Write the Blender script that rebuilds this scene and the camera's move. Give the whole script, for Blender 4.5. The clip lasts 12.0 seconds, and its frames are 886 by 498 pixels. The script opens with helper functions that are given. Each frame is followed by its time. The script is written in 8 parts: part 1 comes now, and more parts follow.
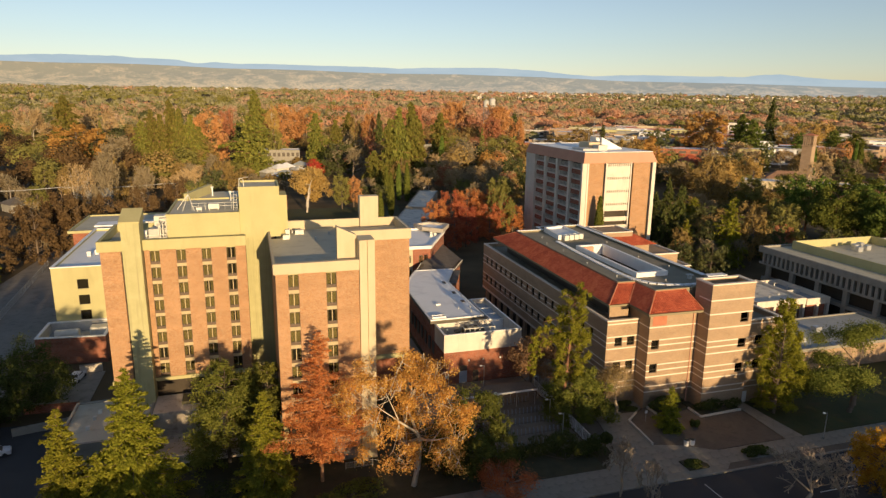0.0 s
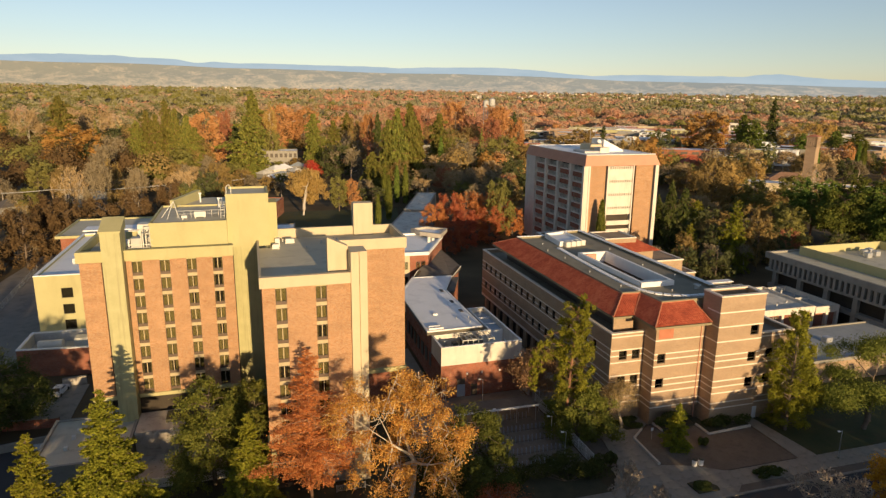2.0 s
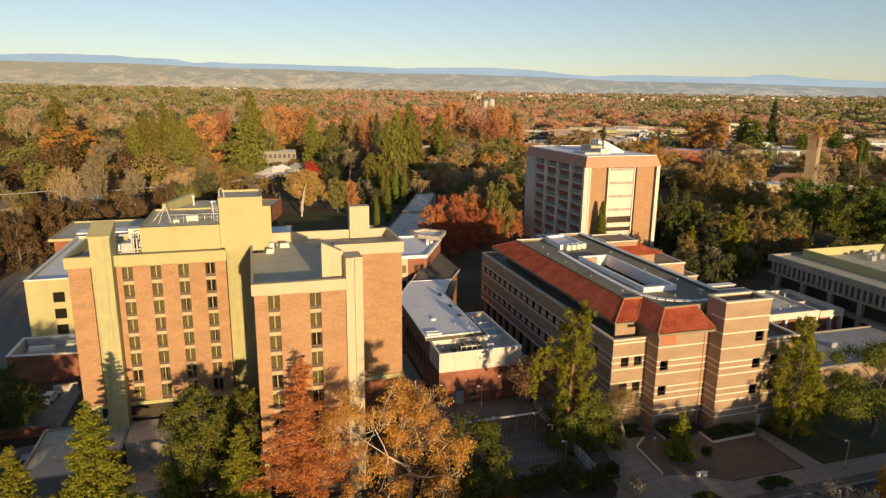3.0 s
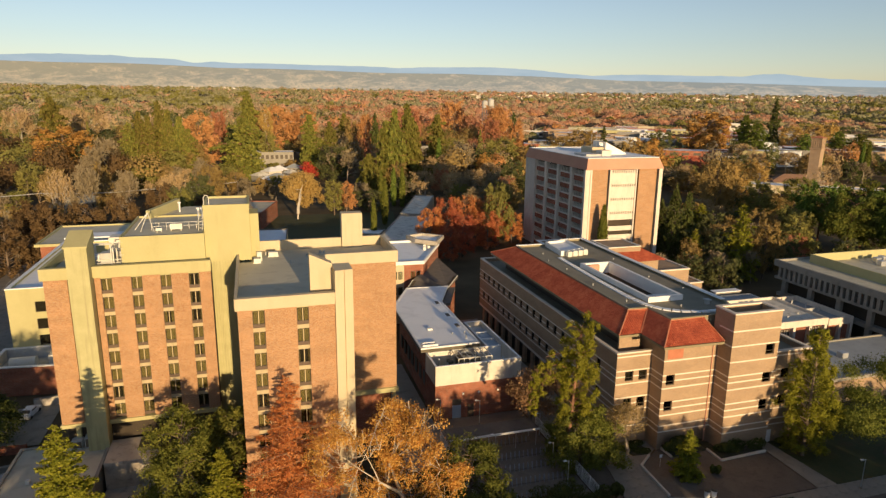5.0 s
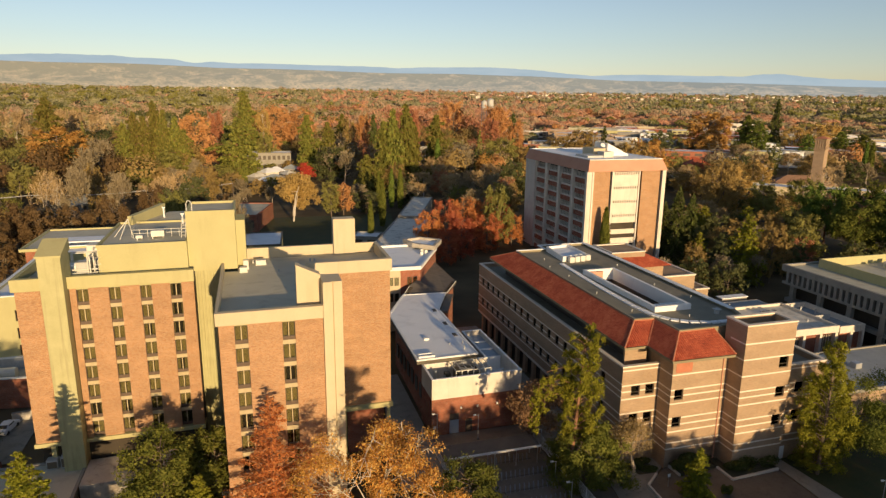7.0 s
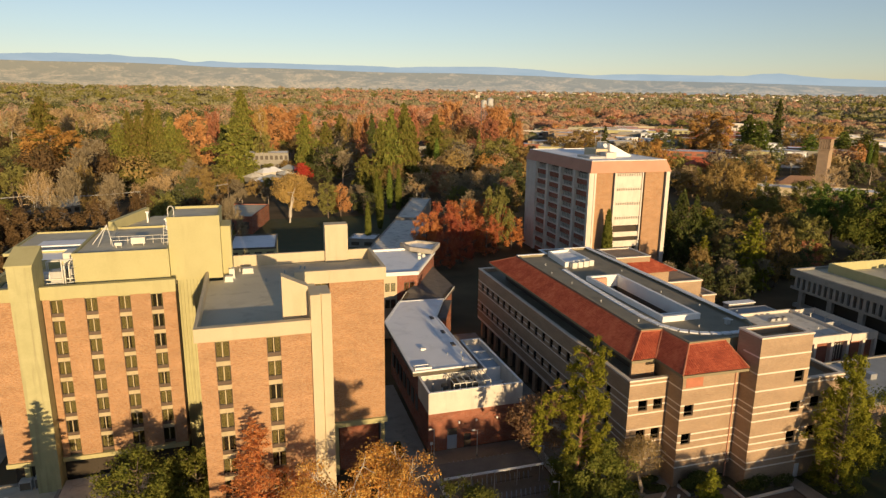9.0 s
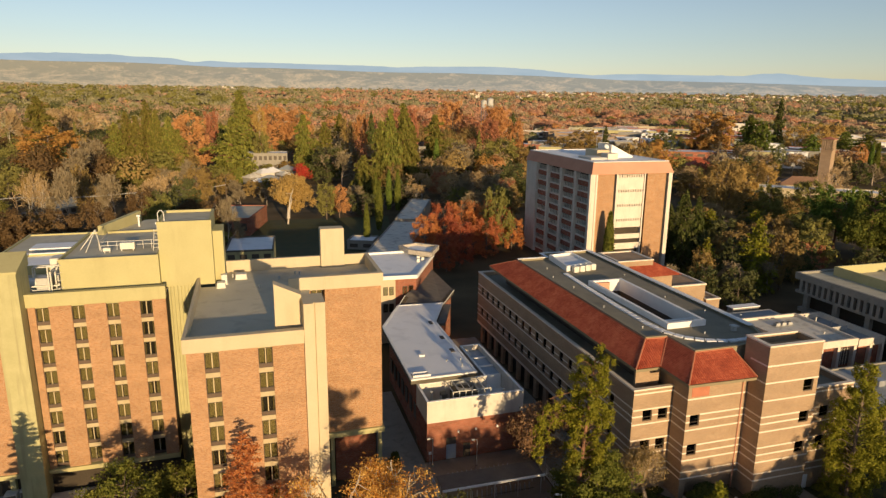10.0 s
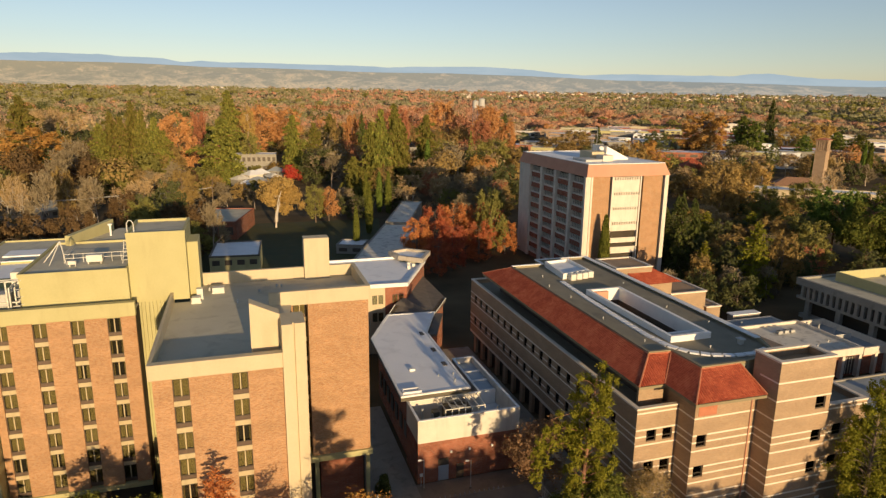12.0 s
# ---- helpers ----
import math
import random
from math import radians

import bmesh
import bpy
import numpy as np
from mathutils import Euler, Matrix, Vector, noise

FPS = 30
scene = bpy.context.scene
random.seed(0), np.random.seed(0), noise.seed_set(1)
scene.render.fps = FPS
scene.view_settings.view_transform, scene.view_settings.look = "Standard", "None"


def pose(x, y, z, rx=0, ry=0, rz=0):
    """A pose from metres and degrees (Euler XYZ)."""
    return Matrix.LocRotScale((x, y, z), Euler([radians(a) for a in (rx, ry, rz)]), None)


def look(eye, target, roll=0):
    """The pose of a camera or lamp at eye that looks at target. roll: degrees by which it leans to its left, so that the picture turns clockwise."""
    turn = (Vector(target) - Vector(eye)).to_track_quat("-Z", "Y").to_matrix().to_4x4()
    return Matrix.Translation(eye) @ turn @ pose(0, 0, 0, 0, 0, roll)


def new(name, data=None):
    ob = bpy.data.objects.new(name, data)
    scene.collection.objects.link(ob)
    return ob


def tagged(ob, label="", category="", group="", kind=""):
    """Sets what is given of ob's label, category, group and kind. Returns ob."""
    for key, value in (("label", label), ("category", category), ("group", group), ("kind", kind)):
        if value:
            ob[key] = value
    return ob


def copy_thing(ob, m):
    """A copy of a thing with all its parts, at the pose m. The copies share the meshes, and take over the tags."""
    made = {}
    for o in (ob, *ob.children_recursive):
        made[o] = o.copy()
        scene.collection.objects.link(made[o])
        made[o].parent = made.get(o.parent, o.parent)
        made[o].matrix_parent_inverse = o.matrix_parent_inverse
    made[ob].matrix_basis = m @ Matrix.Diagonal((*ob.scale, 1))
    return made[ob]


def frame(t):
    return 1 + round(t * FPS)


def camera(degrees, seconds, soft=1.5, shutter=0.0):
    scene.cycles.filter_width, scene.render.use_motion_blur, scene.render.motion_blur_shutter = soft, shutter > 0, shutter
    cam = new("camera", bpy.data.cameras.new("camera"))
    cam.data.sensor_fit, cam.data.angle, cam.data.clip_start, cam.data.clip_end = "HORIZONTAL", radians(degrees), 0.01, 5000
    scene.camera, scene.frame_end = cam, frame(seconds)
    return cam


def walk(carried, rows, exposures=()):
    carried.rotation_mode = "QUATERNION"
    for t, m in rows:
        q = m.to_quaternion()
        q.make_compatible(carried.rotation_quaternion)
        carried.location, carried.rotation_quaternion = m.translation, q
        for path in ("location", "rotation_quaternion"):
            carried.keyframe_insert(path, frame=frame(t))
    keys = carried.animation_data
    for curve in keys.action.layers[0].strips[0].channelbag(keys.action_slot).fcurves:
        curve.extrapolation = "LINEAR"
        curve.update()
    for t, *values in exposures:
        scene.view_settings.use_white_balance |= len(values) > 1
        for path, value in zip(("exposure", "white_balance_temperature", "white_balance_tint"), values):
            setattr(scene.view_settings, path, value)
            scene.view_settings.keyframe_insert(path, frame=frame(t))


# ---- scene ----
cam = camera(69.2, 12.0, soft=1.35)
METRES, EYE, TILT, LEAN, TURN = 30.0, 52.0, 0.0, 0.0, -16.6
ROWS = [
    (0.0, 0.0, 0.0, 0.0, 0.16, -13.28, -0.66),
    (0.5, 0.0016, 0.0409, 0.0054, 0.15, -13.3, -0.67),
    (1.0, 0.0053, 0.0815, 0.0092, 0.15, -13.3, -0.67),
    (1.5, 0.0098, 0.1223, 0.0124, 0.15, -13.31, -0.67),
    (2.0, 0.0147, 0.1624, 0.0169, 0.14, -13.31, -0.68),
    (2.5, 0.0192, 0.2014, 0.0199, 0.13, -13.31, -0.68),
    (3.0, 0.0239, 0.2395, 0.0232, 0.12, -13.3, -0.68),
    (5.0, 0.042, 0.397, 0.0354, 0.08, -13.33, -0.65),
    (5.5, 0.0452, 0.4383, 0.0358, 0.07, -13.33, -0.65),
    (6.0, 0.0479, 0.4798, 0.0364, 0.06, -13.33, -0.65),
    (6.5, 0.052, 0.5219, 0.0353, 0.06, -13.32, -0.65),
    (7.0, 0.0573, 0.564, 0.0348, 0.05, -13.32, -0.64),
    (9.0, 0.0687, 0.7289, 0.0344, 0.02, -13.37, -0.67),
    (9.5, 0.0711, 0.7706, 0.0359, 0.02, -13.37, -0.67),
    (10.0, 0.074, 0.8149, 0.0385, 0.02, -13.38, -0.68),
    (10.5, 0.0768, 0.8611, 0.0399, 0.0, -13.38, -0.68),
    (11.0, 0.0783, 0.9069, 0.0404, -0.03, -13.37, -0.68),
    (11.5, 0.0781, 0.9511, 0.0416, -0.24, -13.37, -0.67),
    (12.0, 0.0764, 0.9943, 0.0425, -0.74, -13.36, -0.67),
]
EXPOSURES = [(0.0, 0.54), (5.0, 0.48), (12.0, 0.42)]
walk(cam, [(t, pose(0, 0, EYE, TILT, LEAN, TURN) @ pose(METRES * x, METRES * y, METRES * z, 90 + pitch, roll, yaw)) for t, x, y, z, yaw, pitch, roll in ROWS], EXPOSURES)

# ---- light ----
SUN_AZ, SUN_EL = 5.0, 8.0
world = bpy.data.worlds.new("sky")
scene.world = world
world.use_nodes = True
wn, wl = world.node_tree.nodes, world.node_tree.links
sky = wn.new("ShaderNodeTexSky")
sky.sky_type = "NISHITA"
sky.sun_disc = False
sky.sun_elevation, sky.sun_rotation = radians(SUN_EL), radians(180 - SUN_AZ)
sky.altitude, sky.air_density, sky.dust_density, sky.ozone_density = 60, 0.85, 0.3, 2.0
wn["Background"].inputs["Strength"].default_value = 0.104
haze = wn.new("ShaderNodeHueSaturation")
haze.inputs["Hue"].default_value, haze.inputs["Saturation"].default_value = 0.497, 0.88
wl.new(sky.outputs[0], haze.inputs["Color"])
tint = wn.new("ShaderNodeMix"); tint.data_type, tint.blend_type = "RGBA", "MULTIPLY"
tint.inputs[0].default_value, tint.inputs[7].default_value = 1.0, (1.115, 0.98, 0.955, 1.0)
wl.new(haze.outputs[0], tint.inputs[6])
wl.new(tint.outputs[2], wn["Background"].inputs["Color"])

sun_data = bpy.data.lights.new("sun", "SUN")
sun_data.energy, sun_data.angle, sun_data.color = 4.4, radians(0.6), (1.0, 0.71, 0.385)
sun = new("sun", sun_data)
ca, sa, ce, se = math.cos(radians(SUN_AZ)), math.sin(radians(SUN_AZ)), math.cos(radians(SUN_EL)), math.sin(radians(SUN_EL))
sun.matrix_world = look((200 * sa * ce, -200 * ca * ce, 200 * se), (0, 0, 0))


# ---- materials ----
def rgb(c):
    return (*c, 1.0)


def surface(name, c1, c2, rough=0.85, coarse=0.25, fine=6.0, bump=0.15, spec=0.3, metal=0.0, stain=0.25, stain_col=None, streak=0.0):
    """Plain weathered surface: two tones by a coarse noise, grain by a fine one, stains with soft edges, optional rain streaks."""
    m = bpy.data.materials.new(name)
    m.use_nodes = True
    n, l = m.node_tree.nodes, m.node_tree.links
    b = n["Principled BSDF"]
    co = n.new("ShaderNodeTexCoord")
    a = n.new("ShaderNodeTexNoise"); a.inputs["Scale"].default_value = coarse; a.inputs["Detail"].default_value = 6
    f = n.new("ShaderNodeTexNoise"); f.inputs["Scale"].default_value = fine; f.inputs["Detail"].default_value = 4
    for t in (a, f):
        l.new(co.outputs["Object"], t.inputs["Vector"])
    r = n.new("ShaderNodeValToRGB")
    r.color_ramp.elements[0].position, r.color_ramp.elements[1].position = 0.33, 0.68
    r.color_ramp.elements[0].color, r.color_ramp.elements[1].color = rgb(c1), rgb(c2)
    mixf = n.new("ShaderNodeMath"); mixf.operation = "MULTIPLY_ADD"; mixf.inputs[1].default_value = 0.35
    l.new(f.outputs["Fac"], mixf.inputs[0])
    sc = n.new("ShaderNodeMath"); sc.operation = "MULTIPLY"; sc.inputs[1].default_value = 0.65
    l.new(a.outputs["Fac"], sc.inputs[0]); l.new(sc.outputs[0], mixf.inputs[2])
    l.new(mixf.outputs[0], r.inputs["Fac"])
    out = r.outputs["Color"]
    if stain > 0:
        s = n.new("ShaderNodeTexNoise"); s.inputs["Scale"].default_value = coarse * 2.3; s.inputs["Detail"].default_value = 8; s.inputs["Distortion"].default_value = 0.6
        mp = n.new("ShaderNodeMapping"); mp.inputs["Location"].default_value = (17.3, 5.1, 2.7)
        mp.inputs["Scale"].default_value = (1, 1, 1.0 if streak == 0 else streak)
        l.new(co.outputs["Object"], mp.inputs["Vector"]); l.new(mp.outputs[0], s.inputs["Vector"])
        sr = n.new("ShaderNodeMapRange"); sr.inputs["From Min"].default_value, sr.inputs["From Max"].default_value = 0.52, 0.75
        sr.inputs["To Max"].default_value = stain
        l.new(s.outputs["Fac"], sr.inputs["Value"])
        mx = n.new("ShaderNodeMix"); mx.data_type = "RGBA"
        l.new(sr.outputs[0], mx.inputs[0]); l.new(out, mx.inputs[6])
        mx.inputs[7].default_value = rgb(stain_col or tuple(v * 0.45 for v in c1))
        out = mx.outputs[2]
    l.new(out, b.inputs["Base Color"])
    rr = n.new("ShaderNodeMapRange"); rr.inputs["To Min"].default_value, rr.inputs["To Max"].default_value = max(0.05, rough - 0.12), min(1, rough + 0.1)
    l.new(a.outputs["Fac"], rr.inputs["Value"]); l.new(rr.outputs[0], b.inputs["Roughness"])
    b.inputs["Metallic"].default_value = metal
    b.inputs["Specular IOR Level"].default_value = spec
    bp = n.new("ShaderNodeBump"); bp.inputs["Strength"].default_value = bump; bp.inputs["Distance"].default_value = 0.05
    l.new(f.outputs["Fac"], bp.inputs["Height"]); l.new(bp.outputs[0], b.inputs["Normal"])
    return m


def brickwork(name, c1, c2, mortar, course=0.075, length=0.24, var=0.35):
    """Coursed brick on upright walls of either direction, with patches of lighter and darker courses."""
    m = bpy.data.materials.new(name)
    m.use_nodes = True
    n, l = m.node_tree.nodes, m.node_tree.links
    b = n["Principled BSDF"]
    co = n.new("ShaderNodeTexCoord")
    sp = n.new("ShaderNodeSeparateXYZ"); l.new(co.outputs["Object"], sp.inputs[0])
    ad = n.new("ShaderNodeMath"); ad.operation = "ADD"
    l.new(sp.outputs[0], ad.inputs[0]); l.new(sp.outputs[1], ad.inputs[1])
    cb = n.new("ShaderNodeCombineXYZ"); l.new(ad.outputs[0], cb.inputs[0]); l.new(sp.outputs[2], cb.inputs[1])
    k = n.new("ShaderNodeTexBrick")
    k.inputs["Scale"].default_value = 1.0
    k.inputs["Brick Width"].default_value, k.inputs["Row Height"].default_value = length, course
    k.inputs["Mortar Size"].default_value = 0.008
    k.inputs["Color1"].default_value, k.inputs["Color2"].default_value, k.inputs["Mortar"].default_value = rgb(c1), rgb(c2), rgb(mortar)
    l.new(cb.outputs[0], k.inputs["Vector"])
    a = n.new("ShaderNodeTexNoise"); a.inputs["Scale"].default_value = 0.3; a.inputs["Detail"].default_value = 5; a.inputs["Roughness"].default_value = 0.55
    mp = n.new("ShaderNodeMapping"); mp.inputs["Scale"].default_value = (1, 1, 2.6)
    l.new(co.outputs["Object"], mp.inputs["Vector"]); l.new(mp.outputs[0], a.inputs["Vector"])
    f = n.new("ShaderNodeTexNoise"); f.inputs["Scale"].default_value = 2.2; f.inputs["Detail"].default_value = 4
    mp2 = n.new("ShaderNodeMapping"); mp2.inputs["Scale"].default_value = (1, 1, 7.0)
    l.new(co.outputs["Object"], mp2.inputs["Vector"]); l.new(mp2.outputs[0], f.inputs["Vector"])
    sm = n.new("ShaderNodeMath"); sm.operation = "ADD"; l.new(a.outputs["Fac"], sm.inputs[0]); l.new(f.outputs["Fac"], sm.inputs[1])
    mr = n.new("ShaderNodeMapRange"); mr.inputs["From Min"].default_value, mr.inputs["From Max"].default_value = 0.7, 1.3
    mr.inputs["To Min"].default_value, mr.inputs["To Max"].default_value = 1 - var, 1 + var
    l.new(sm.outputs[0], mr.inputs["Value"])
    hs = n.new("ShaderNodeHueSaturation"); l.new(mr.outputs[0], hs.inputs["Value"]); l.new(k.outputs["Color"], hs.inputs["Color"])
    l.new(hs.outputs[0], b.inputs["Base Color"])
    b.inputs["Roughness"].default_value = 0.9
    b.inputs["Specular IOR Level"].default_value = 0.2
    bp = n.new("ShaderNodeBump"); bp.inputs["Strength"].default_value = 0.35; bp.inputs["Distance"].default_value = 0.02
    l.new(k.outputs["Fac"], bp.inputs["Height"]); bp.invert = True
    l.new(bp.outputs[0], b.inputs["Normal"])
    return m


def foliage(name, c1, c2, c3, trans=0.35, spread=0.12):
    """Leaves: three tones by leaf, a shift by tree, and light passing through."""
    m = bpy.data.materials.new(name)
    m.use_nodes = True
    n, l = m.node_tree.nodes, m.node_tree.links
    n.remove(n["Principled BSDF"])
    g = n.new("ShaderNodeNewGeometry")
    r = n.new("ShaderNodeValToRGB")
    r.color_ramp.elements[0].color, r.color_ramp.elements[1].color = rgb(c1), rgb(c3)
    e = r.color_ramp.elements.new(0.5); e.color = rgb(c2)
    l.new(g.outputs["Random Per Island"], r.inputs["Fac"])
    oi = n.new("ShaderNodeObjectInfo")
    hv = n.new("ShaderNodeMapRange"); hv.inputs["To Min"].default_value, hv.inputs["To Max"].default_value = 0.5 - spread * 0.25, 0.5 + spread * 0.25
    vv = n.new("ShaderNodeMapRange"); vv.inputs["To Min"].default_value, vv.inputs["To Max"].default_value = 1 - spread * 2, 1 + spread * 2
    l.new(oi.outputs["Random"], hv.inputs["Value"]); l.new(oi.outputs["Random"], vv.inputs["Value"])
    hs = n.new("ShaderNodeHueSaturation")
    l.new(hv.outputs[0], hs.inputs["Hue"]); l.new(vv.outputs[0], hs.inputs["Value"]); l.new(r.outputs["Color"], hs.inputs["Color"])
    d = n.new("ShaderNodeBsdfDiffuse"); t = n.new("ShaderNodeBsdfTranslucent")
    l.new(hs.outputs[0], d.inputs["Color"]); l.new(hs.outputs[0], t.inputs["Color"])
    mx = n.new("ShaderNodeMixShader"); mx.inputs[0].default_value = trans
    l.new(d.outputs[0], mx.inputs[1]); l.new(t.outputs[0], mx.inputs[2])
    l.new(mx.outputs[0], n["Material Output"].inputs["Surface"])
    return m


def wood_leaves(name, c1, c2, trans=0.28):
    """Leaves of trees in the woods: one tone to each tree, with small shifts from clump to clump."""
    m = bpy.data.materials.new(name)
    m.use_nodes = True
    n, l = m.node_tree.nodes, m.node_tree.links
    n.remove(n["Principled BSDF"])
    g = n.new("ShaderNodeNewGeometry")
    oi = n.new("ShaderNodeObjectInfo")
    uv = n.new("ShaderNodeUVMap"); uv.uv_map = "tone"
    sp = n.new("ShaderNodeSeparateXYZ"); l.new(uv.outputs[0], sp.inputs[0])
    ad = n.new("ShaderNodeMath"); ad.operation = "ADD"
    l.new(sp.outputs[0], ad.inputs[0]); l.new(oi.outputs["Random"], ad.inputs[1])
    fr = n.new("ShaderNodeMath"); fr.operation = "FRACT"; l.new(ad.outputs[0], fr.inputs[0])
    am = n.new("ShaderNodeMath"); am.operation = "MULTIPLY"; am.inputs[1].default_value = 0.65; l.new(fr.outputs[0], am.inputs[0])
    mx = n.new("ShaderNodeMath"); mx.operation = "MULTIPLY_ADD"; mx.inputs[1].default_value = 0.35
    l.new(g.outputs["Random Per Island"], mx.inputs[0]); l.new(am.outputs[0], mx.inputs[2])
    r = n.new("ShaderNodeValToRGB")
    r.color_ramp.elements[0].color, r.color_ramp.elements[1].color = rgb(c1), rgb(c2)
    l.new(mx.outputs[0], r.inputs["Fac"])
    d = n.new("ShaderNodeBsdfDiffuse"); t = n.new("ShaderNodeBsdfTranslucent")
    l.new(r.outputs["Color"], d.inputs["Color"]); l.new(r.outputs["Color"], t.inputs["Color"])
    ms = n.new("ShaderNodeMixShader"); ms.inputs[0].default_value = trans
    l.new(d.outputs[0], ms.inputs[1]); l.new(t.outputs[0], ms.inputs[2])
    l.new(ms.outputs[0], n["Material Output"].inputs["Surface"])
    return m


def glass(name, tint=(0.75, 0.8, 0.78), clear=0.78):
    """Window glass: mirrors by Fresnel, otherwise lets most light through."""
    m = bpy.data.materials.new(name)
    m.use_nodes = True
    n, l = m.node_tree.nodes, m.node_tree.links
    n.remove(n["Principled BSDF"])
    t = n.new("ShaderNodeBsdfTransparent"); t.inputs["Color"].default_value = rgb(tuple(v * clear for v in tint))
    gl = n.new("ShaderNodeBsdfGlossy"); gl.inputs["Roughness"].default_value = 0.03
    fr = n.new("ShaderNodeFresnel"); fr.inputs["IOR"].default_value = 1.5
    mx = n.new("ShaderNodeMixShader")
    l.new(fr.outputs[0], mx.inputs[0]); l.new(t.outputs[0], mx.inputs[1]); l.new(gl.outputs[0], mx.inputs[2])
    l.new(mx.outputs[0], n["Material Output"].inputs["Surface"])
    return m


def tile_material():
    """Clay tiles, each fired a little lighter or darker, with soot and lichen in drifts."""
    m = bpy.data.materials.new("clay_roof_tile")
    m.use_nodes = True
    n, l = m.node_tree.nodes, m.node_tree.links
    b = n["Principled BSDF"]
    co = n.new("ShaderNodeTexCoord")
    v = n.new("ShaderNodeTexVoronoi"); v.inputs["Scale"].default_value = 2.6
    l.new(co.outputs["Object"], v.inputs["Vector"])
    sp = n.new("ShaderNodeSeparateColor"); l.new(v.outputs["Color"], sp.inputs[0])
    a = n.new("ShaderNodeTexNoise"); a.inputs["Scale"].default_value = 0.45; a.inputs["Detail"].default_value = 7
    l.new(co.outputs["Object"], a.inputs["Vector"])
    ad = n.new("ShaderNodeMath"); ad.operation = "MULTIPLY_ADD"; ad.inputs[1].default_value = 0.26
    l.new(sp.outputs[0], ad.inputs[0])
    sc = n.new("ShaderNodeMath"); sc.operation = "MULTIPLY"; sc.inputs[1].default_value = 0.8
    l.new(a.outputs["Fac"], sc.inputs[0]); l.new(sc.outputs[0], ad.inputs[2])
    r = n.new("ShaderNodeValToRGB")
    r.color_ramp.elements[0].position, r.color_ramp.elements[1].position = 0.25, 0.82
    r.color_ramp.elements[0].color, r.color_ramp.elements[1].color = (0.29, 0.062, 0.034, 1), (0.55, 0.165, 0.082, 1)
    e = r.color_ramp.elements.new(0.52); e.color = (0.43, 0.10, 0.05, 1)
    l.new(ad.outputs[0], r.inputs["Fac"])
    l.new(r.outputs["Color"], b.inputs["Base Color"])
    b.inputs["Roughness"].default_value = 0.85
    b.inputs["Specular IOR Level"].default_value = 0.25
    return m


M_BRICK = brickwork("orange_brick", (0.465, 0.262, 0.13), (0.31, 0.157, 0.076), (0.46, 0.34, 0.225), var=0.18)
M_REDBRICK = brickwork("red_brick", (0.33, 0.115, 0.065), (0.27, 0.09, 0.05), (0.30, 0.19, 0.14))
M_TANBRICK = brickwork("pinkish_tan_brick", (0.42, 0.292, 0.182), (0.335, 0.226, 0.142), (0.37, 0.29, 0.20), var=0.16)
M_CREAM = surface("cream_concrete", (0.43, 0.395, 0.195), (0.49, 0.452, 0.232), coarse=0.3, stain=0.3, stain_col=(0.32, 0.255, 0.13), streak=0.25)
# second cream, warmer and lighter than M_CREAM
M_CREAMWARM = surface("warmer_cream", (0.53, 0.445, 0.295), (0.59, 0.50, 0.335), coarse=0.35, stain=0.25, stain_col=(0.38, 0.30, 0.18), streak=0.2)
M_FLUTED = surface("fluted_concrete", (0.40, 0.375, 0.19), (0.48, 0.452, 0.24), coarse=0.8, stain=0.5, stain_col=(0.24, 0.205, 0.11), streak=0.06)
M_BAND = surface("pale_stone_band", (0.72, 0.62, 0.50), (0.80, 0.71, 0.58), coarse=0.5, stain=0.15)
M_PALECONC = surface("pale_precast_concrete", (0.62, 0.56, 0.47), (0.72, 0.66, 0.56), coarse=0.5, stain=0.3, stain_col=(0.36, 0.31, 0.24), streak=0.2)
M_SALMON = surface("salmon_fascia", (0.55, 0.275, 0.18), (0.61, 0.325, 0.215), coarse=0.2, stain=0.12)
M_ROOFGREY = surface("grey_roof_membrane", (0.49, 0.455, 0.345), (0.60, 0.56, 0.43), coarse=0.18, stain=0.45, stain_col=(0.24, 0.21, 0.15))
M_ROOFSTREAK = surface("streaked_pale_roof", (0.62, 0.585, 0.50), (0.76, 0.72, 0.62), coarse=0.22, fine=3.0, stain=0.7, stain_col=(0.20, 0.18, 0.14))
M_ROOFDARK = surface("dark_gravel_roof", (0.22, 0.195, 0.14), (0.31, 0.275, 0.195), coarse=0.2, fine=14, stain=0.3)
M_ROOFWHITE = surface("white_roof_membrane", (0.80, 0.81, 0.82), (0.88, 0.88, 0.88), coarse=0.15, stain=0.3, stain_col=(0.45, 0.46, 0.47), rough=0.6)
M_ROOFPALE = surface("pale_grey_roof", (0.29, 0.315, 0.325), (0.38, 0.405, 0.41), coarse=0.2, stain=0.35, stain_col=(0.22, 0.22, 0.20))
M_SHINGLE = surface("dark_shingle", (0.105, 0.092, 0.08), (0.16, 0.142, 0.122), coarse=0.8, fine=9, stain=0.2)
M_WHITE = surface("white_paint", (0.78, 0.77, 0.74), (0.84, 0.83, 0.80), coarse=0.5, stain=0.12, rough=0.6)
M_CONC = surface("grey_concrete", (0.25, 0.235, 0.20), (0.33, 0.31, 0.265), coarse=0.3, stain=0.35)
M_DARKCONC = surface("weathered_concrete", (0.21, 0.188, 0.16), (0.29, 0.262, 0.225), coarse=0.25, stain=0.5)
M_PAVE = surface("pavement_concrete", (0.245, 0.222, 0.18), (0.325, 0.295, 0.24), coarse=0.3, fine=5, stain=0.55)
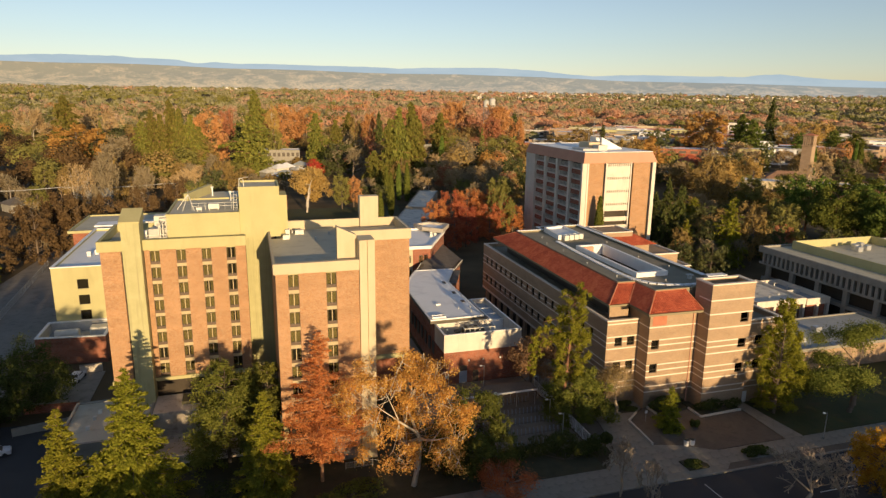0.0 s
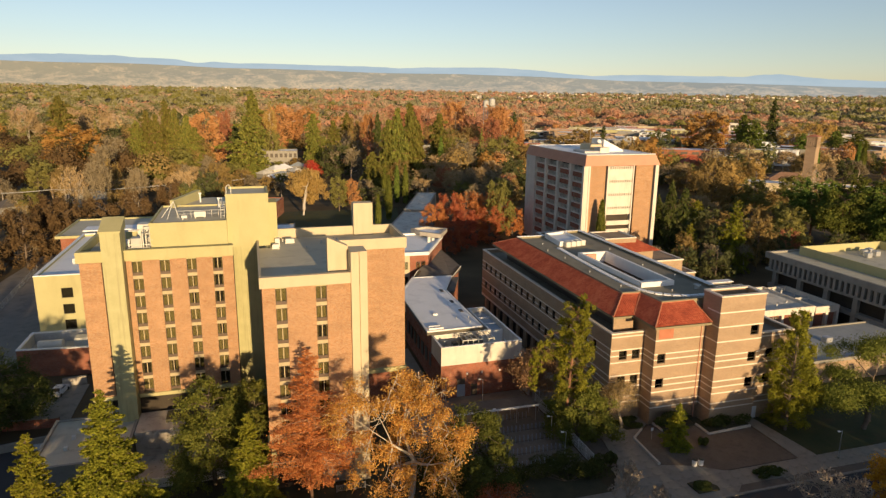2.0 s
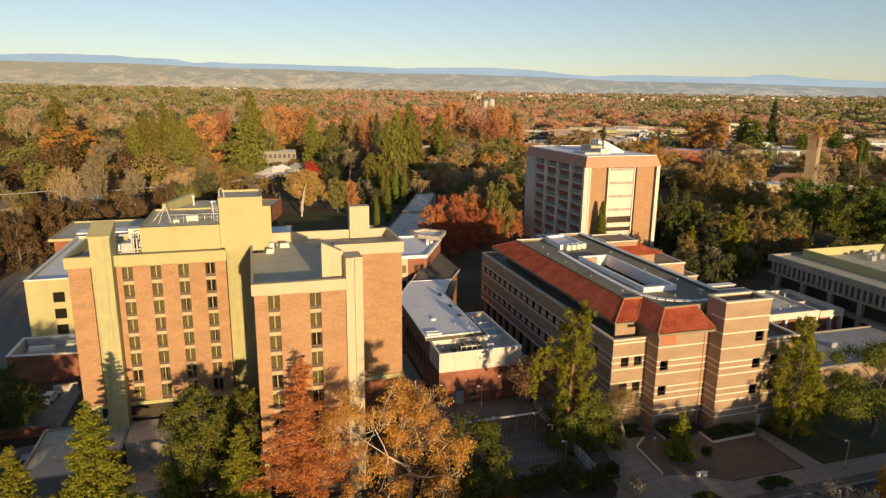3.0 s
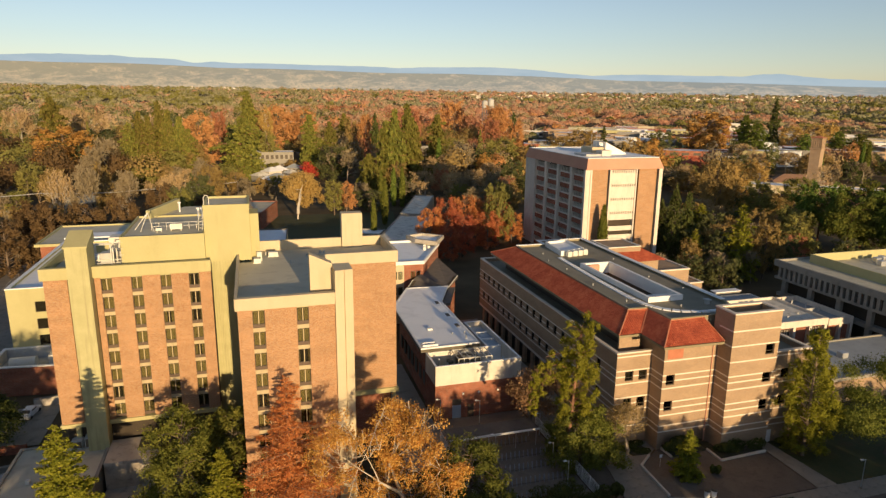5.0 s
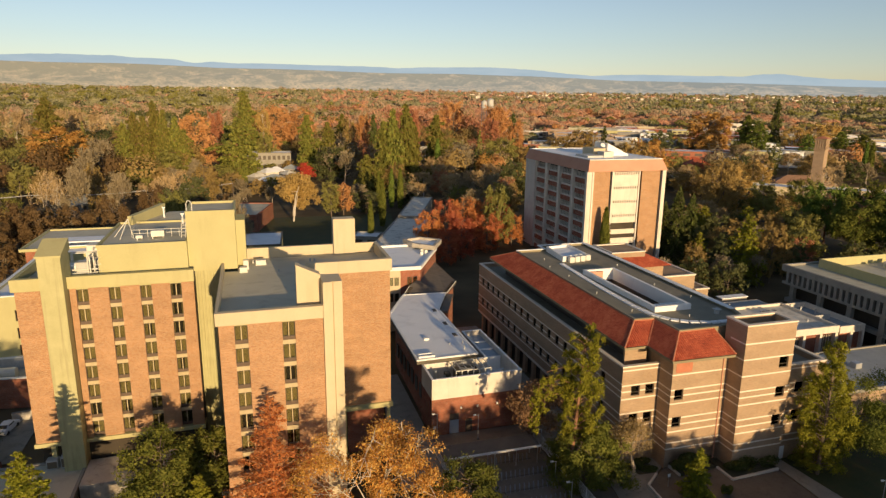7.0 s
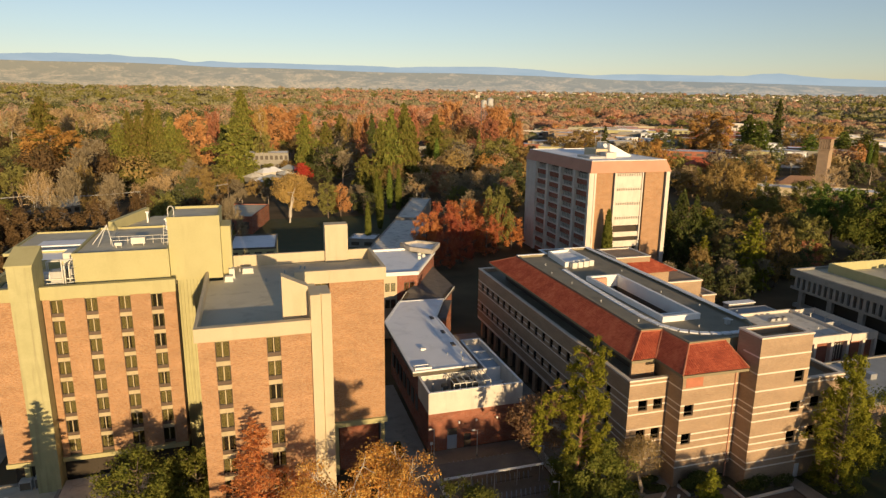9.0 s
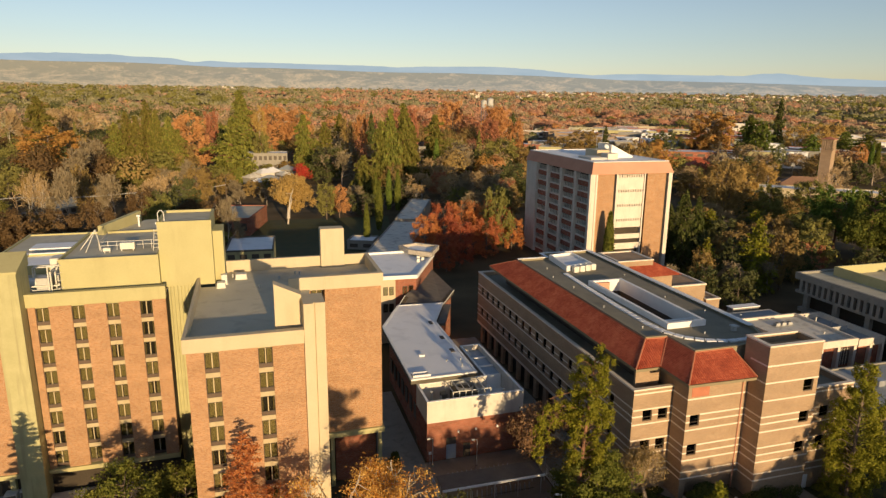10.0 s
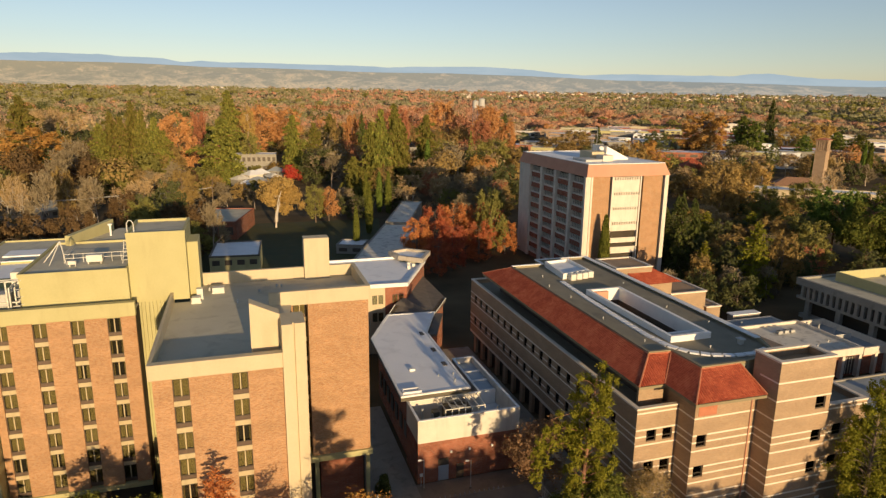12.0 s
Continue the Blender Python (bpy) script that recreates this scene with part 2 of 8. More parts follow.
M_STAINED = surface("stained_terrace_concrete", (0.42, 0.37, 0.30), (0.54, 0.485, 0.40), coarse=0.35, stain=0.6, stain_col=(0.13, 0.10, 0.075))
M_ASPHALT = surface("asphalt", (0.05, 0.049, 0.05), (0.075, 0.073, 0.072), coarse=0.12, fine=9, stain=0.25)
M_MULCH = surface("leaf_litter_mulch", (0.12, 0.10, 0.078), (0.175, 0.145, 0.112), coarse=0.5, fine=5, stain=0.4, bump=0.5)
M_GRASS = surface("winter_grass", (0.042, 0.054, 0.018), (0.08, 0.084, 0.032), coarse=0.25, fine=5, stain=0.45, stain_col=(0.11, 0.07, 0.032), bump=0.5)
M_YARD = surface("brown_yard_paving", (0.185, 0.155, 0.12), (0.25, 0.21, 0.165), coarse=0.4, fine=4, stain=0.3)
M_SOIL = surface("dark_planting_bed", (0.05, 0.05, 0.026), (0.09, 0.08, 0.045), coarse=0.5, fine=6, stain=0.3, bump=0.5)
M_STEEL = surface("galvanised_steel", (0.52, 0.53, 0.53), (0.62, 0.62, 0.61), coarse=0.8, metal=0.75, rough=0.45, stain=0.2)
M_DUCT = surface("painted_duct", (0.62, 0.60, 0.52), (0.72, 0.70, 0.62), coarse=0.6, rough=0.6, stain=0.25)
M_SPANDREL = surface("dull_cream_panel", (0.44, 0.36, 0.215), (0.52, 0.43, 0.27), coarse=1.0, stain=0.35, stain_col=(0.26, 0.21, 0.12), streak=0.3)
M_FRAME = surface("bronze_window_frame", (0.075, 0.06, 0.045), (0.10, 0.08, 0.06), rough=0.5, stain=0, bump=0)
M_LOUVRE = surface("bronze_louvre", (0.13, 0.09, 0.065), (0.17, 0.12, 0.085), rough=0.6, stain=0, bump=0)
# near-black stands in for the shade in rooms, recesses and openings
M_ROOM = surface("unlit_interior_dark", (0.045, 0.036, 0.026), (0.075, 0.06, 0.042), rough=0.9, stain=0, bump=0)
M_CURTAIN = surface("beige_curtain", (0.36, 0.265, 0.105), (0.47, 0.36, 0.16), coarse=3.0, rough=0.95, stain=0.1, streak=0.2)
M_TILE = tile_material()
M_BROWNTILE = surface("weathered_brown_tile", (0.25, 0.145, 0.09), (0.34, 0.20, 0.125), coarse=0.8, fine=8, stain=0.35, bump=0.4)
M_CLAY = surface("pale_clay", (0.42, 0.155, 0.085), (0.50, 0.20, 0.115), coarse=0.8, stain=0.3)
M_BRONZE = surface("dark_bronze_fascia", (0.10, 0.085, 0.06), (0.14, 0.12, 0.085), rough=0.6, stain=0.15)
M_OLIVE = surface("olive_metal_fascia", (0.24, 0.20, 0.12), (0.30, 0.26, 0.16), rough=0.6, stain=0.15)
M_GLASS = glass("window_glass")
M_BARK = surface("grey_brown_bark", (0.14, 0.10, 0.07), (0.22, 0.17, 0.125), coarse=1.5, fine=10, stain=0.4, bump=0.6)
M_PALEBARK = surface("pale_bark", (0.46, 0.40, 0.31), (0.60, 0.54, 0.44), coarse=1.2, fine=6, stain=0.5, stain_col=(0.22, 0.18, 0.12), bump=0.4)
M_TWIGBARK = surface("grey_tan_bark", (0.33, 0.27, 0.20), (0.45, 0.37, 0.28), coarse=1.2, fine=6, stain=0.3, bump=0.4)
M_CYPRESSBARK = surface("rusty_cypress_bark", (0.30, 0.165, 0.095), (0.42, 0.25, 0.15), coarse=1.5, fine=9, stain=0.3, bump=0.5)
M_REDBARK = surface("red_brown_bark", (0.20, 0.10, 0.06), (0.28, 0.15, 0.09), coarse=1.5, fine=9, stain=0.4, bump=0.6)
M_CARWHITE = surface("white_car_paint", (0.70, 0.70, 0.70), (0.76, 0.76, 0.76), rough=0.3, stain=0, bump=0, spec=0.5)
M_TYRE = surface("rubber", (0.02, 0.02, 0.02), (0.035, 0.035, 0.035), stain=0)
M_BLUEGREY = surface("blue_grey_metal", (0.28, 0.33, 0.38), (0.38, 0.43, 0.48), rough=0.5, stain=0.2)
M_LINE = surface("road_paint", (0.62, 0.62, 0.58), (0.72, 0.72, 0.68), stain=0.4)
M_HVAC = surface("grey_plant_housing", (0.40, 0.40, 0.38), (0.52, 0.52, 0.49), coarse=0.9, rough=0.6, stain=0.3)

def land_material():
    """Woodland floor near by; far off dry grass in drifting patches with dark scrub, paled by distance."""
    m = bpy.data.materials.new("land")
    m.use_nodes = True
    n, l = m.node_tree.nodes, m.node_tree.links
    b = n["Principled BSDF"]
    b.inputs["Roughness"].default_value = 0.95
    b.inputs["Specular IOR Level"].default_value = 0.1
    co = n.new("ShaderNodeTexCoord")
    f1 = n.new("ShaderNodeTexNoise"); f1.inputs["Scale"].default_value = 0.05; f1.inputs["Detail"].default_value = 8
    l.new(co.outputs["Object"], f1.inputs["Vector"])
    r1 = n.new("ShaderNodeValToRGB")
    r1.color_ramp.elements[0].position, r1.color_ramp.elements[1].position = 0.35, 0.68
    r1.color_ramp.elements[0].color, r1.color_ramp.elements[1].color = (0.085, 0.066, 0.038, 1), (0.17, 0.125, 0.068, 1)
    l.new(f1.outputs["Fac"], r1.inputs["Fac"])
    l.new(r1.outputs["Color"], b.inputs["Base Color"])
    return m


def hills_material():
    """Dry grass in drifting patches with dark scrub and gullies, distance haze added as a faint glow."""
    m = bpy.data.materials.new("hazy_foothills")
    m.use_nodes = True
    n, l = m.node_tree.nodes, m.node_tree.links
    b = n["Principled BSDF"]
    b.inputs["Roughness"].default_value = 0.95
    b.inputs["Specular IOR Level"].default_value = 0.1
    co = n.new("ShaderNodeTexCoord")
    sp = n.new("ShaderNodeSeparateXYZ"); l.new(co.outputs["Object"], sp.inputs[0])

    def calc(op, a, b):
        k = n.new("ShaderNodeMath"); k.operation = op
        for i, v in enumerate((a, b)):
            if isinstance(v, (int, float)):
                k.inputs[i].default_value = v
            else:
                l.new(v, k.inputs[i])
        return k.outputs[0]

    far = calc("SQRT", calc("ADD", calc("MULTIPLY", sp.outputs[0], sp.outputs[0]), calc("MULTIPLY", sp.outputs[1], sp.outputs[1])), 0)
    turn = calc("ARCTAN2", sp.outputs[0], sp.outputs[1])

    def drift(across, along, detail, seed, rough=0.6, warp=0.4):
        cb = n.new("ShaderNodeCombineXYZ")
        l.new(calc("MULTIPLY", turn, across), cb.inputs[0]); l.new(calc("MULTIPLY", far, along), cb.inputs[1]); cb.inputs[2].default_value = seed
        f = n.new("ShaderNodeTexNoise"); f.inputs["Scale"].default_value = 1.0; f.inputs["Detail"].default_value = detail
        f.inputs["Roughness"].default_value, f.inputs["Distortion"].default_value = rough, warp
        l.new(cb.outputs[0], f.inputs["Vector"])
        return f.outputs["Fac"]

    # dry fields on the low ground, scrub and oak higher up
    level = n.new("ShaderNodeMapRange"); level.inputs["From Min"].default_value, level.inputs["From Max"].default_value = 3500, 4500
    level.inputs["To Min"].default_value, level.inputs["To Max"].default_value = 0.14, -0.12
    l.new(far, level.inputs["Value"])
    r2 = n.new("ShaderNodeValToRGB")
    r2.color_ramp.elements[0].position, r2.color_ramp.elements[1].position = 0.42, 0.62
    r2.color_ramp.elements[0].color, r2.color_ramp.elements[1].color = (0.19, 0.17, 0.10, 1), (0.54, 0.42, 0.235, 1)
    e = r2.color_ramp.elements.new(0.5); e.color = (0.36, 0.29, 0.165, 1)
    l.new(calc("ADD", drift(34.0, 0.0045, 10, 2.0, 0.66, 0.5), level.outputs[0]), r2.inputs["Fac"])
    sc = n.new("ShaderNodeMapRange"); sc.inputs["From Min"].default_value, sc.inputs["From Max"].default_value = 0.49, 0.58
    sc.inputs["To Max"].default_value = 0.6
    l.new(drift(190.0, 0.014, 8, 6.0, 0.7, 0.3), sc.inputs["Value"])
    mx = n.new("ShaderNodeMix"); mx.data_type = "RGBA"
    l.new(sc.outputs[0], mx.inputs[0]); l.new(r2.outputs["Color"], mx.inputs[6]); mx.inputs[7].default_value = (0.15, 0.155, 0.095, 1)
    l.new(mx.outputs[2], b.inputs["Base Color"])
    # haze glow, turning from warm to blue with the bearing
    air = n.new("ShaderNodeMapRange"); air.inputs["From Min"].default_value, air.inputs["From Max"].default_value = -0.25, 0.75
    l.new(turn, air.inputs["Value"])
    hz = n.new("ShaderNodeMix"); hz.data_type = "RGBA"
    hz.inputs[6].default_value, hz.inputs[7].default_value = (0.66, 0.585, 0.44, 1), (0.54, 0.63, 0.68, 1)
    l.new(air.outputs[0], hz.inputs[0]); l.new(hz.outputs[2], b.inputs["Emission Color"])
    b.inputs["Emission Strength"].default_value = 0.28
    return m


def backdrop_material(name, low, high, glow):
    """Far ridge: distance haze put in as a pale blue glow, softly uneven."""
    m = bpy.data.materials.new(name)
    m.use_nodes = True
    n, l = m.node_tree.nodes, m.node_tree.links
    n.remove(n["Principled BSDF"])
    co = n.new("ShaderNodeTexCoord")
    mp = n.new("ShaderNodeMapping"); mp.inputs["Scale"].default_value = (0.004, 0.004, 0.02)
    l.new(co.outputs["Object"], mp.inputs["Vector"])
    f = n.new("ShaderNodeTexNoise"); f.inputs["Scale"].default_value = 1.0; f.inputs["Detail"].default_value = 7
    l.new(mp.outputs[0], f.inputs["Vector"])
    r = n.new("ShaderNodeValToRGB")
    r.color_ramp.elements[0].position, r.color_ramp.elements[1].position = 0.35, 0.65
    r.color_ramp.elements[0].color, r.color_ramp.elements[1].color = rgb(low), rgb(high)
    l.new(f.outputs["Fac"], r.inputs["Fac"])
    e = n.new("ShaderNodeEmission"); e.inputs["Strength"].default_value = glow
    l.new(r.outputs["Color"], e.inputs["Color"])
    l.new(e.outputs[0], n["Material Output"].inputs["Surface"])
    return m


M_LAND = land_material()
M_HILLS = hills_material()
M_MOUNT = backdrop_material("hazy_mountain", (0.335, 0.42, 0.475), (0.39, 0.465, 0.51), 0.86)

LEAF = {
    "orange": foliage("orange_autumn_leaves", (0.46, 0.15, 0.065), (0.60, 0.22, 0.08), (0.68, 0.30, 0.125), spread=0.03),
    "rust": foliage("rust_autumn_leaves", (0.42, 0.13, 0.055), (0.53, 0.185, 0.08), (0.60, 0.25, 0.11), spread=0.06),
    "red": foliage("red_autumn_leaves", (0.46, 0.06, 0.04), (0.54, 0.09, 0.055), (0.57, 0.15, 0.07), spread=0.04),
    "gold": foliage("gold_autumn_leaves", (0.40, 0.165, 0.045), (0.60, 0.31, 0.08), (0.74, 0.46, 0.14), spread=0.08),
    "yellow": foliage("yellow_autumn_leaves", (0.52, 0.28, 0.03), (0.62, 0.35, 0.04), (0.66, 0.42, 0.07), spread=0.06),
    "brown": foliage("brown_autumn_leaves", (0.26, 0.165, 0.08), (0.33, 0.215, 0.11), (0.40, 0.27, 0.145), spread=0.12),
    "olive": foliage("olive_leaves", (0.115, 0.13, 0.026), (0.165, 0.175, 0.036), (0.225, 0.22, 0.052), trans=0.25, spread=0.06),
    "moss": foliage("mossy_green_leaves", (0.08, 0.092, 0.022), (0.12, 0.132, 0.03), (0.17, 0.175, 0.044), trans=0.22, spread=0.06),
    "dark": foliage("dark_evergreen_leaves", (0.058, 0.072, 0.02), (0.088, 0.104, 0.03), (0.125, 0.14, 0.042), trans=0.2, spread=0.06),
    "conifer": foliage("yellow_green_needles", (0.165, 0.178, 0.02), (0.23, 0.232, 0.028), (0.31, 0.29, 0.042), trans=0.25, spread=0.03),
    "redwood": foliage("green_brown_needles", (0.125, 0.13, 0.032), (0.185, 0.18, 0.042), (0.27, 0.24, 0.056), trans=0.2, spread=0.07),
    "twig": foliage("grey_brown_twigs", (0.19, 0.13, 0.085), (0.24, 0.17, 0.115), (0.29, 0.21, 0.15), trans=0.1),
    "pine": foliage("bright_pine_needles", (0.10, 0.135, 0.028), (0.15, 0.185, 0.038), (0.21, 0.235, 0.052), trans=0.25),
}

# leaves of the woods beyond the campus; haze mixed into most colours, pale_* strongest
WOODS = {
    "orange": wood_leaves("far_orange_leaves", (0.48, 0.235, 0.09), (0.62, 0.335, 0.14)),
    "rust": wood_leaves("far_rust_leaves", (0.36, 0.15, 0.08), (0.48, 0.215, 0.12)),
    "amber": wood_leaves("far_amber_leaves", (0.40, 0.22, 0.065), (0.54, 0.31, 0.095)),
    # brown darkened in the colour for trees that stand in shade
    "shade_brown": wood_leaves("shaded_brown_leaves", (0.115, 0.072, 0.036), (0.185, 0.122, 0.06)),
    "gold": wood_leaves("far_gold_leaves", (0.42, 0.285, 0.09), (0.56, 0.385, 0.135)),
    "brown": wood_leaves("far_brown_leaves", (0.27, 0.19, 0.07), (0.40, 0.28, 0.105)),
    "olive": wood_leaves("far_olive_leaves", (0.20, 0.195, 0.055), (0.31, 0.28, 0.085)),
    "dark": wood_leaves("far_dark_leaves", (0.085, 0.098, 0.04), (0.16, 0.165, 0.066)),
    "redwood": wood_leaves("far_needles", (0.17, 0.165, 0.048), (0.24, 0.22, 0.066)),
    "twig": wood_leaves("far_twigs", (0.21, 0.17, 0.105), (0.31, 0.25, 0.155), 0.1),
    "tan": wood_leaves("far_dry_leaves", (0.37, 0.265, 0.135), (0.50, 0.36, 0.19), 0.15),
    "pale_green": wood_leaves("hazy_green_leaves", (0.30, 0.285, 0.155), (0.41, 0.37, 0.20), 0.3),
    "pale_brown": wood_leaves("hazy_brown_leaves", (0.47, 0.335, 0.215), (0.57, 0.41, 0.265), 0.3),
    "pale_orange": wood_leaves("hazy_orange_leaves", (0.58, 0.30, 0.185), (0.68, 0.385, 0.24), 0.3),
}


# ---- mesh tools ----
def link_mesh(name, me, material, parent=None):
    me.materials.append(material) if len(me.materials) == 0 else None
    ob = new(name, me)
    if parent is not None:
        ob.parent = parent
        ob.matrix_parent_inverse = parent.matrix_basis.inverted()
    return ob


def part(name, bm, material, parent=None, label="", smooth=False):
    """Links a bmesh as one mesh object under a thing or a part."""
    me = bpy.data.meshes.new(name)
    bm.to_mesh(me)
    bm.free()
    if smooth:
        me.shade_smooth()
    ob = link_mesh(name, me, material, parent)
    if label:
        ob["label"] = label
    return ob


def root(name, at, label, category, group="", kind=""):
    ob = new(name)
    ob.empty_display_size = 0.5
    ob.matrix_basis = Matrix.Translation(at)
    return tagged(ob, label, category, group, kind)


def add_box(bm, x0, y0, z0, x1, y1, z1):
    v = [bm.verts.new((x, y, z)) for z in (z0, z1) for y in (y0, y1) for x in (x0, x1)]
    for q in ((0, 2, 3, 1), (4, 5, 7, 6), (0, 1, 5, 4), (2, 6, 7, 3), (0, 4, 6, 2), (1, 3, 7, 5)):
        bm.faces.new([v[i] for i in q])


def box(*boxes, bevel=0.0):
    bm = bmesh.new()
    for b in boxes:
        add_box(bm, *b)
    if bevel:
        bmesh.ops.bevel(bm, geom=bm.edges[:], offset=bevel, segments=1, affect="EDGES")
    return bm


def prism(outline, z0, z1, bm=None):
    """An upright prism over an outline in plan; z1 may be a list, one height a corner."""
    bm = bm or bmesh.new()
    area = sum(a[0] * b[1] - b[0] * a[1] for a, b in zip(outline, outline[1:] + outline[:1]))
    tops = list(z1) if isinstance(z1, (list, tuple)) else [z1] * len(outline)
    if area < 0:
        outline, tops = outline[::-1], tops[::-1]
    lo = [bm.verts.new((x, y, z0)) for x, y in outline]
    hi = [bm.verts.new((p[0], p[1], z)) for p, z in zip(outline, tops)]
    bm.faces.new(lo[::-1])
    bm.faces.new(hi)
    k = len(lo)
    for i in range(k):
        bm.faces.new((lo[i], lo[(i + 1) % k], hi[(i + 1) % k], hi[i]))
    return bm


def rim(outline, width, z0, z1, bm=None):
    """A parapet round an outline (counter-clockwise), width inwards."""
    bm = bm or bmesh.new()
    inner = inset(outline, width)
    k = len(outline)
    a = [[bm.verts.new((*p, z)) for p in ring] for ring, z in ((outline, z0), (outline, z1), (inner, z1), (inner, z0))]
    for i in range(k):
        j = (i + 1) % k
        for s in range(4):
            bm.faces.new((a[s][i], a[s][j], a[(s + 1) % 4][j], a[(s + 1) % 4][i]))
    return bm


def inset(outline, d):
    out, k = [], len(outline)
    for i in range(k):
        p, q, r = Vector(outline[i - 1]), Vector(outline[i]), Vector(outline[(i + 1) % k])
        a, b = (q - p).normalized(), (r - q).normalized()
        na, nb = Vector((-a.y, a.x)), Vector((-b.y, b.x))
        s = (na + nb) / max(0.2, 1 + na.dot(nb))
        out.append(tuple(q + s * d))
    return out


def rod(bm, p, q, r, sides=6):
    p, q = Vector(p), Vector(q)
    m = (q - p).to_track_quat("Z", "Y").to_matrix()
    ring = [[bm.verts.new(c + m @ Vector((r * math.cos(2 * math.pi * i / sides), r * math.sin(2 * math.pi * i / sides), 0))) for i in range(sides)] for c in (p, q)]
    for i in range(sides):
        j = (i + 1) % sides
        bm.faces.new((ring[0][i], ring[0][j], ring[1][j], ring[1][i]))
    bm.faces.new(ring[0][::-1])
    bm.faces.new(ring[1])


def tube(points, r, sides=4):
    """One bent wire or pipe along the points."""
    bm = bmesh.new()
    rings = []
    for i, p in enumerate(points):
        d = (points[min(i + 1, len(points) - 1)] - points[max(i - 1, 0)]).to_track_quat("Z", "Y").to_matrix()
        rings.append([bm.verts.new(p + d @ Vector((r * math.cos(2 * math.pi * k / sides), r * math.sin(2 * math.pi * k / sides), 0))) for k in range(sides)])
    for a, b in zip(rings, rings[1:]):
        for k in range(sides):
            bm.faces.new((a[k], a[(k + 1) % sides], b[(k + 1) % sides], b[k]))
    bm.faces.new(rings[0][::-1])
    bm.faces.new(rings[-1])
    return bm


def rods(pairs, r, sides=6):
    bm = bmesh.new()
    for p, q in pairs:
        rod(bm, p, q, r, sides)
    return bm


def wall_with_holes(u0, u1, z0, z1, holes, depth, place):
    """A wall pierced by its openings, as one shell. holes: (u0, u1, z0, z1). place(u, d, z) gives the point u along, d into the wall."""
    bm = bmesh.new()
    us = sorted({u0, u1, *[h[0] for h in holes], *[h[1] for h in holes]})
    zs = sorted({z0, z1, *[h[2] for h in holes], *[h[3] for h in holes]})
    nu, nz = len(us) - 1, len(zs) - 1

    def solid(i, j):
        if not (0 <= i < nu and 0 <= j < nz):
            return False
        u, z = (us[i] + us[i + 1]) / 2, (zs[j] + zs[j + 1]) / 2
        return not any(h[0] < u < h[1] and h[2] < z < h[3] for h in holes)

    made = {}

    def vert(i, j, d):
        if (i, j, d) not in made:
            made[i, j, d] = bm.verts.new(place(us[i], d * depth, zs[j]))
        return made[i, j, d]

    for i in range(nu):
        for j in range(nz):
            if not solid(i, j):
                continue
            bm.faces.new((vert(i, j, 0), vert(i + 1, j, 0), vert(i + 1, j + 1, 0), vert(i, j + 1, 0)))
            bm.faces.new((vert(i, j, 1), vert(i, j + 1, 1), vert(i + 1, j + 1, 1), vert(i + 1, j, 1)))
            for di, dj, p, q in ((-1, 0, (i, j), (i, j + 1)), (1, 0, (i + 1, j), (i + 1, j + 1)), (0, -1, (i, j), (i + 1, j)), (0, 1, (i, j + 1), (i + 1, j + 1))):
                if not solid(i + di, j + dj):
                    bm.faces.new((vert(*p, 0), vert(*q, 0), vert(*q, 1), vert(*p, 1)))
    bmesh.ops.recalc_face_normals(bm, faces=bm.faces[:])
    return bm


def dup(ob, parent, m):
    """A part with its sub-parts again, under a parent, at m in the parent's own axes."""
    made = {}
    for o in (ob, *ob.children_recursive):
        made[o] = o.copy()
        scene.collection.objects.link(made[o])
        if o is not ob:
            made[o].parent = made[o.parent]
            made[o].matrix_parent_inverse = o.matrix_parent_inverse
    made[ob].parent = parent
    made[ob].matrix_parent_inverse = parent.matrix_basis.inverted()
    made[ob].matrix_basis = m
    return made[ob]


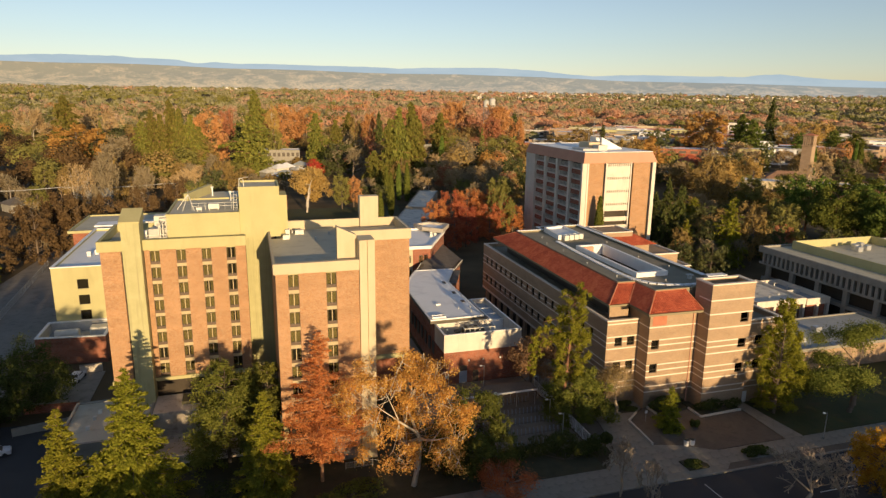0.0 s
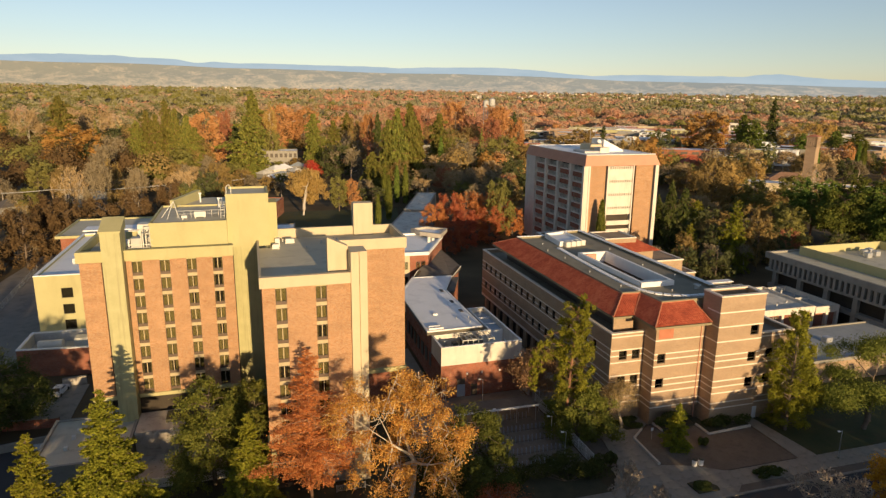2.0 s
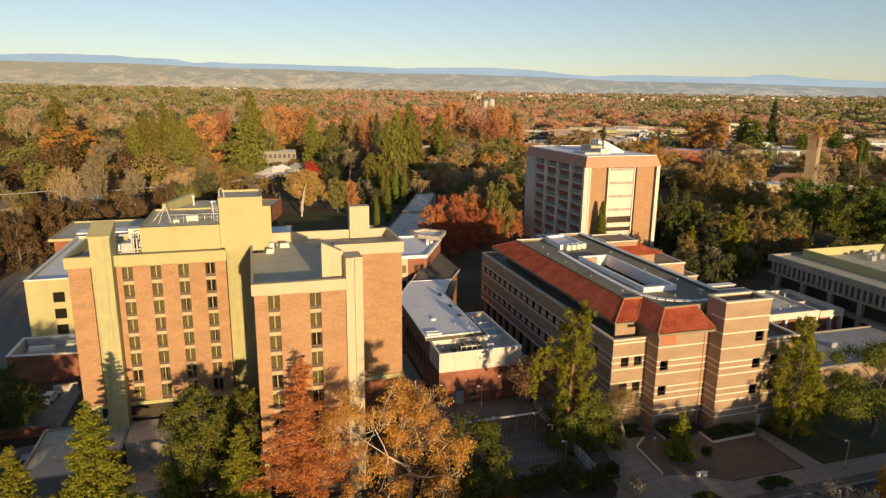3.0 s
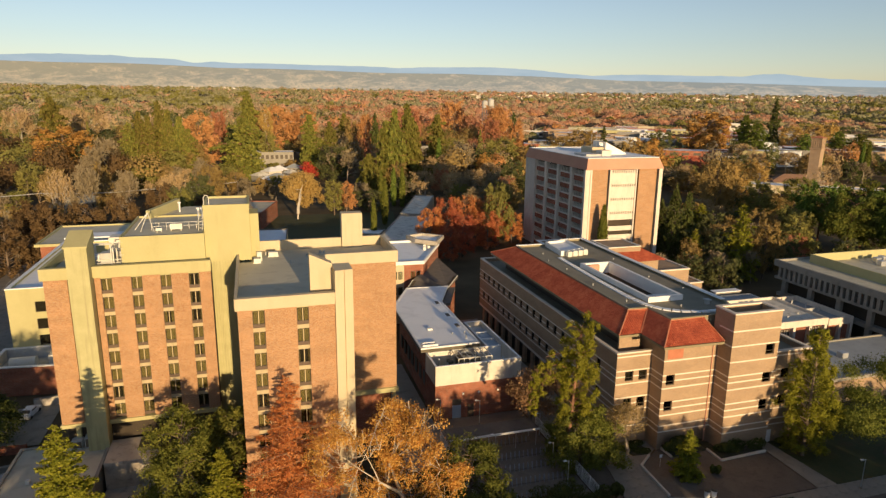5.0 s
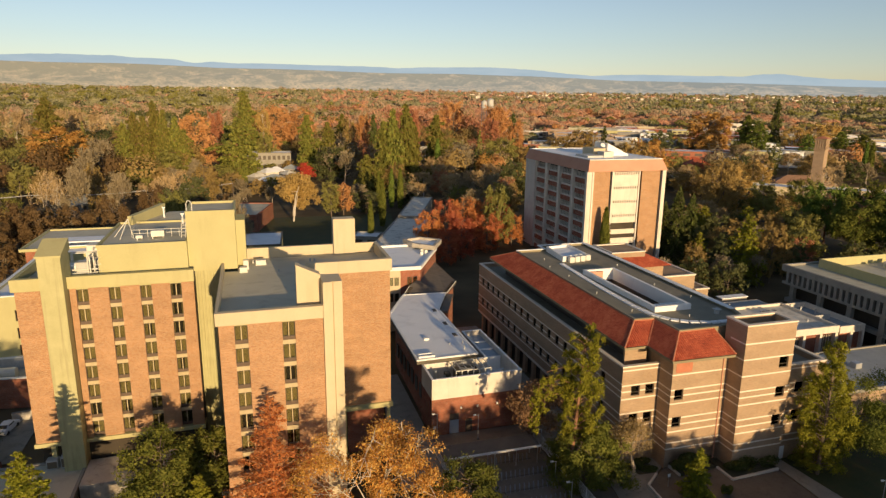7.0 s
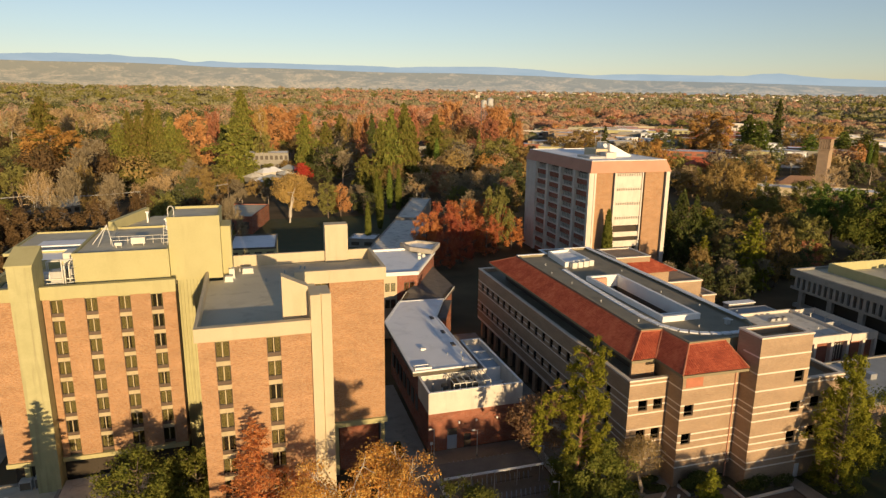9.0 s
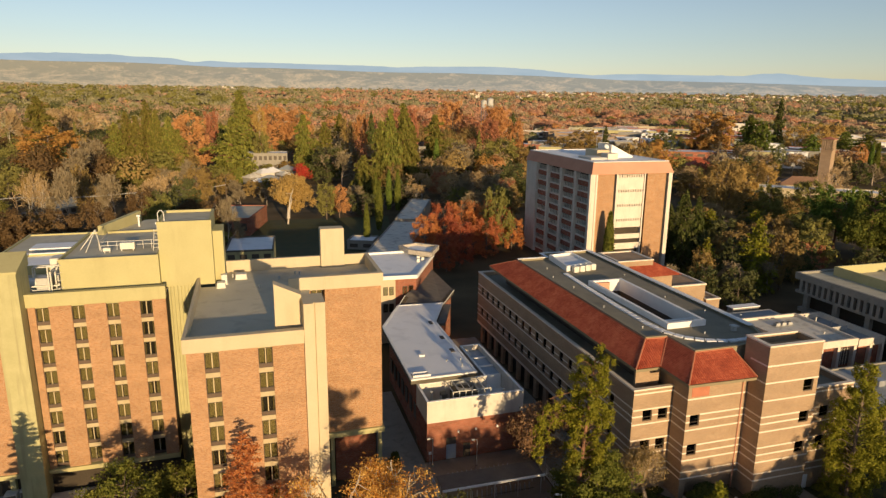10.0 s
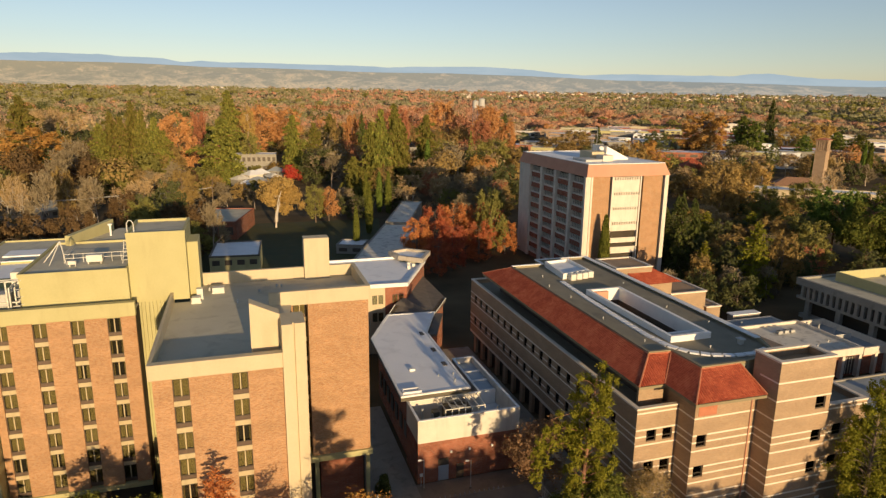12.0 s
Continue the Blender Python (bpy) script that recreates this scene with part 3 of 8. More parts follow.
def window_unit(w, h, mullions=1, parent=None, at=None, curtain=0.0, louvre=0.0, transom=False, frame_mat=None, room=True):
    """A window: frame with mullions, a pane for each light, a curtain and a grille below where it has them. Local x along, y inwards, z up from the sill."""
    t = 0.07
    fb = box((-w / 2, 0, 0, -w / 2 + t, 0.1, h), (w / 2 - t, 0, 0, w / 2, 0.1, h), (-w / 2 + t, 0, 0, w / 2 - t, 0.1, t), (-w / 2 + t, 0, h - t, w / 2 - t, 0.1, h))
    n = mullions + 1
    lw = (w - 2 * t - mullions * t) / n
    if transom:
        add_box(fb, -w / 2 + t, 0.01, h * 0.3, w / 2 - t, 0.09, h * 0.3 + t)
    win = part("window", fb, frame_mat or M_FRAME)
    win.parent = parent
    win.matrix_parent_inverse = parent.matrix_basis.inverted()
    win.matrix_basis = at
    for i in range(mullions):
        x = -w / 2 + t + (i + 1) * lw + i * t
        mu = link_mesh("mullion", box_mesh("mullion", x - 0.02, -0.02, t, x + t + 0.02, 0.1, h - t), M_SPANDREL)
        mu.parent = win
    for i in range(n):
        x = -w / 2 + t + i * (lw + t)
        p = link_mesh("pane", box_mesh("pane", x, 0.045, t, x + lw, 0.055, h - t), M_GLASS)
        p.parent = win
        p.visible_shadow = False
    if room:
        # dark plate for the unlit room behind the glass
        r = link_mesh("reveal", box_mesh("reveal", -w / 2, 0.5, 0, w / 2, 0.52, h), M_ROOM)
        r.parent = win
    if curtain > 0:
        c = link_mesh("curtain", curtain_mesh(w - 2 * t, h - t, curtain), M_CURTAIN)
        c.parent = win
    if louvre > 0:
        lb = box((-w / 2, 0.06, -louvre, w / 2, 0.1, 0))
        k = 4
        for i in range(k):
            z = -louvre + (i + 0.2) * louvre / k
            add_box(lb, -w / 2 + 0.04, 0.0, z, w / 2 - 0.04, 0.06, z + louvre / k * 0.45)
        lo = part("louvre", lb, M_LOUVRE)
        lo.parent = win
    return win


def box_mesh(name, *b):
    bm = box(b)
    me = bpy.data.meshes.new(name)
    bm.to_mesh(me)
    bm.free()
    return me


def curtain_mesh(w, h, drawn):
    """Two curtains with folds, each drawn over its share of the width."""
    bm = bmesh.new()
    for s in (-1, 1):
        k = 9
        cols = []
        for i in range(k + 1):
            x = s * (w / 2 - i / k * w / 2 * drawn)
            y = 0.2 + 0.035 * math.cos(i * 2.4)
            cols.append((bm.verts.new((x, y, 0.05)), bm.verts.new((x, y, h))))
        for a, b in zip(cols, cols[1:]):
            bm.faces.new((a[0], b[0], b[1], a[1]))
    me = bpy.data.meshes.new("curtain")
    bm.to_mesh(me)
    bm.free()
    return me


# ---- dormitory tower ----
def facing(side):
    return {"S": 0, "W": -90, "N": 180, "E": 90}[side]


def dormitory():
    d = root("dormitory_tower", (0, 104, 0), "nine-storey orange brick dormitory with cream concrete cornices and stair towers", "building")
    rows = [27.62 - 2.63 * i for i in range(8)]
    zb, zt, zc = 7.95, 28.85, 30.45
    half = 0.7
    # main block
    cols = [-15.05, -11.3, -7.6, -3.93]
    edges = [(-22.6, -19.75)] + list(zip([-16.5] + [c + half for c in cols], [c - half for c in cols] + [-1.7]))
    for a, b in edges:
        part("brick_panel", box((a, 104, zb, b, 104.45, zt)), M_BRICK, d)
    part("side_wall", box((-22.6, 104.45, zb, -22.2, 118, zt)), M_BRICK, d)
    part("core", box((-22.2, 104.7, 0.0, -1.7, 118, 29.2)), M_ROOM, d, "solid box behind the windows, room shade put into its colour")
    part("cornice", box((-22.95, 103.7, zt, -19.3, 104.5, zc), (-22.95, 104.5, zt, -22.45, 118.2, zc), bevel=0.03), M_CREAM, d)
    part("cornice", box((-16.6, 103.7, zt, -1.6, 104.5, zc), bevel=0.03), M_CREAM, d)
    part("back_parapet", box((-22.5, 117.8, 29.2, -13.4, 118.2, zc)), M_CREAM, d)
    part("roof", box((-22.4, 104.5, 29.0, -1.7, 118, 29.25)), M_ROOFGREY, d)
    part("base_ledge", box((-22.8, 103.75, 7.4, -19.3, 106, zb), bevel=0.02), M_CREAM, d)
    part("base_ledge", box((-16.6, 103.75, 7.4, -1.6, 106, zb), bevel=0.02), M_CREAM, d)
    part("base_wall", box((-16.6, 106.0, 0, -1.7, 106.4, 7.4)), M_DARKCONC, d)
    part("base_wall", box((-22.4, 107.5, 0, -19.3, 107.9, 7.4)), M_DARKCONC, d)
    part("base_column", box((-21.0, 104.1, 0, -20.4, 104.7, 7.4)), M_CREAM, d)
    # stair shaft with a sloped cap
    sh = bmesh.new()
    prism([(-19.2, 102.2), (-16.6, 102.2), (-16.6, 106.2), (-19.2, 106.2)], 0.0, [33.5, 33.5, 34.9, 34.9], sh)
    part("stair_shaft", sh, M_FLUTED, d, "tall ribless concrete shaft with a sloped top")
    part("shaft_cap", prism([(-19.35, 102.05), (-16.45, 102.05), (-16.45, 106.3), (-19.35, 106.3)], 33.4, [33.62, 33.62, 35.02, 35.02]), M_CREAM, d)
    # fluted core between the blocks, and the lift tower above it
    part("fluted_wall", box((-1.7, 107.3, 0, 2.15, 108, 29.4)), M_FLUTED, d, "rain-streaked fluted concrete wall")
    for i in range(9):
        x = -1.65 + 0.42 * i
        part("rib", box((x, 107.05, 0, x + 0.22, 107.3, 29.4)), M_FLUTED, d)
    part("lift_tower", box((-2.35, 107.0, 29.4, 3.95, 115.5, 37.3)), M_CREAM, d, "plain cream lift tower above the roof")
    part("lift_tower_rim", rim([(-2.39, 106.96), (3.99, 106.96), (3.99, 115.54), (-2.39, 115.54)], 0.3, 37.3, 37.72), M_CREAM, d)
    part("lift_tower_roof", box((-2.2, 107.15, 37.3, 3.8, 115.35, 37.4)), M_ROOFGREY, d)
    part("tower_annex", box((3.95, 108.5, 29.2, 5.2, 113.0, 36.0), bevel=0.03), M_CREAM, d)
    hoop = [((-2.2, 107.5, 37.7), (-2.2, 107.5, 38.7)), ((-1.5, 107.5, 37.7), (-1.5, 107.5, 38.7)), ((-2.2, 107.5, 38.7), (-2.0, 107.5, 39.05)), ((-2.0, 107.5, 39.05), (-1.7, 107.5, 39.05)), ((-1.7, 107.5, 39.05), (-1.5, 107.5, 38.7))]
    part("ladder_hoop", rods(hoop, 0.06), M_DUCT, d)
    # low plant room
    part("plant_room", box((-13.2, 105.9, 29.25, -2.35, 122, 33.55)), M_CREAM, d, "long windowless cream plant room")
    part("plant_room_rim", rim([(-13.3, 105.8), (-2.35, 105.8), (-2.35, 122.1), (-13.3, 122.1)], 0.25, 33.55, 33.9), M_CREAM, d)
    part("plant_room_roof", box((-13.0, 106.1, 33.55, -2.35, 121.8, 33.62)), M_ROOFGREY, d)
    part("plant_room", prism([(-11.3, 122.1), (-2.35, 122.1), (-2.35, 132), (-7.2, 132)], 29.25, 33.5), M_CREAM, d)
    part("plant_room_roof", prism([(-11.2, 121.8), (-2.35, 121.8), (-2.35, 131.9), (-7.2, 131.9)], 33.5, 33.6), M_ROOFGREY, d)
    bk = prism([(-11.9, 121.2), (-11.2, 120.9), (-7.6, 130.4), (-8.3, 130.7)], 33.5, [34.9, 34.9, 35.3, 35.3])
    part("roof_screen", bk, M_CREAM, d, "sloped cream screen wall on the roof")
    rails = []
    for z in (34.2, 34.7):
        rails += [((-9.8, 111.0, z), (-2.6, 111.0, z)), ((-9.8, 111.0, z), (-9.8, 117.0, z))]
    for i in range(8):
        rails.append(((-9.8 + i * 1.02, 111.0, 33.6), (-9.8 + i * 1.02, 111.0, 34.7)))
    part("guard_rail", rods(rails, 0.035, 5), M_DUCT, d)
    for x in (-3.3, -2.75):
        part("ladder_rail", rods([((x, 109.4, 33.6), (x, 111.4, 36.0))], 0.05, 5), M_DUCT, d)
    for i in range(6):
        part("ladder_rung", rods([((-3.3, 109.7 + 0.32 * i, 33.96 + 0.384 * i), (-2.75, 109.7 + 0.32 * i, 33.96 + 0.384 * i))], 0.035, 5), M_DUCT, d)
    for x, y in ((-11.2, 110.2), (-9.4, 110.2), (-12.2, 112.0)):
        part("roof_strut", rods([((x, y, 33.6), (-10.4, 112.6, 36.0))], 0.06, 5), M_DUCT, d)
    for x, y, s in ((-7.2, 109.8, 0.8), (-9.0, 109.0, 0.4)):
        part("roof_unit", box((x, y, 33.9, x + s * 2.1, y + s * 1.3, 33.9 + s), (x + 0.1, y + 0.1, 33.6, x + 0.2, y + s, 33.9), (x + s * 1.8, y + 0.1, 33.6, x + s * 1.9, y + s, 33.9)), M_DUCT, d)
    for x, y in ((-7.4, 126.5), (-4.0, 119.8), (-3.4, 120.0)):
        part("vent_pipe", rods([((x, y, 33.6), (x, y, 35.2)), ((x - 0.25, y, 35.2), (x + 0.25, y, 35.2))], 0.14, 8), M_WHITE, d)
    # machinery behind the shaft
    part("cooling_unit", box((-16.0, 106.4, 29.3, -14.4, 108.0, 31.6), (-15.8, 109.0, 29.3, -13.6, 111.0, 31.2), bevel=0.05), M_HVAC, d)
    pipes = []
    for i, (x, y) in enumerate(((-14.2, 105.8), (-13.9, 106.6), (-14.6, 107.2), (-13.6, 108.4), (-15.2, 109.8))):
        pipes += [((x, y, 29.3), (x, y, 32.4 - 0.2 * i)), ((x, y, 32.4 - 0.2 * i), (x, y + 1.4, 32.4 - 0.2 * i))]
    pipes += [((-14.4, 105.6, 33.2), (-13.2, 105.9, 33.2)), ((-14.4, 105.6, 29.3), (-14.4, 105.6, 33.2)), ((-16.4, 106.2, 30.2), (-13.4, 106.2, 30.2)), ((-16.4, 106.2, 30.7), (-13.4, 106.2, 30.7))]
    for k in range(0, len(pipes), 2):
        part("roof_pipe", rods(pipes[k:k + 2], 0.09), M_DUCT, d)
    for x0, x1, h in ((-21.6, -20.2, 1.3), (-19.9, -18.2, 1.6)):
        part("condenser", box((x0, 103.2, 4.4, x1, 104.4, 4.4 + h), bevel=0.05), M_HVAC, d)
        part("condenser_grille", box((x0 + 0.12, 103.14, 4.6, x1 - 0.12, 103.2, 4.2 + h)), M_BRONZE, d)
    part("fan_housing", box((-15.9, 112.2, 29.3, -13.8, 114.6, 32.6), bevel=0.08), M_DUCT, d)
    part("duct", box((-15.0, 114.6, 30.4, -14.2, 117.4, 31.2)), M_BLUEGREY, d)
    part("tank", rods([((-18.4, 109.6, 30.2), (-16.6, 109.6, 30.2))], 0.7, 12), M_WHITE, d)
    for y in (111.2, 111.9):
        part("roof_pipe", rods([((-17.6, y, 29.4), (-17.6, y, 31.8)), ((-17.6, y, 31.8), (-13.4, y, 31.8))], 0.08), M_DUCT, d)
    for i in range(5):
        part("ladder_hoop", rods([((-13.75, 105.9, 29.6 + 0.9 * i), (-13.35, 105.5, 29.6 + 0.9 * i)), ((-13.35, 105.5, 29.6 + 0.9 * i), (-12.95, 105.9, 29.6 + 0.9 * i))], 0.03, 4), M_DUCT, d)
    # wing
    wcols = [4.47, 9.52]
    for a, b in ((2.15, wcols[0] - half), (wcols[0] + half, wcols[1] - half), (wcols[1] + half, 13.35)):
        part("brick_panel", box((a, 85, 7.5, b, 85.45, zt)), M_BRICK, d)
    part("side_wall", box((2.15, 85.45, 7.5, 2.55, 107, zt)), M_BRICK, d)
    part("core", box((2.55, 85.7, 0, 15.3, 104.5, 28.9)), M_ROOM, d, "solid box behind the windows, room shade put into its colour")
    part("cornice", box((1.85, 84.7, zt, 13.35, 85.5, zc - 0.15), (1.85, 85.5, zt, 2.2, 107.05, zc - 0.15), bevel=0.03), M_CREAMWARM, d)
    part("base_ledge", box((1.9, 84.7, 7.0, 13.35, 87.0, 7.5), bevel=0.02), M_CREAM, d)
    part("base_wall", box((2.2, 87.4, 0, 15.3, 87.8, 7.0)), M_DARKCONC, d)
    part("base_wall", box((9.0, 85.2, 0, 13.4, 85.6, 4.6)), M_DARKCONC, d)
    part("base_column", box((2.3, 85.1, 0, 2.9, 85.7, 7.0)), M_CREAM, d)
    part("base_column", box((7.9, 85.1, 0, 8.5, 85.7, 7.0)), M_CREAM, d)
    part("roof", prism([(2.2, 85.5), (13.4, 85.5), (15.6, 104), (24.5, 103.4), (24.5, 113.8), (3.9, 113.8), (3.9, 107), (2.2, 107)], 28.7, 29.0), M_ROOFGREY, d, "flat grey roof with ponding stains")
    part("corner_pier", prism([(13.35, 84.55), (14.35, 84.55), (14.35, 85.0), (14.5, 85.0), (14.5, 84.75), (15.5, 84.75), (15.5, 88.0), (13.35, 88.0)], 0, 33.0), M_CREAMWARM, d, "tall paired concrete pier")
    fin = bmesh.new()
    prism([(10.65, 87.0), (13.35, 87.0), (13.35, 88.5), (10.65, 88.5)], 28.95, [34.55, 33.25, 33.25, 34.55], fin)
    part("roof_fin", fin, M_CREAMWARM, d, "cream fin wall with a sloping top")
    # east block
    part("brick_panel", box((17.65, 103, 8.45, 24.75, 103.45, zt)), M_BRICK, d)
    part("side_wall", box((24.35, 103.45, 8.45, 24.75, 114, zt)), M_BRICK, d)
    part("core", box((15.5, 105.2, 0, 24.35, 114, 28.7)), M_ROOM, d, "solid box behind the windows, room shade put into its colour")
    part("cornice", box((17.4, 102.65, zt, 25.0, 103.45, zc + 0.15), (24.45, 103.45, zt, 25.0, 114.3, zc + 0.15), (12.9, 102.65, zt, 17.4, 103.2, zc + 0.15), bevel=0.03), M_CREAMWARM, d)
    part("back_parapet", box((3.95, 113.7, 28.9, 24.45, 114.2, zc + 0.15)), M_CREAMWARM, d)
    part("chimney", box((18.05, 113.0, 28.9, 21.4, 115.0, 34.65), bevel=0.04), M_CREAMWARM, d, "square cream chimney stack")
    part("base_ledge", box((15.5, 102.6, 7.7, 25.0, 114.2, 8.45), bevel=0.02), M_CREAM, d)
    part("base_column", box((17.6, 103.2, 0, 18.1, 103.7, 7.7)), M_CREAM, d)
    part("base_column", box((24.2, 103.2, 0, 24.7, 103.7, 7.7)), M_CREAM, d)
    part("base_wall", box((18.4, 104.4, 0, 24.0, 104.8, 7.7)), M_REDBRICK, d)
    part("slot_wall", box((15.5, 104.9, 8.45, 15.75, 105.2, zt), (17.4, 103.0, 8.45, 17.65, 105.2, zt)), M_BRICK, d)
    # roof clutter of the wing
    for x, y, w, h in ((6.4, 109.6, 1.4, 0.7), (4.7, 107.6, 0.7, 1.3), (4.2, 106.0, 1.0, 0.7)):
        part("roof_unit", box((x, y, 29.0, x + w, y + 1.0, 29.0 + h), (x - 0.08, y - 0.08, 29.0, x + w + 0.08, y + 1.08, 29.12)), M_DUCT, d)
    for x, y in ((12.0, 108.5), (14.2, 110.4), (14.8, 110.2), (6.0, 111.0), (9.4, 105.0)):
        part("vent_pipe", rods([((x, y, 29), (x, y, 29.45))], 0.12, 8), M_HVAC, d)
    # windows: one unit for each state of the curtains, then repeats
    rnd = random.Random(4)
    units = {}
    spots = []
    for c in cols:
        spots += [(c, 104.22, z, 0) for z in rows]
    for c in wcols:
        spots += [(c, 85.22, z, 0) for z in rows]
    spots += [(16.55, 104.95, z, 0) for z in rows[:-1]]
    spots += [(-19.47, 104.25, z, 0.4) for z in rows]
    for x, y, z, narrow in spots:
        drawn = 1.0 if rnd.random() < 0.55 else rnd.choice((0.25, 0.6, 0.82))
        if z > 23 and x == -3.93:
            drawn = 0.25
        key = (drawn, narrow)
        at = Matrix.Translation((x, y, z - 0.72))
        if key not in units:
            units[key] = window_unit(1.4 if not narrow else 0.5, 1.72, 1 if not narrow else 0, d, at, drawn, 0.42)
        else:
            dup(units[key], d, at)
    for c in cols + wcols:
        y = 104.18 if c < 0 and c > -16 else 85.18
        if c in wcols:
            y = 85.18
        for i, z in enumerate(rows):
            part("spandrel", box((c - half, y, z + 1.0, c + half, y + 0.25, (zt if i == 0 else z + 1.49))), M_CREAM if i == 0 else M_SPANDREL, d)
    for z in rows:
        part("spandrel", box((15.75, 104.95, z + 1.0, 17.4, 105.15, z + 1.49)), M_SPANDREL, d)
    return d


# ---- teaching building with the tiled roof ----
def tile_slope(name, e0, e1, r1, r0, parent, pitch=0.36):
    """Rolled clay tiles on one roof plane: eave e0-e1, top edge r0-r1; the rolls run straight up the slope."""
    e0, e1, r0, r1 = (Vector(p) for p in (e0, e1, r0, r1))
    u = (e1 - e0).normalized()
    nrm = (e1 - e0).cross(r0 - e0).normalized()
    if nrm.z < 0:
        nrm = -nrm
    v = nrm.cross(u)
    if v.z < 0:
        v = -v
    poly = [((p - e0).dot(u), (p - e0).dot(v)) for p in (e0, e1, r1, r0)]
    lo_u, hi_u = min(p[0] for p in poly), max(p[0] for p in poly)
    bm = bmesh.new()
    steps = int((hi_u - lo_u) / (pitch / 5)) + 1
    last = None
    for i in range(steps + 1):
        s = lo_u + 0.002 + (hi_u - lo_u - 0.004) * i / steps
        hits = []
        for (a, b), (c, dd) in zip(poly, poly[1:] + poly[:1]):
            if (a - s) * (c - s) <= 0 and abs(c - a) > 1e-6:
                hits.append(b + (dd - b) * (s - a) / (c - a))
        if len(hits) < 2:
            continue
        h = 0.14 * abs(math.sin(math.pi * s / pitch)) ** 0.6
        k = 11
        row = []
        for j in range(k):
            # each course laps over the one below it
            for t, lift in ((j / k, 0.028), ((j + 0.98) / k, 0.0)):
                t = min(hits) + (max(hits) - min(hits)) * t
                row.append(bm.verts.new(e0 + u * s + v * t + nrm * (h + lift)))
        if last:
            for j in range(len(row) - 1):
                bm.faces.new((last[j], row[j], row[j + 1], last[j + 1]))
        last = row
    bmesh.ops.recalc_face_normals(bm, faces=bm.faces[:])
    for f in bm.faces:
        if f.normal.dot(nrm) < 0:
            f.normal_flip()
    return part(name, bm, M_TILE, parent)


def teaching_building():
    t = root("teaching_building", (56.3, 90.7, 0), "banded tan brick teaching building with red clay tile hip roof", "building")
    pt = 15.3
    X, Y, YB = 56.3, 90.7, 152.0
    bands = [14.8, 12.47, 11.5, 10.32, 8.0, 6.95, 5.85, 4.1, 3.1]

    def south(y):
        return lambda u, dd, z: (u, y + dd, z)

    def west(x):
        return lambda u, dd, z: (x + dd, u, z)

    def add_bands(kind, u0, u1, at, zs, holes=()):
        """Stone courses along a wall, stopped at its windows."""
        for z in zs:
            cuts = sorted((h[0], h[1]) for h in holes if h[2] - 0.1 < z < h[3] + 0.1)
            a = u0
            for c0, c1 in cuts + [(u1, u1)]:
                if c0 - a > 0.05:
                    b = (a, at - 0.05, z - 0.1, c0, at + 0.06, z + 0.1) if kind == "S" else (at - 0.05, a, z - 0.1, at + 0.06, c0, z + 0.1)
                    part("stone_band", box(b), M_BAND, t)
                a = c1

    ys = [149.2 - 3.13 * i for i in range(18)]
    holes = [(y - 0.65, y + 0.65, z - 0.85, z + 0.85) for y in ys for z in (11.7, 7.0)]
    part("wall", wall_with_holes(Y, YB, 4.1, pt, holes, 0.4, west(X)), M_TANBRICK, t, "long banded brick wall with two rows of small windows")
    unit = None
    for y in ys:
        for z in (11.7, 7.0):
            m = pose(X + 0.18, y, z - 0.85, 0, 0, facing("W"))
            unit = dup(unit, t, m) if unit else window_unit(1.3, 1.7, 0, t, m, 0.0, 0, True)
    add_bands("W", Y, YB, X, [12.75, 11.6, 10.65, 8.05, 6.95, 5.95, 4.2], holes)
    # front of the low block
    fw = [(57.9, 59.35, 10.7, 12.3), (60.3, 61.75, 10.7, 12.3), (57.9, 59.35, 6.1, 7.8), (60.3, 61.75, 6.1, 7.8)]
    part("wall", wall_with_holes(56.7, 62.5, 0, pt, fw, 0.4, south(Y)), M_TANBRICK, t)
    add_bands("S", 56.3, 62.4, Y, bands, fw)
    for h in fw:
        window_unit(1.45, h[3] - h[2], 0, t, Matrix.Translation(((h[0] + h[1]) / 2, Y + 0.18, h[2])), 0.0, 0, True)
    part("coping", box((X - 0.1, Y - 0.1, pt, 62.4, Y + 0.5, pt + 0.22), (X - 0.1, Y + 0.5, pt, X + 0.5, YB, pt + 0.22), (X + 0.5, YB - 0.6, pt, 60, YB, pt + 0.22)), M_BAND, t)
    part("core", box((X + 0.9, Y + 0.9, 0, 79, YB - 0.5, 14.4)), M_ROOM, t, "solid box behind the windows, room shade put into its colour")
    part("back_wall", box((X + 0.4, YB - 0.5, 4.1, 79, YB, pt)), M_TANBRICK, t)
    part("terrace", box((X + 0.4, Y + 0.4, 14.4, 64, YB - 0.4, 14.55)), M_ROOFDARK, t)
    # arcade
    # dark bronze gives the arcade's shade behind the columns
    part("arcade_wall", box((59.0, Y + 1.5, 0, 59.3, YB, 4.1)), M_BRONZE, t, "wall behind the arcade, shade put into its dark colour")
    part("arcade_beam", box((X, Y + 0.4, 3.75, X + 0.5, YB, 4.1)), M_BAND, t)
    for i in range(15):
        y = 149 - 4.0 * i
        part("column", box((X, y - 0.55, 0, X + 0.6, y + 0.55, 3.75)), M_TANBRICK, t)
    # upper storey set back under the roof
    # plain dark wall in the window-frame material
    part("upper_glazing", box((60.0, 93.8, 14.5, 60.3, 145, 17.6)), M_FRAME, t, "dark continuous wall under the eave")
    part("upper_wall", box((57.9, 93.0, 14.5, 61.6, 93.4, 17.6)), M_TANBRICK, t)
    # bay
    BX, BY = 62.4, 87.6
    bw = [(63.0, 64.5, 10.8, 12.45), (63.0, 64.5, 6.5, 8.15)]
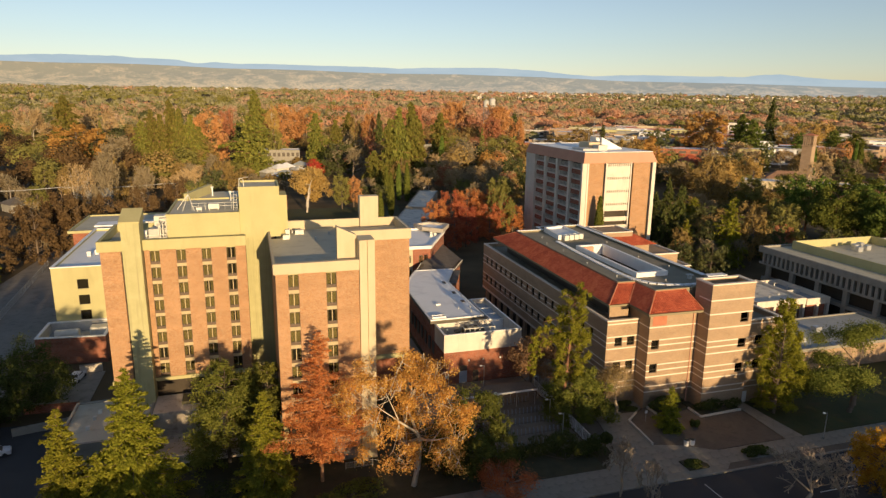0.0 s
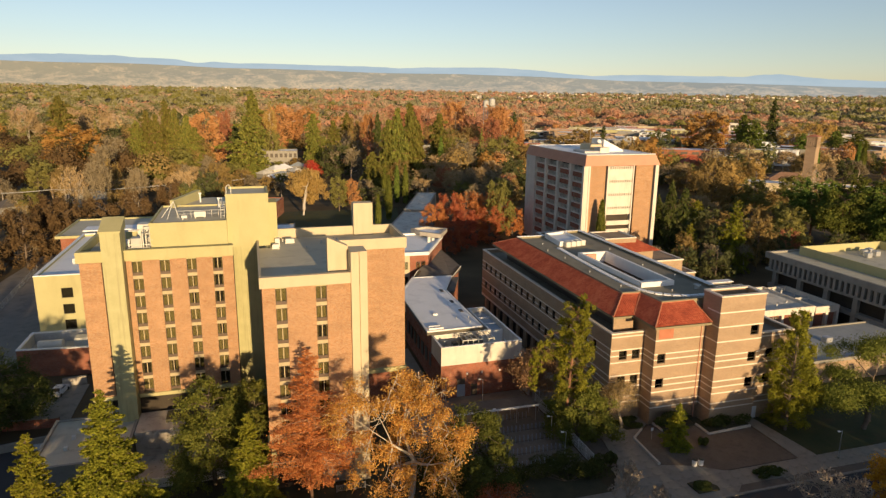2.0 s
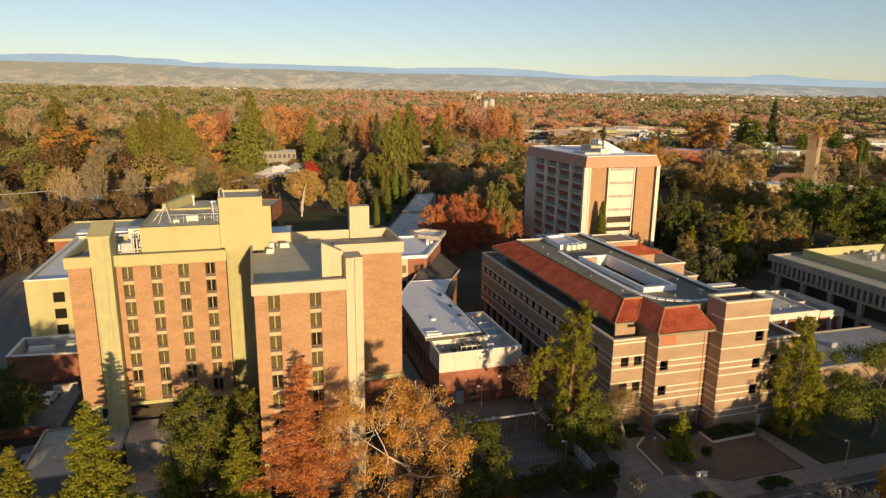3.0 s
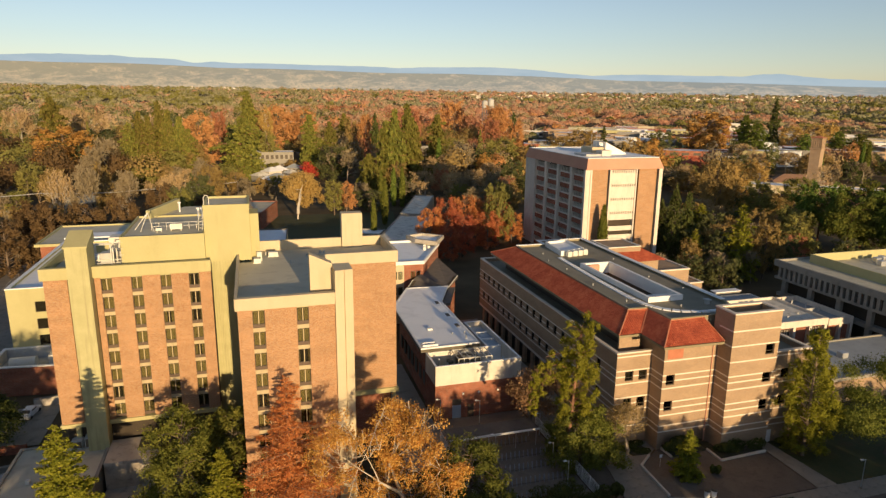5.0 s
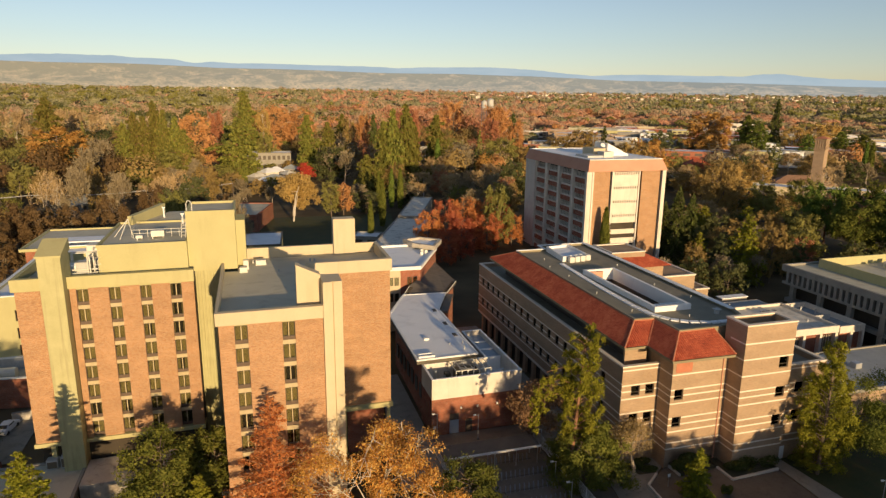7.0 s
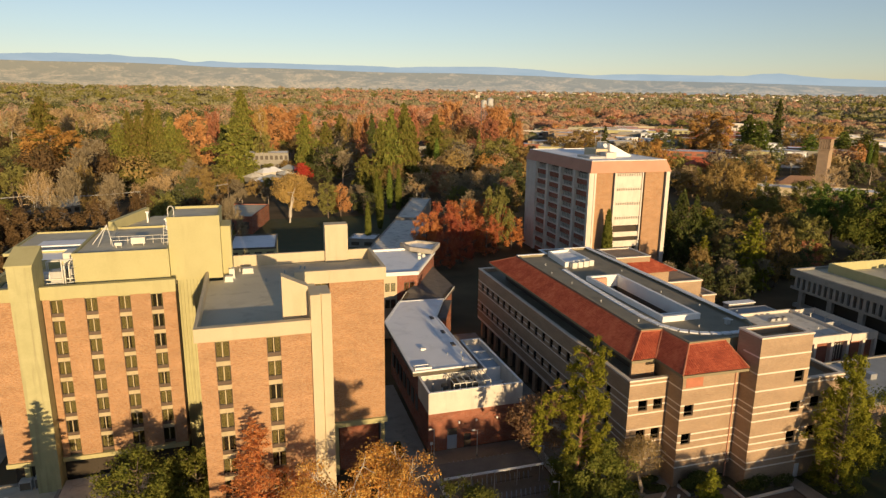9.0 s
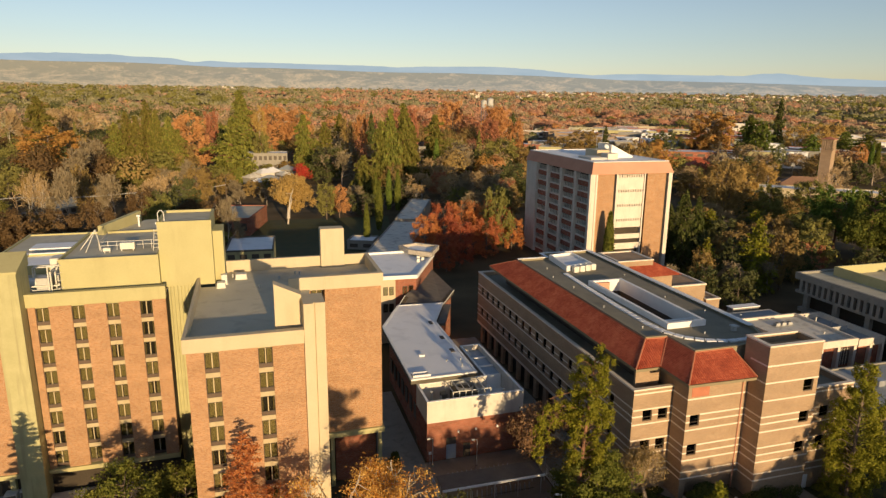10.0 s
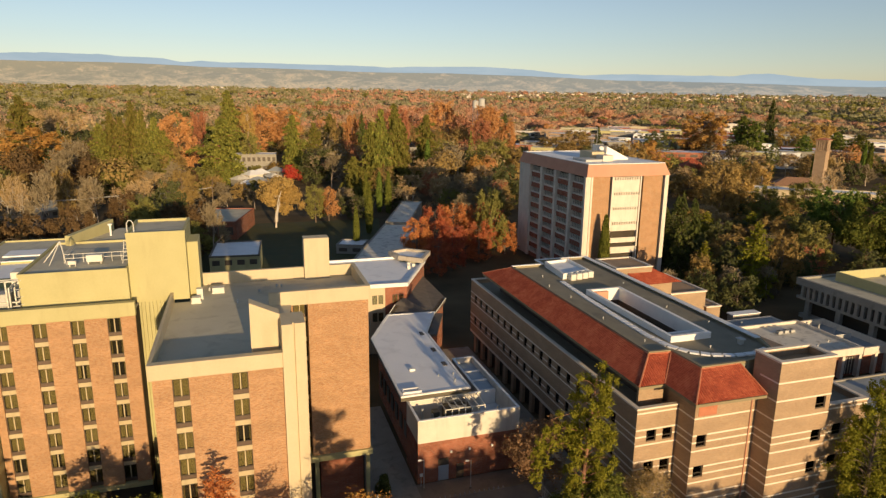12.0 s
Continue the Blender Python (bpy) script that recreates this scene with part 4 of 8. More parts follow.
    part("wall", wall_with_holes(BX, 71.7, 2.6, 18.1, bw, 0.4, south(BY)), M_TANBRICK, t, "sunlit banded brick bay")
    part("wall", box((BX, BY + 0.4, 0, BX + 0.4, 94, 18.1)), M_TANBRICK, t)
    part("base_wall", box((BX + 0.4, BY + 1.2, 0, 71.7, BY + 1.5, 2.6), (BX, BY, 0, BX + 0.9, BY + 0.4, 2.6)), M_TANBRICK, t)
    for h in bw:
        window_unit(1.5, h[3] - h[2], 0, t, Matrix.Translation(((h[0] + h[1]) / 2, BY + 0.18, h[2])), 0.0, 0, True)
    part("core", box((63.3, 88.4, 2.6, 71.5, 95, 18.0)), M_ROOM, t)
    part("clay_panel", box((62.9, BY - 0.05, 15.1, 65.6, BY + 0.06, 17.3)), M_CLAY, t, "square terracotta panel under the eave")
    add_bands("S", BX - 0.04, 71.7, BY, bands, bw)
    add_bands("W", BY, Y, BX, bands)
    part("downpipe", rods([((70.9, BY - 0.1, 0.5), (70.9, BY - 0.1, 17.6))], 0.09), M_SALMON, t)
    # stair tower
    TX0, TX1, TY0, TY1, TZ = 71.7, 80.3, 84.6, 88.8, 22.3
    tw = [(78.0, 79.6, 15.45, 17.15), (78.0, 79.6, 10.85, 12.5), (78.0, 79.6, 6.3, 8.0)]
    part("stair_tower", wall_with_holes(TX0, TX1, 0, TZ, tw, 0.4, south(TY0)), M_TANBRICK, t, "square banded brick stair tower")
    part("stair_tower_side", box((TX0, TY0 + 0.4, 0, TX0 + 0.4, TY1, TZ), (TX1 - 0.4, TY0 + 0.4, 0, TX1, TY1, TZ), (TX0 + 0.4, TY1 - 0.4, 0, TX1 - 0.4, TY1, TZ)), M_TANBRICK, t)
    part("stair_tower_core", box((TX0 + 0.4, TY0 + 0.9, 0, TX1 - 0.4, TY1 - 0.4, 21.2)), M_ROOM, t)
    part("stair_tower_roof", box((TX0 + 0.4, TY0 + 0.4, 21.2, TX1 - 0.4, TY1 - 0.4, 21.35)), M_ROOFDARK, t)
    part("coping", rim([(TX0 - 0.1, TY0 - 0.1), (TX1 + 0.1, TY0 - 0.1), (TX1 + 0.1, TY1 + 0.1), (TX0 - 0.1, TY1 + 0.1)], 0.65, TZ, TZ + 0.22), M_BAND, t)
    for h in tw:
        window_unit(1.6, h[3] - h[2], 0, t, Matrix.Translation(((h[0] + h[1]) / 2, TY0 + 0.18, h[2])), 0.0, 0, True)
    add_bands("S", TX0 - 0.04, TX1 + 0.04, TY0, [19.7, 17.3] + bands, tw)
    add_bands("W", TY0, BY, TX0, [19.7, 17.3] + bands)
    # low wing past the tower
    rw = [(82.0, 83.6, 10.85, 12.5), (82.0, 83.6, 6.3, 8.0)]
    part("wall", wall_with_holes(TX1, 87.4, 0, pt, rw, 0.4, south(85.1)), M_TANBRICK, t)
    part("wall", box((87.0, 85.5, 0, 87.4, 97, pt), (80.3, 96.6, 0, 87.0, 97, pt)), M_TANBRICK, t)
    part("core", box((80.4, 86.0, 0, 86.9, 96.5, 14.3)), M_ROOM, t)
    part("terrace", box((80.3, 85.5, 14.3, 87.0, 96.6, 14.45)), M_ROOFDARK, t)
    part("coping", box((TX1 + 0.1, 85.0, pt, 87.5, 85.6, pt + 0.22), (86.9, 85.6, pt, 87.5, 97, pt + 0.22)), M_BAND, t)
    for h in rw:
        window_unit(1.6, h[3] - h[2], 0, t, Matrix.Translation(((h[0] + h[1]) / 2, 85.28, h[2])), 0.0, 0, True)
    add_bands("S", TX1 + 0.04, 87.4, 85.1, bands, rw)
    part("door", box((80.6, 85.02, 0, 81.6, 85.12, 2.2)), M_WHITE, t, "white metal side door")
    part("terrace_unit", box((81.2, 88, 14.45, 82.6, 89.6, 15.6), (83.2, 90, 14.45, 84.4, 91.2, 15.4), bevel=0.05), M_STEEL, t)
    # hip roof
    EZ, RZ = 17.95, 20.25
    E = [(56.9, 147.0, EZ), (56.9, 91.6, EZ), (60.7, 91.6, EZ), (60.7, 85.6, EZ), (70.95, 85.4, EZ)]
    R = [(60.9, 141.6, RZ), (60.9, 95.8, RZ), (64.3, 95.6, RZ), (64.5, 89.8, RZ), (70.4, 89.8, RZ)]
    for i in range(4):
        tile_slope("tile_roof", E[i], E[i + 1], R[i + 1], R[i], t)
    tile_slope("tile_roof", (70.95, 85.4, EZ), (71.7, 88.0, EZ), (71.7, 89.8, RZ), R[4], t)
    tile_slope("tile_roof", (72, 147.0, EZ), E[0], R[0], (72, 141.6, RZ), t)
    for a, b in list(zip(E, R)) + list(zip(R, R[1:])):
        part("ridge_cap", rods([((a[0], a[1], a[2] + 0.1), (b[0], b[1], b[2] + 0.1))], 0.13, 6), M_CLAY, t)
    under = prism([(p[0] + 0.05, p[1] + 0.05) for p in E] + [(71.6, 93), (72, 147)], EZ - 0.42, EZ - 0.06)
    part("eave", under, M_OLIVE, t, "olive metal eave and gutter")
    flat = [(60.9, 141.6), (60.9, 95.8), (64.3, 95.6), (64.5, 89.8), (71.7, 89.8), (75.5, 90.6), (78.2, 92.6), (79.4, 96.0), (79.4, 145.0), (67.8, 145.0), (67.8, 141.6)]
    wx0, wx1, wy0, wy1 = 67.0, 72.7, 99.2, 121.6
    part("roof", prism([(60.9, 141.6), (60.9, 95.8), (64.3, 95.6), (wx0, 95.6), (wx0, 141.6)], 17.9, 20.2), M_ROOFDARK, t, "flat dark gravel roof")
    part("roof", prism([(64.3, 95.6), (64.5, 89.8), (71.7, 89.8), (75.5, 90.6), (78.2, 92.6), (79.0, 95.6)], 17.9, 20.2), M_ROOFDARK, t)
    part("roof", box((wx0, 95.6, 17.9, wx1, wy0, 20.2)), M_ROOFDARK, t)
    part("roof", box((wx1, 95.6, 17.9, 79.4, 145, 20.2)), M_ROOFDARK, t)
    part("roof", prism([(wx0, wy1), (wx1, wy1), (wx1, 145), (67.8, 145), (67.8, 141.6), (wx0, 141.6)], 17.9, 20.2), M_ROOFDARK, t)
    part("roof_curb", rim(flat, 0.45, 20.2, 20.62), M_OLIVE, t)
    for b4 in ((78.5, 96.0, 20.62, 79.5, 144.6, 20.72), (60.9, 141.1, 20.62, 67.8, 141.7, 20.75), (67.4, 141.7, 20.62, 67.9, 144.6, 20.75), (67.4, 144.6, 20.62, 79.5, 145.1, 20.75)):
        part("white_edge", box(b4), M_WHITE, t)
    part("light_well", rim([(wx0 - 0.5, wy0 - 0.5), (wx1 + 0.5, wy0 - 0.5), (wx1 + 0.5, wy1 + 0.5), (wx0 - 0.5, wy1 + 0.5)], 0.55, 18.9, 21.1), M_WHITE, t, "long white light well rim")
    # lower walls in the window-frame material
    part("light_well_glazing", rim([(wx0 - 0.2, wy0 - 0.2), (wx1 + 0.2, wy0 - 0.2), (wx1 + 0.2, wy1 + 0.2), (wx0 - 0.2, wy1 + 0.2)], 0.25, 15.5, 18.9), M_FRAME, t, "dark lower wall round the light well")
    # dark shingle colour carries the shade of the deep well
    part("light_well_floor", box((wx0, wy0, 15.4, wx1, wy1, 15.6)), M_SHINGLE, t)
    part("clerestory", box((wx0 + 0.1, wy1 - 0.7, 18.2, wx0 + 3.2, wy1 - 0.15, 20.8)), M_SALMON, t)
    part("cross_beam", box((wx0, wy0 + 1.6, 20.3, wx1, wy0 + 2.0, 20.7)), M_WHITE, t)
    # strip of pale pavers round the front
    pts = [(66.0, 130.0), (65.4, 120.0), (65.0, 110.0), (64.9, 102.0), (65.4, 97.6), (66.8, 95.0), (69.0, 93.3), (72.0, 92.3), (75.0, 92.2), (78.0, 93.2)]
    for a, b in zip(pts, pts[1:]):
        a, b = Vector(a), Vector(b)
        k = max(2, int((b - a).length / 1.25))
        for i in range(k):
            p, q = a.lerp(b, i / k), a.lerp(b, (i + 0.84) / k)
            n = (q - p).normalized().orthogonal() * 0.45
            part("paver", prism([tuple(p - n), tuple(q - n), tuple(q + n), tuple(p + n)], 20.2, 20.4), M_ROOFWHITE, t)
    # plant on the roof
    part("plant_curb", rim([(67.0, 131.5), (73.3, 133.2), (73.6, 142.0), (67.8, 141.0)], 0.4, 20.2, 21.3), M_WHITE, t)
    part("plant_deck", prism([(67.5, 132.1), (72.8, 133.6), (73.1, 141.4), (68.2, 140.5)], 20.2, 20.8), M_ROOFWHITE, t)
    for x, y in ((68.0, 130.2), (69.4, 130.5), (70.8, 130.8), (72.2, 131.2)):
        part("fan_unit", box((x, y, 20.2, x + 1.1, y + 1.1, 21.4), bevel=0.08), M_DUCT, t)
    for x, y in ((62.6, 110), (63.0, 121), (62.4, 128), (75.5, 112), (70.6, 95.6), (77.2, 104), (63.2, 100), (64.0, 134), (76.4, 126)):
        part("vent_pipe", rods([((x, y, 20.2), (x, y, 20.5)), ((x - 0.12, y, 20.5), (x + 0.12, y, 20.5))], 0.07, 7), M_HVAC, t)
    part("roof_vent", box((75.4, 95.4, 20.2, 76.0, 96.0, 20.9), (75.2, 95.2, 20.9, 76.2, 96.2, 21.05)), M_HVAC, t)
    # rear wing with its own tiled hip
    part("rear_wing", box((79.4, 132.5, 0, 100.6, 146, 14.8)), M_TANBRICK, t)
    part("rear_wing_upper", box((80.0, 134.0, 14.8, 88.2, 142, 20.6)), M_TANBRICK, t)
    part("coping", rim([(79.9, 133.9), (88.3, 133.9), (88.3, 142.1), (79.9, 142.1)], 0.5, 20.6, 20.8), M_BAND, t)
    tile_slope("tile_roof", (82.6, 130.6, 17.9), (93.0, 130.9, 17.9), (88.2, 136, 20.2), (82.6, 135.6, 20.2), t)
    tile_slope("tile_roof", (93.0, 130.9, 17.9), (93.0, 145, 17.9), (88.2, 141, 20.2), (88.2, 136, 20.2), t)
    part("rear_wing_storey", box((80, 132.4, 14.8, 92.0, 145, 17.8)), M_TANBRICK, t)
    part("coping", rim([(79.4, 132.4), (100.8, 132.4), (100.8, 146.2), (79.4, 146.2)], 0.5, 14.8, 15.1), M_BAND, t)
    part("rear_step", box((100.6, 131.8, 0, 104.0, 144, 11.6)), M_TANBRICK, t)
    part("coping", rim([(100.4, 131.6), (104.2, 131.6), (104.2, 144.2), (100.4, 144.2)], 0.5, 11.6, 11.85), M_BAND, t)
    return t


# ---- service building with the white roof ----
def service_building():
    s = root("service_building", (38, 118, 0), "low red brick hall with white membrane roof and dark fascia", "building")
    out = [(30.9, 111.4), (41.8, 111.7), (41.9, 135.8), (46.6, 146.6), (36.8, 147.3), (31.2, 135.4)]
    wall = inset(out, 1.3)
    part("wall", prism(wall, 0, 10.0), M_REDBRICK, s)
    part("fascia", prism(out, 10.0, 10.55), M_BRONZE, s)
    part("roof", prism(inset(out, 0.25), 10.55, 10.72), M_ROOFWHITE, s, "white membrane roof with rain marks")
    part("roof_edge", rim(out, 0.4, 10.55, 10.82), M_WHITE, s)
    for y in range(113, 134, 3):
        part("window", box((32.12, y, 3.0, 32.3, y + 1.6, 5.6)), M_FRAME, s)
    enc = [(31.9, 105.6), (47.2, 105.7), (47.0, 125.2), (43.2, 125.2), (43.2, 112.2), (31.9, 112.0)]
    part("brick_base", prism(enc, 0, 6.25), M_REDBRICK, s)
    part("plant_screen", rim(enc, 0.3, 6.25, 9.65), M_PALECONC, s, "smooth cream screen wall round the roof plant")
    part("screen_cap", rim(inset(enc, -0.03), 0.36, 9.65, 9.75), M_WHITE, s)
    part("plant_deck", prism(inset(enc, 0.3), 6.25, 6.5), M_ROOFWHITE, s)
    part("skylight", box((43.5, 114, 8.6, 46.7, 124.8, 8.75)), M_BLUEGREY, s)
    for b6 in ((43.4, 117.4, 8.75, 46.7, 117.7, 8.95), (43.4, 121.0, 8.75, 46.7, 121.3, 8.95), (43.4, 113.8, 6.5, 46.7, 114.0, 8.95)):
        part("skylight_bar", box(b6), M_WHITE, s)
    # plant
    part("cooling_tower", box((37.0, 107.8, 6.6, 40.8, 110.8, 9.2), bevel=0.05), M_BRONZE, s, "dark louvred cooling tower")
    for z in (7.0, 7.5, 8.0, 8.5):
        part("louvre", box((36.96, 107.72, z, 40.84, 107.8, z + 0.22)), M_HVAC, s)
    fan = bmesh.new()
    bmesh.ops.create_cone(fan, cap_ends=False, segments=18, radius1=1.35, radius2=1.35, depth=0.5, matrix=Matrix.Translation((38.9, 109.3, 9.75)))
    part("fan_ring", fan, M_STEEL, s)
    part("fan_blade", box((37.7, 109.2, 9.55, 40.1, 109.4, 9.6), (38.8, 108.1, 9.55, 39.0, 110.5, 9.6)), M_BRONZE, s)
    bars = []
    for x in (36.4, 37.4, 38.4, 39.4, 40.4, 41.4, 42.4):
        for y in (107.2, 111.2):
            bars.append(((x, y, 6.5), (x, y, 10.0)))
        bars.append(((x, 107.2, 10.0), (x, 111.2, 10.0)))
    for z in (7.6, 8.8, 10.0):
        for y in (107.2, 111.2):
            bars.append(((36.4, y, z), (42.4, y, z)))
    for i in range(4):
        x = 36.8 + 1.6 * i
        part("plant_pipe", rods([((x, 106.7, 6.6), (x, 106.7, 9.1)), ((x, 106.7, 9.1), (x + 1.1, 106.7, 9.1)), ((x + 1.1, 106.7, 9.1), (x + 1.1, 106.7, 7.4)), ((x + 1.1, 106.7, 7.4), (x + 1.1, 110.8, 7.4))], 0.12, 8), M_DUCT, s, "pale insulated pipe loop")
    part("steel_frame", rods(bars, 0.075, 6), M_DUCT, s, "galvanised pipe frame round the cooling tower")
    pp = []
    for i, (x, y) in enumerate(((34.4, 107.4), (34.9, 108.6), (35.4, 107.0), (33.6, 109.4), (36.0, 109.9), (43.0, 107.6), (44.8, 108.0))):
        pp.append(((x, y, 6.5), (x, y, 8.6 + 0.3 * (i % 4))))
    for seg in pp:
        part("vent_pipe", rods([seg], 0.2, 8), M_STEEL, s)
    part("plant_cabinet", box((35.0, 108.4, 6.5, 35.9, 109.6, 9.2), (33.2, 107.6, 6.5, 34.0, 108.2, 8.0)), M_BRONZE, s)
    # small things on the roof
    for x, y in ((34.4, 119.8),):
        part("roof_hatch", box((x, y, 10.7, x + 0.9, y + 0.7, 11.05)), M_WHITE, s)
    for x, y in ((40.3, 134.6), (40.2, 126.6), (40.2, 120.4)):
        part("roof_gully", box((x, y, 10.72, x + 0.7, y + 1.5, 10.85), bevel=0.03), M_SHINGLE, s)
    part("roof_curb", rim([(31.4, 112.0), (34.2, 112.0), (34.2, 113.4), (31.4, 113.4)], 0.25, 10.7, 11.1), M_WHITE, s)
    for x, y, h in ((40.1, 114.3, 0.7), (40.6, 116.6, 0.5), (38.3, 117.0, 0.35)):
        part("vent_pipe", rods([((x, y, 10.7), (x, y, 10.7 + h))], 0.11, 7), M_HVAC, s)
    # front door, lamps
    part("door", box((34.9, 105.5, 0.1, 36.4, 105.62, 2.4)), M_BLUEGREY, s, "grey glazed double door")
    part("door_light", box((34.9, 105.5, 2.5, 36.4, 105.62, 3.5)), M_FRAME, s)
    part("door", box((37.6, 105.5, 0.1, 38.7, 105.62, 2.3)), M_FRAME, s)
    for x in (36.6, 39.4, 42.8):
        part("wall_lamp", box((x, 105.3, 4.3, x + 0.25, 105.6, 4.6)), M_WHITE, s)
    # shingled link to the hall behind
    link = [(36.8, 147.4), (46.6, 146.8), (51.5, 154.8), (50.6, 171.2), (41.5, 153.6), (39.5, 152.0)]
    part("link_wall", prism(inset(link, 0.6), 0, 9.8), M_REDBRICK, s)
    part("shingle_roof", prism(link, 9.9, [10.2, 10.2, 10.6, 11.6, 12.0, 11.2]), M_SHINGLE, s, "dark shingled link roof")
    # dark boxes for the shade in open rafter bays along the shingled roof edges
    for (ax, ay, az), (bx, by, bz), k in (((46.7, 146.9, 10.2), (51.4, 154.6, 10.6), 9), ((37.0, 147.6, 10.2), (39.4, 151.6, 11.1), 6)):
        for i in range(k):
            p = Vector((ax, ay, az)).lerp(Vector((bx, by, bz)), (i + 0.25) / k)
            q = Vector((ax, ay, az)).lerp(Vector((bx, by, bz)), (i + 0.75) / k)
            n = (q - p).normalized().cross(Vector((0, 0, 1))) * (-0.9 if ax > 40 else 0.9)
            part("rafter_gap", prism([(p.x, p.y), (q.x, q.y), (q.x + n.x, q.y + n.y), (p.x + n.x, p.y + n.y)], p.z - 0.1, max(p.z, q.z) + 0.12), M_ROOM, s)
        part("edge_beam", rods([((ax, ay, az + 0.12), (bx, by, bz + 0.12))], 0.12, 5), M_DUCT, s)
    part("link_wall", box((43.0, 136.4, 0, 44.0, 143.0, 9.8)), M_REDBRICK, s)
    part("shingle_roof", prism([(42.0, 135.6), (43.6, 135.4), (48.2, 146.4), (46.7, 146.7)], 9.9, 10.35), M_SHINGLE, s)
    return s


def student_hall():
    h = root("brick_hall", (42, 164, 0), "two-tone brick and cream hall with white flat roof", "building")
    out = [(24.0, 154.2), (42.6, 153.2), (51.6, 171.5), (49.5, 176), (24.0, 176)]
    part("wall", prism(inset(out, 0.3), 0, 14.6), M_REDBRICK, h)
    part("cream_wall", prism([(24.3, 154.3), (37.8, 153.57), (37.8, 154.2), (24.3, 154.9)], 0, 14.5), M_CREAMWARM, h, "cream rendered end bay")
    part("parapet", rim(out, 0.5, 14.5, 15.3), M_WHITE, h)
    part("roof", prism(inset(out, 0.5), 14.6, 14.8), M_ROOFWHITE, h)
    tilt = [(45.2, 172.5), (50.0, 168.0), (54.0, 175.5), (49, 180), (44, 178)]
    part("canopy_fascia", rim(tilt, 0.8, 15.2, 16.3), M_STAINED, h, "pale canted fascia round the roof monitor")
    part("canopy_roof", prism(inset(tilt, 0.8), 15.2, 15.7), M_ROOFWHITE, h)
    part("raised_wall", prism([(46, 173), (49.6, 169.5), (52.2, 175), (48.5, 178.5), (45, 177)], 14.8, 15.6), M_CREAM, h)
    unit = None
    for z in (11.0, 7.2):
        for x in (35.6, 36.9, 39.9, 41.2):
            m = Matrix.Translation((x, 153.52 if x < 38.5 else 153.36, z))
            unit = dup(unit, h, m) if unit else window_unit(1.0, 1.9, 0, h, m, 0.5)
    for x, y in ((47.0, 166.5), (46.2, 167.8), (45.6, 165.4)):
        part("roof_unit", box((x, y, 14.8, x + 0.7, y + 0.7, 15.7)), M_DUCT, h)
    return h


# ---- office tower ----
def office_tower():
    o = root("office_tower", (118, 210, 0), "eight-storey brick and cream office tower with salmon roof band", "building")
    X0, X1, Y0, Y1, ZT = 104.6, 131.9, 189.9, 236.5, 31.6
    part("core", box((X0 + 1.2, Y0 + 1.0, 0, X1 - 1.2, Y1 - 0.6, ZT)), M_ROOM, o)
    top = bmesh.new()
    lo = [(X0 - 0.3, Y0 - 0.4), (X1 + 0.3, Y0 - 0.4), (X1 + 0.3, Y1 + 0.4), (X0 - 0.3, Y1 + 0.4)]
    hi = [(X0 + 0.7, Y0 + 0.9), (X1 - 1.0, Y0 + 0.9), (X1 - 1.0, Y1 - 0.9), (X0 + 0.7, Y1 - 0.9)]
    a = [top.verts.new((*p, 31.4)) for p in lo]
    b = [top.verts.new((*p, 34.8)) for p in hi]
    for i in range(4):
        top.faces.new((a[i], a[(i + 1) % 4], b[(i + 1) % 4], b[i]))
    top.faces.new(a[::-1])
    top.faces.new(b)
    part("roof_band", top, M_SALMON, o, "sloped salmon roof band")
    part("roof_rim", rim([(p[0], p[1]) for p in hi], 0.6, 34.8, 35.0), M_WHITE, o)
    part("roof", prism(inset(hi, 0.6), 34.78, 34.83), M_ROOFWHITE, o)
    part("penthouse", prism([(118.6, 203.5), (126.5, 203.5), (126.5, 212), (118.6, 212)], 34.8, [39.0, 35.2, 35.2, 39.0]), M_WHITE, o, "white wedge-shaped stair house")
    part("penthouse", box((114.2, 204.5, 34.8, 118.5, 212, 37.2), bevel=0.05), M_CREAMWARM, o)
    part("penthouse", box((114.5, 198.5, 34.8, 118.0, 202.5, 36.6), bevel=0.05), M_PALECONC, o)
    part("plant_screen", box((108.5, 198, 34.8, 114.0, 206, 35.5)), M_HVAC, o)
    dish = bmesh.new()
    bmesh.ops.create_cone(dish, cap_ends=True, segments=14, radius1=0.8, radius2=0.1, depth=0.4, matrix=Matrix.Translation((117.6, 204.6, 38.4)) @ Matrix.Rotation(radians(60), 4, "X"))
    part("dish", dish, M_WHITE, o)
    part("mast", rods([((116.5, 206, 37.2), (116.5, 206, 44.5)), ((115.2, 207, 37.2), (115.2, 207, 41.5)), ((115.0, 205, 37.2), (115.0, 205, 39.6)), ((115.0, 205, 39.5), (118.2, 205, 39.5)), ((118.2, 205, 37.2), (118.2, 205, 39.5))], 0.08, 5), M_STEEL, o)
    # front
    for x0, x1 in ((106.6, 112.1), (123.3, 129.8)):
        part("brick_panel", box((x0, Y0, 0, x1, Y0 + 0.6, 31.4)), M_BRICK, o)
    for x0, x1, y in ((104.6, 105.6, 189.7), (105.95, 106.55, 189.8), (130.6, 131.9, 189.7), (112.75, 113.15, 189.7), (122.2, 122.6, 189.7)):
        part("pier", box((x0, y, 0, x1, Y0 + 1.2, 31.4)), M_PALECONC, o)
    zs = [29.85 - 4.4 * i for i in range(4)]
    for i, z in enumerate(zs):
        part("cream_panel", box((113.15, Y0 + 0.15, z - 3.1 if i < 3 else z - 1.5, 122.2, Y0 + 0.55, z + 0.35)), M_PALECONC, o)
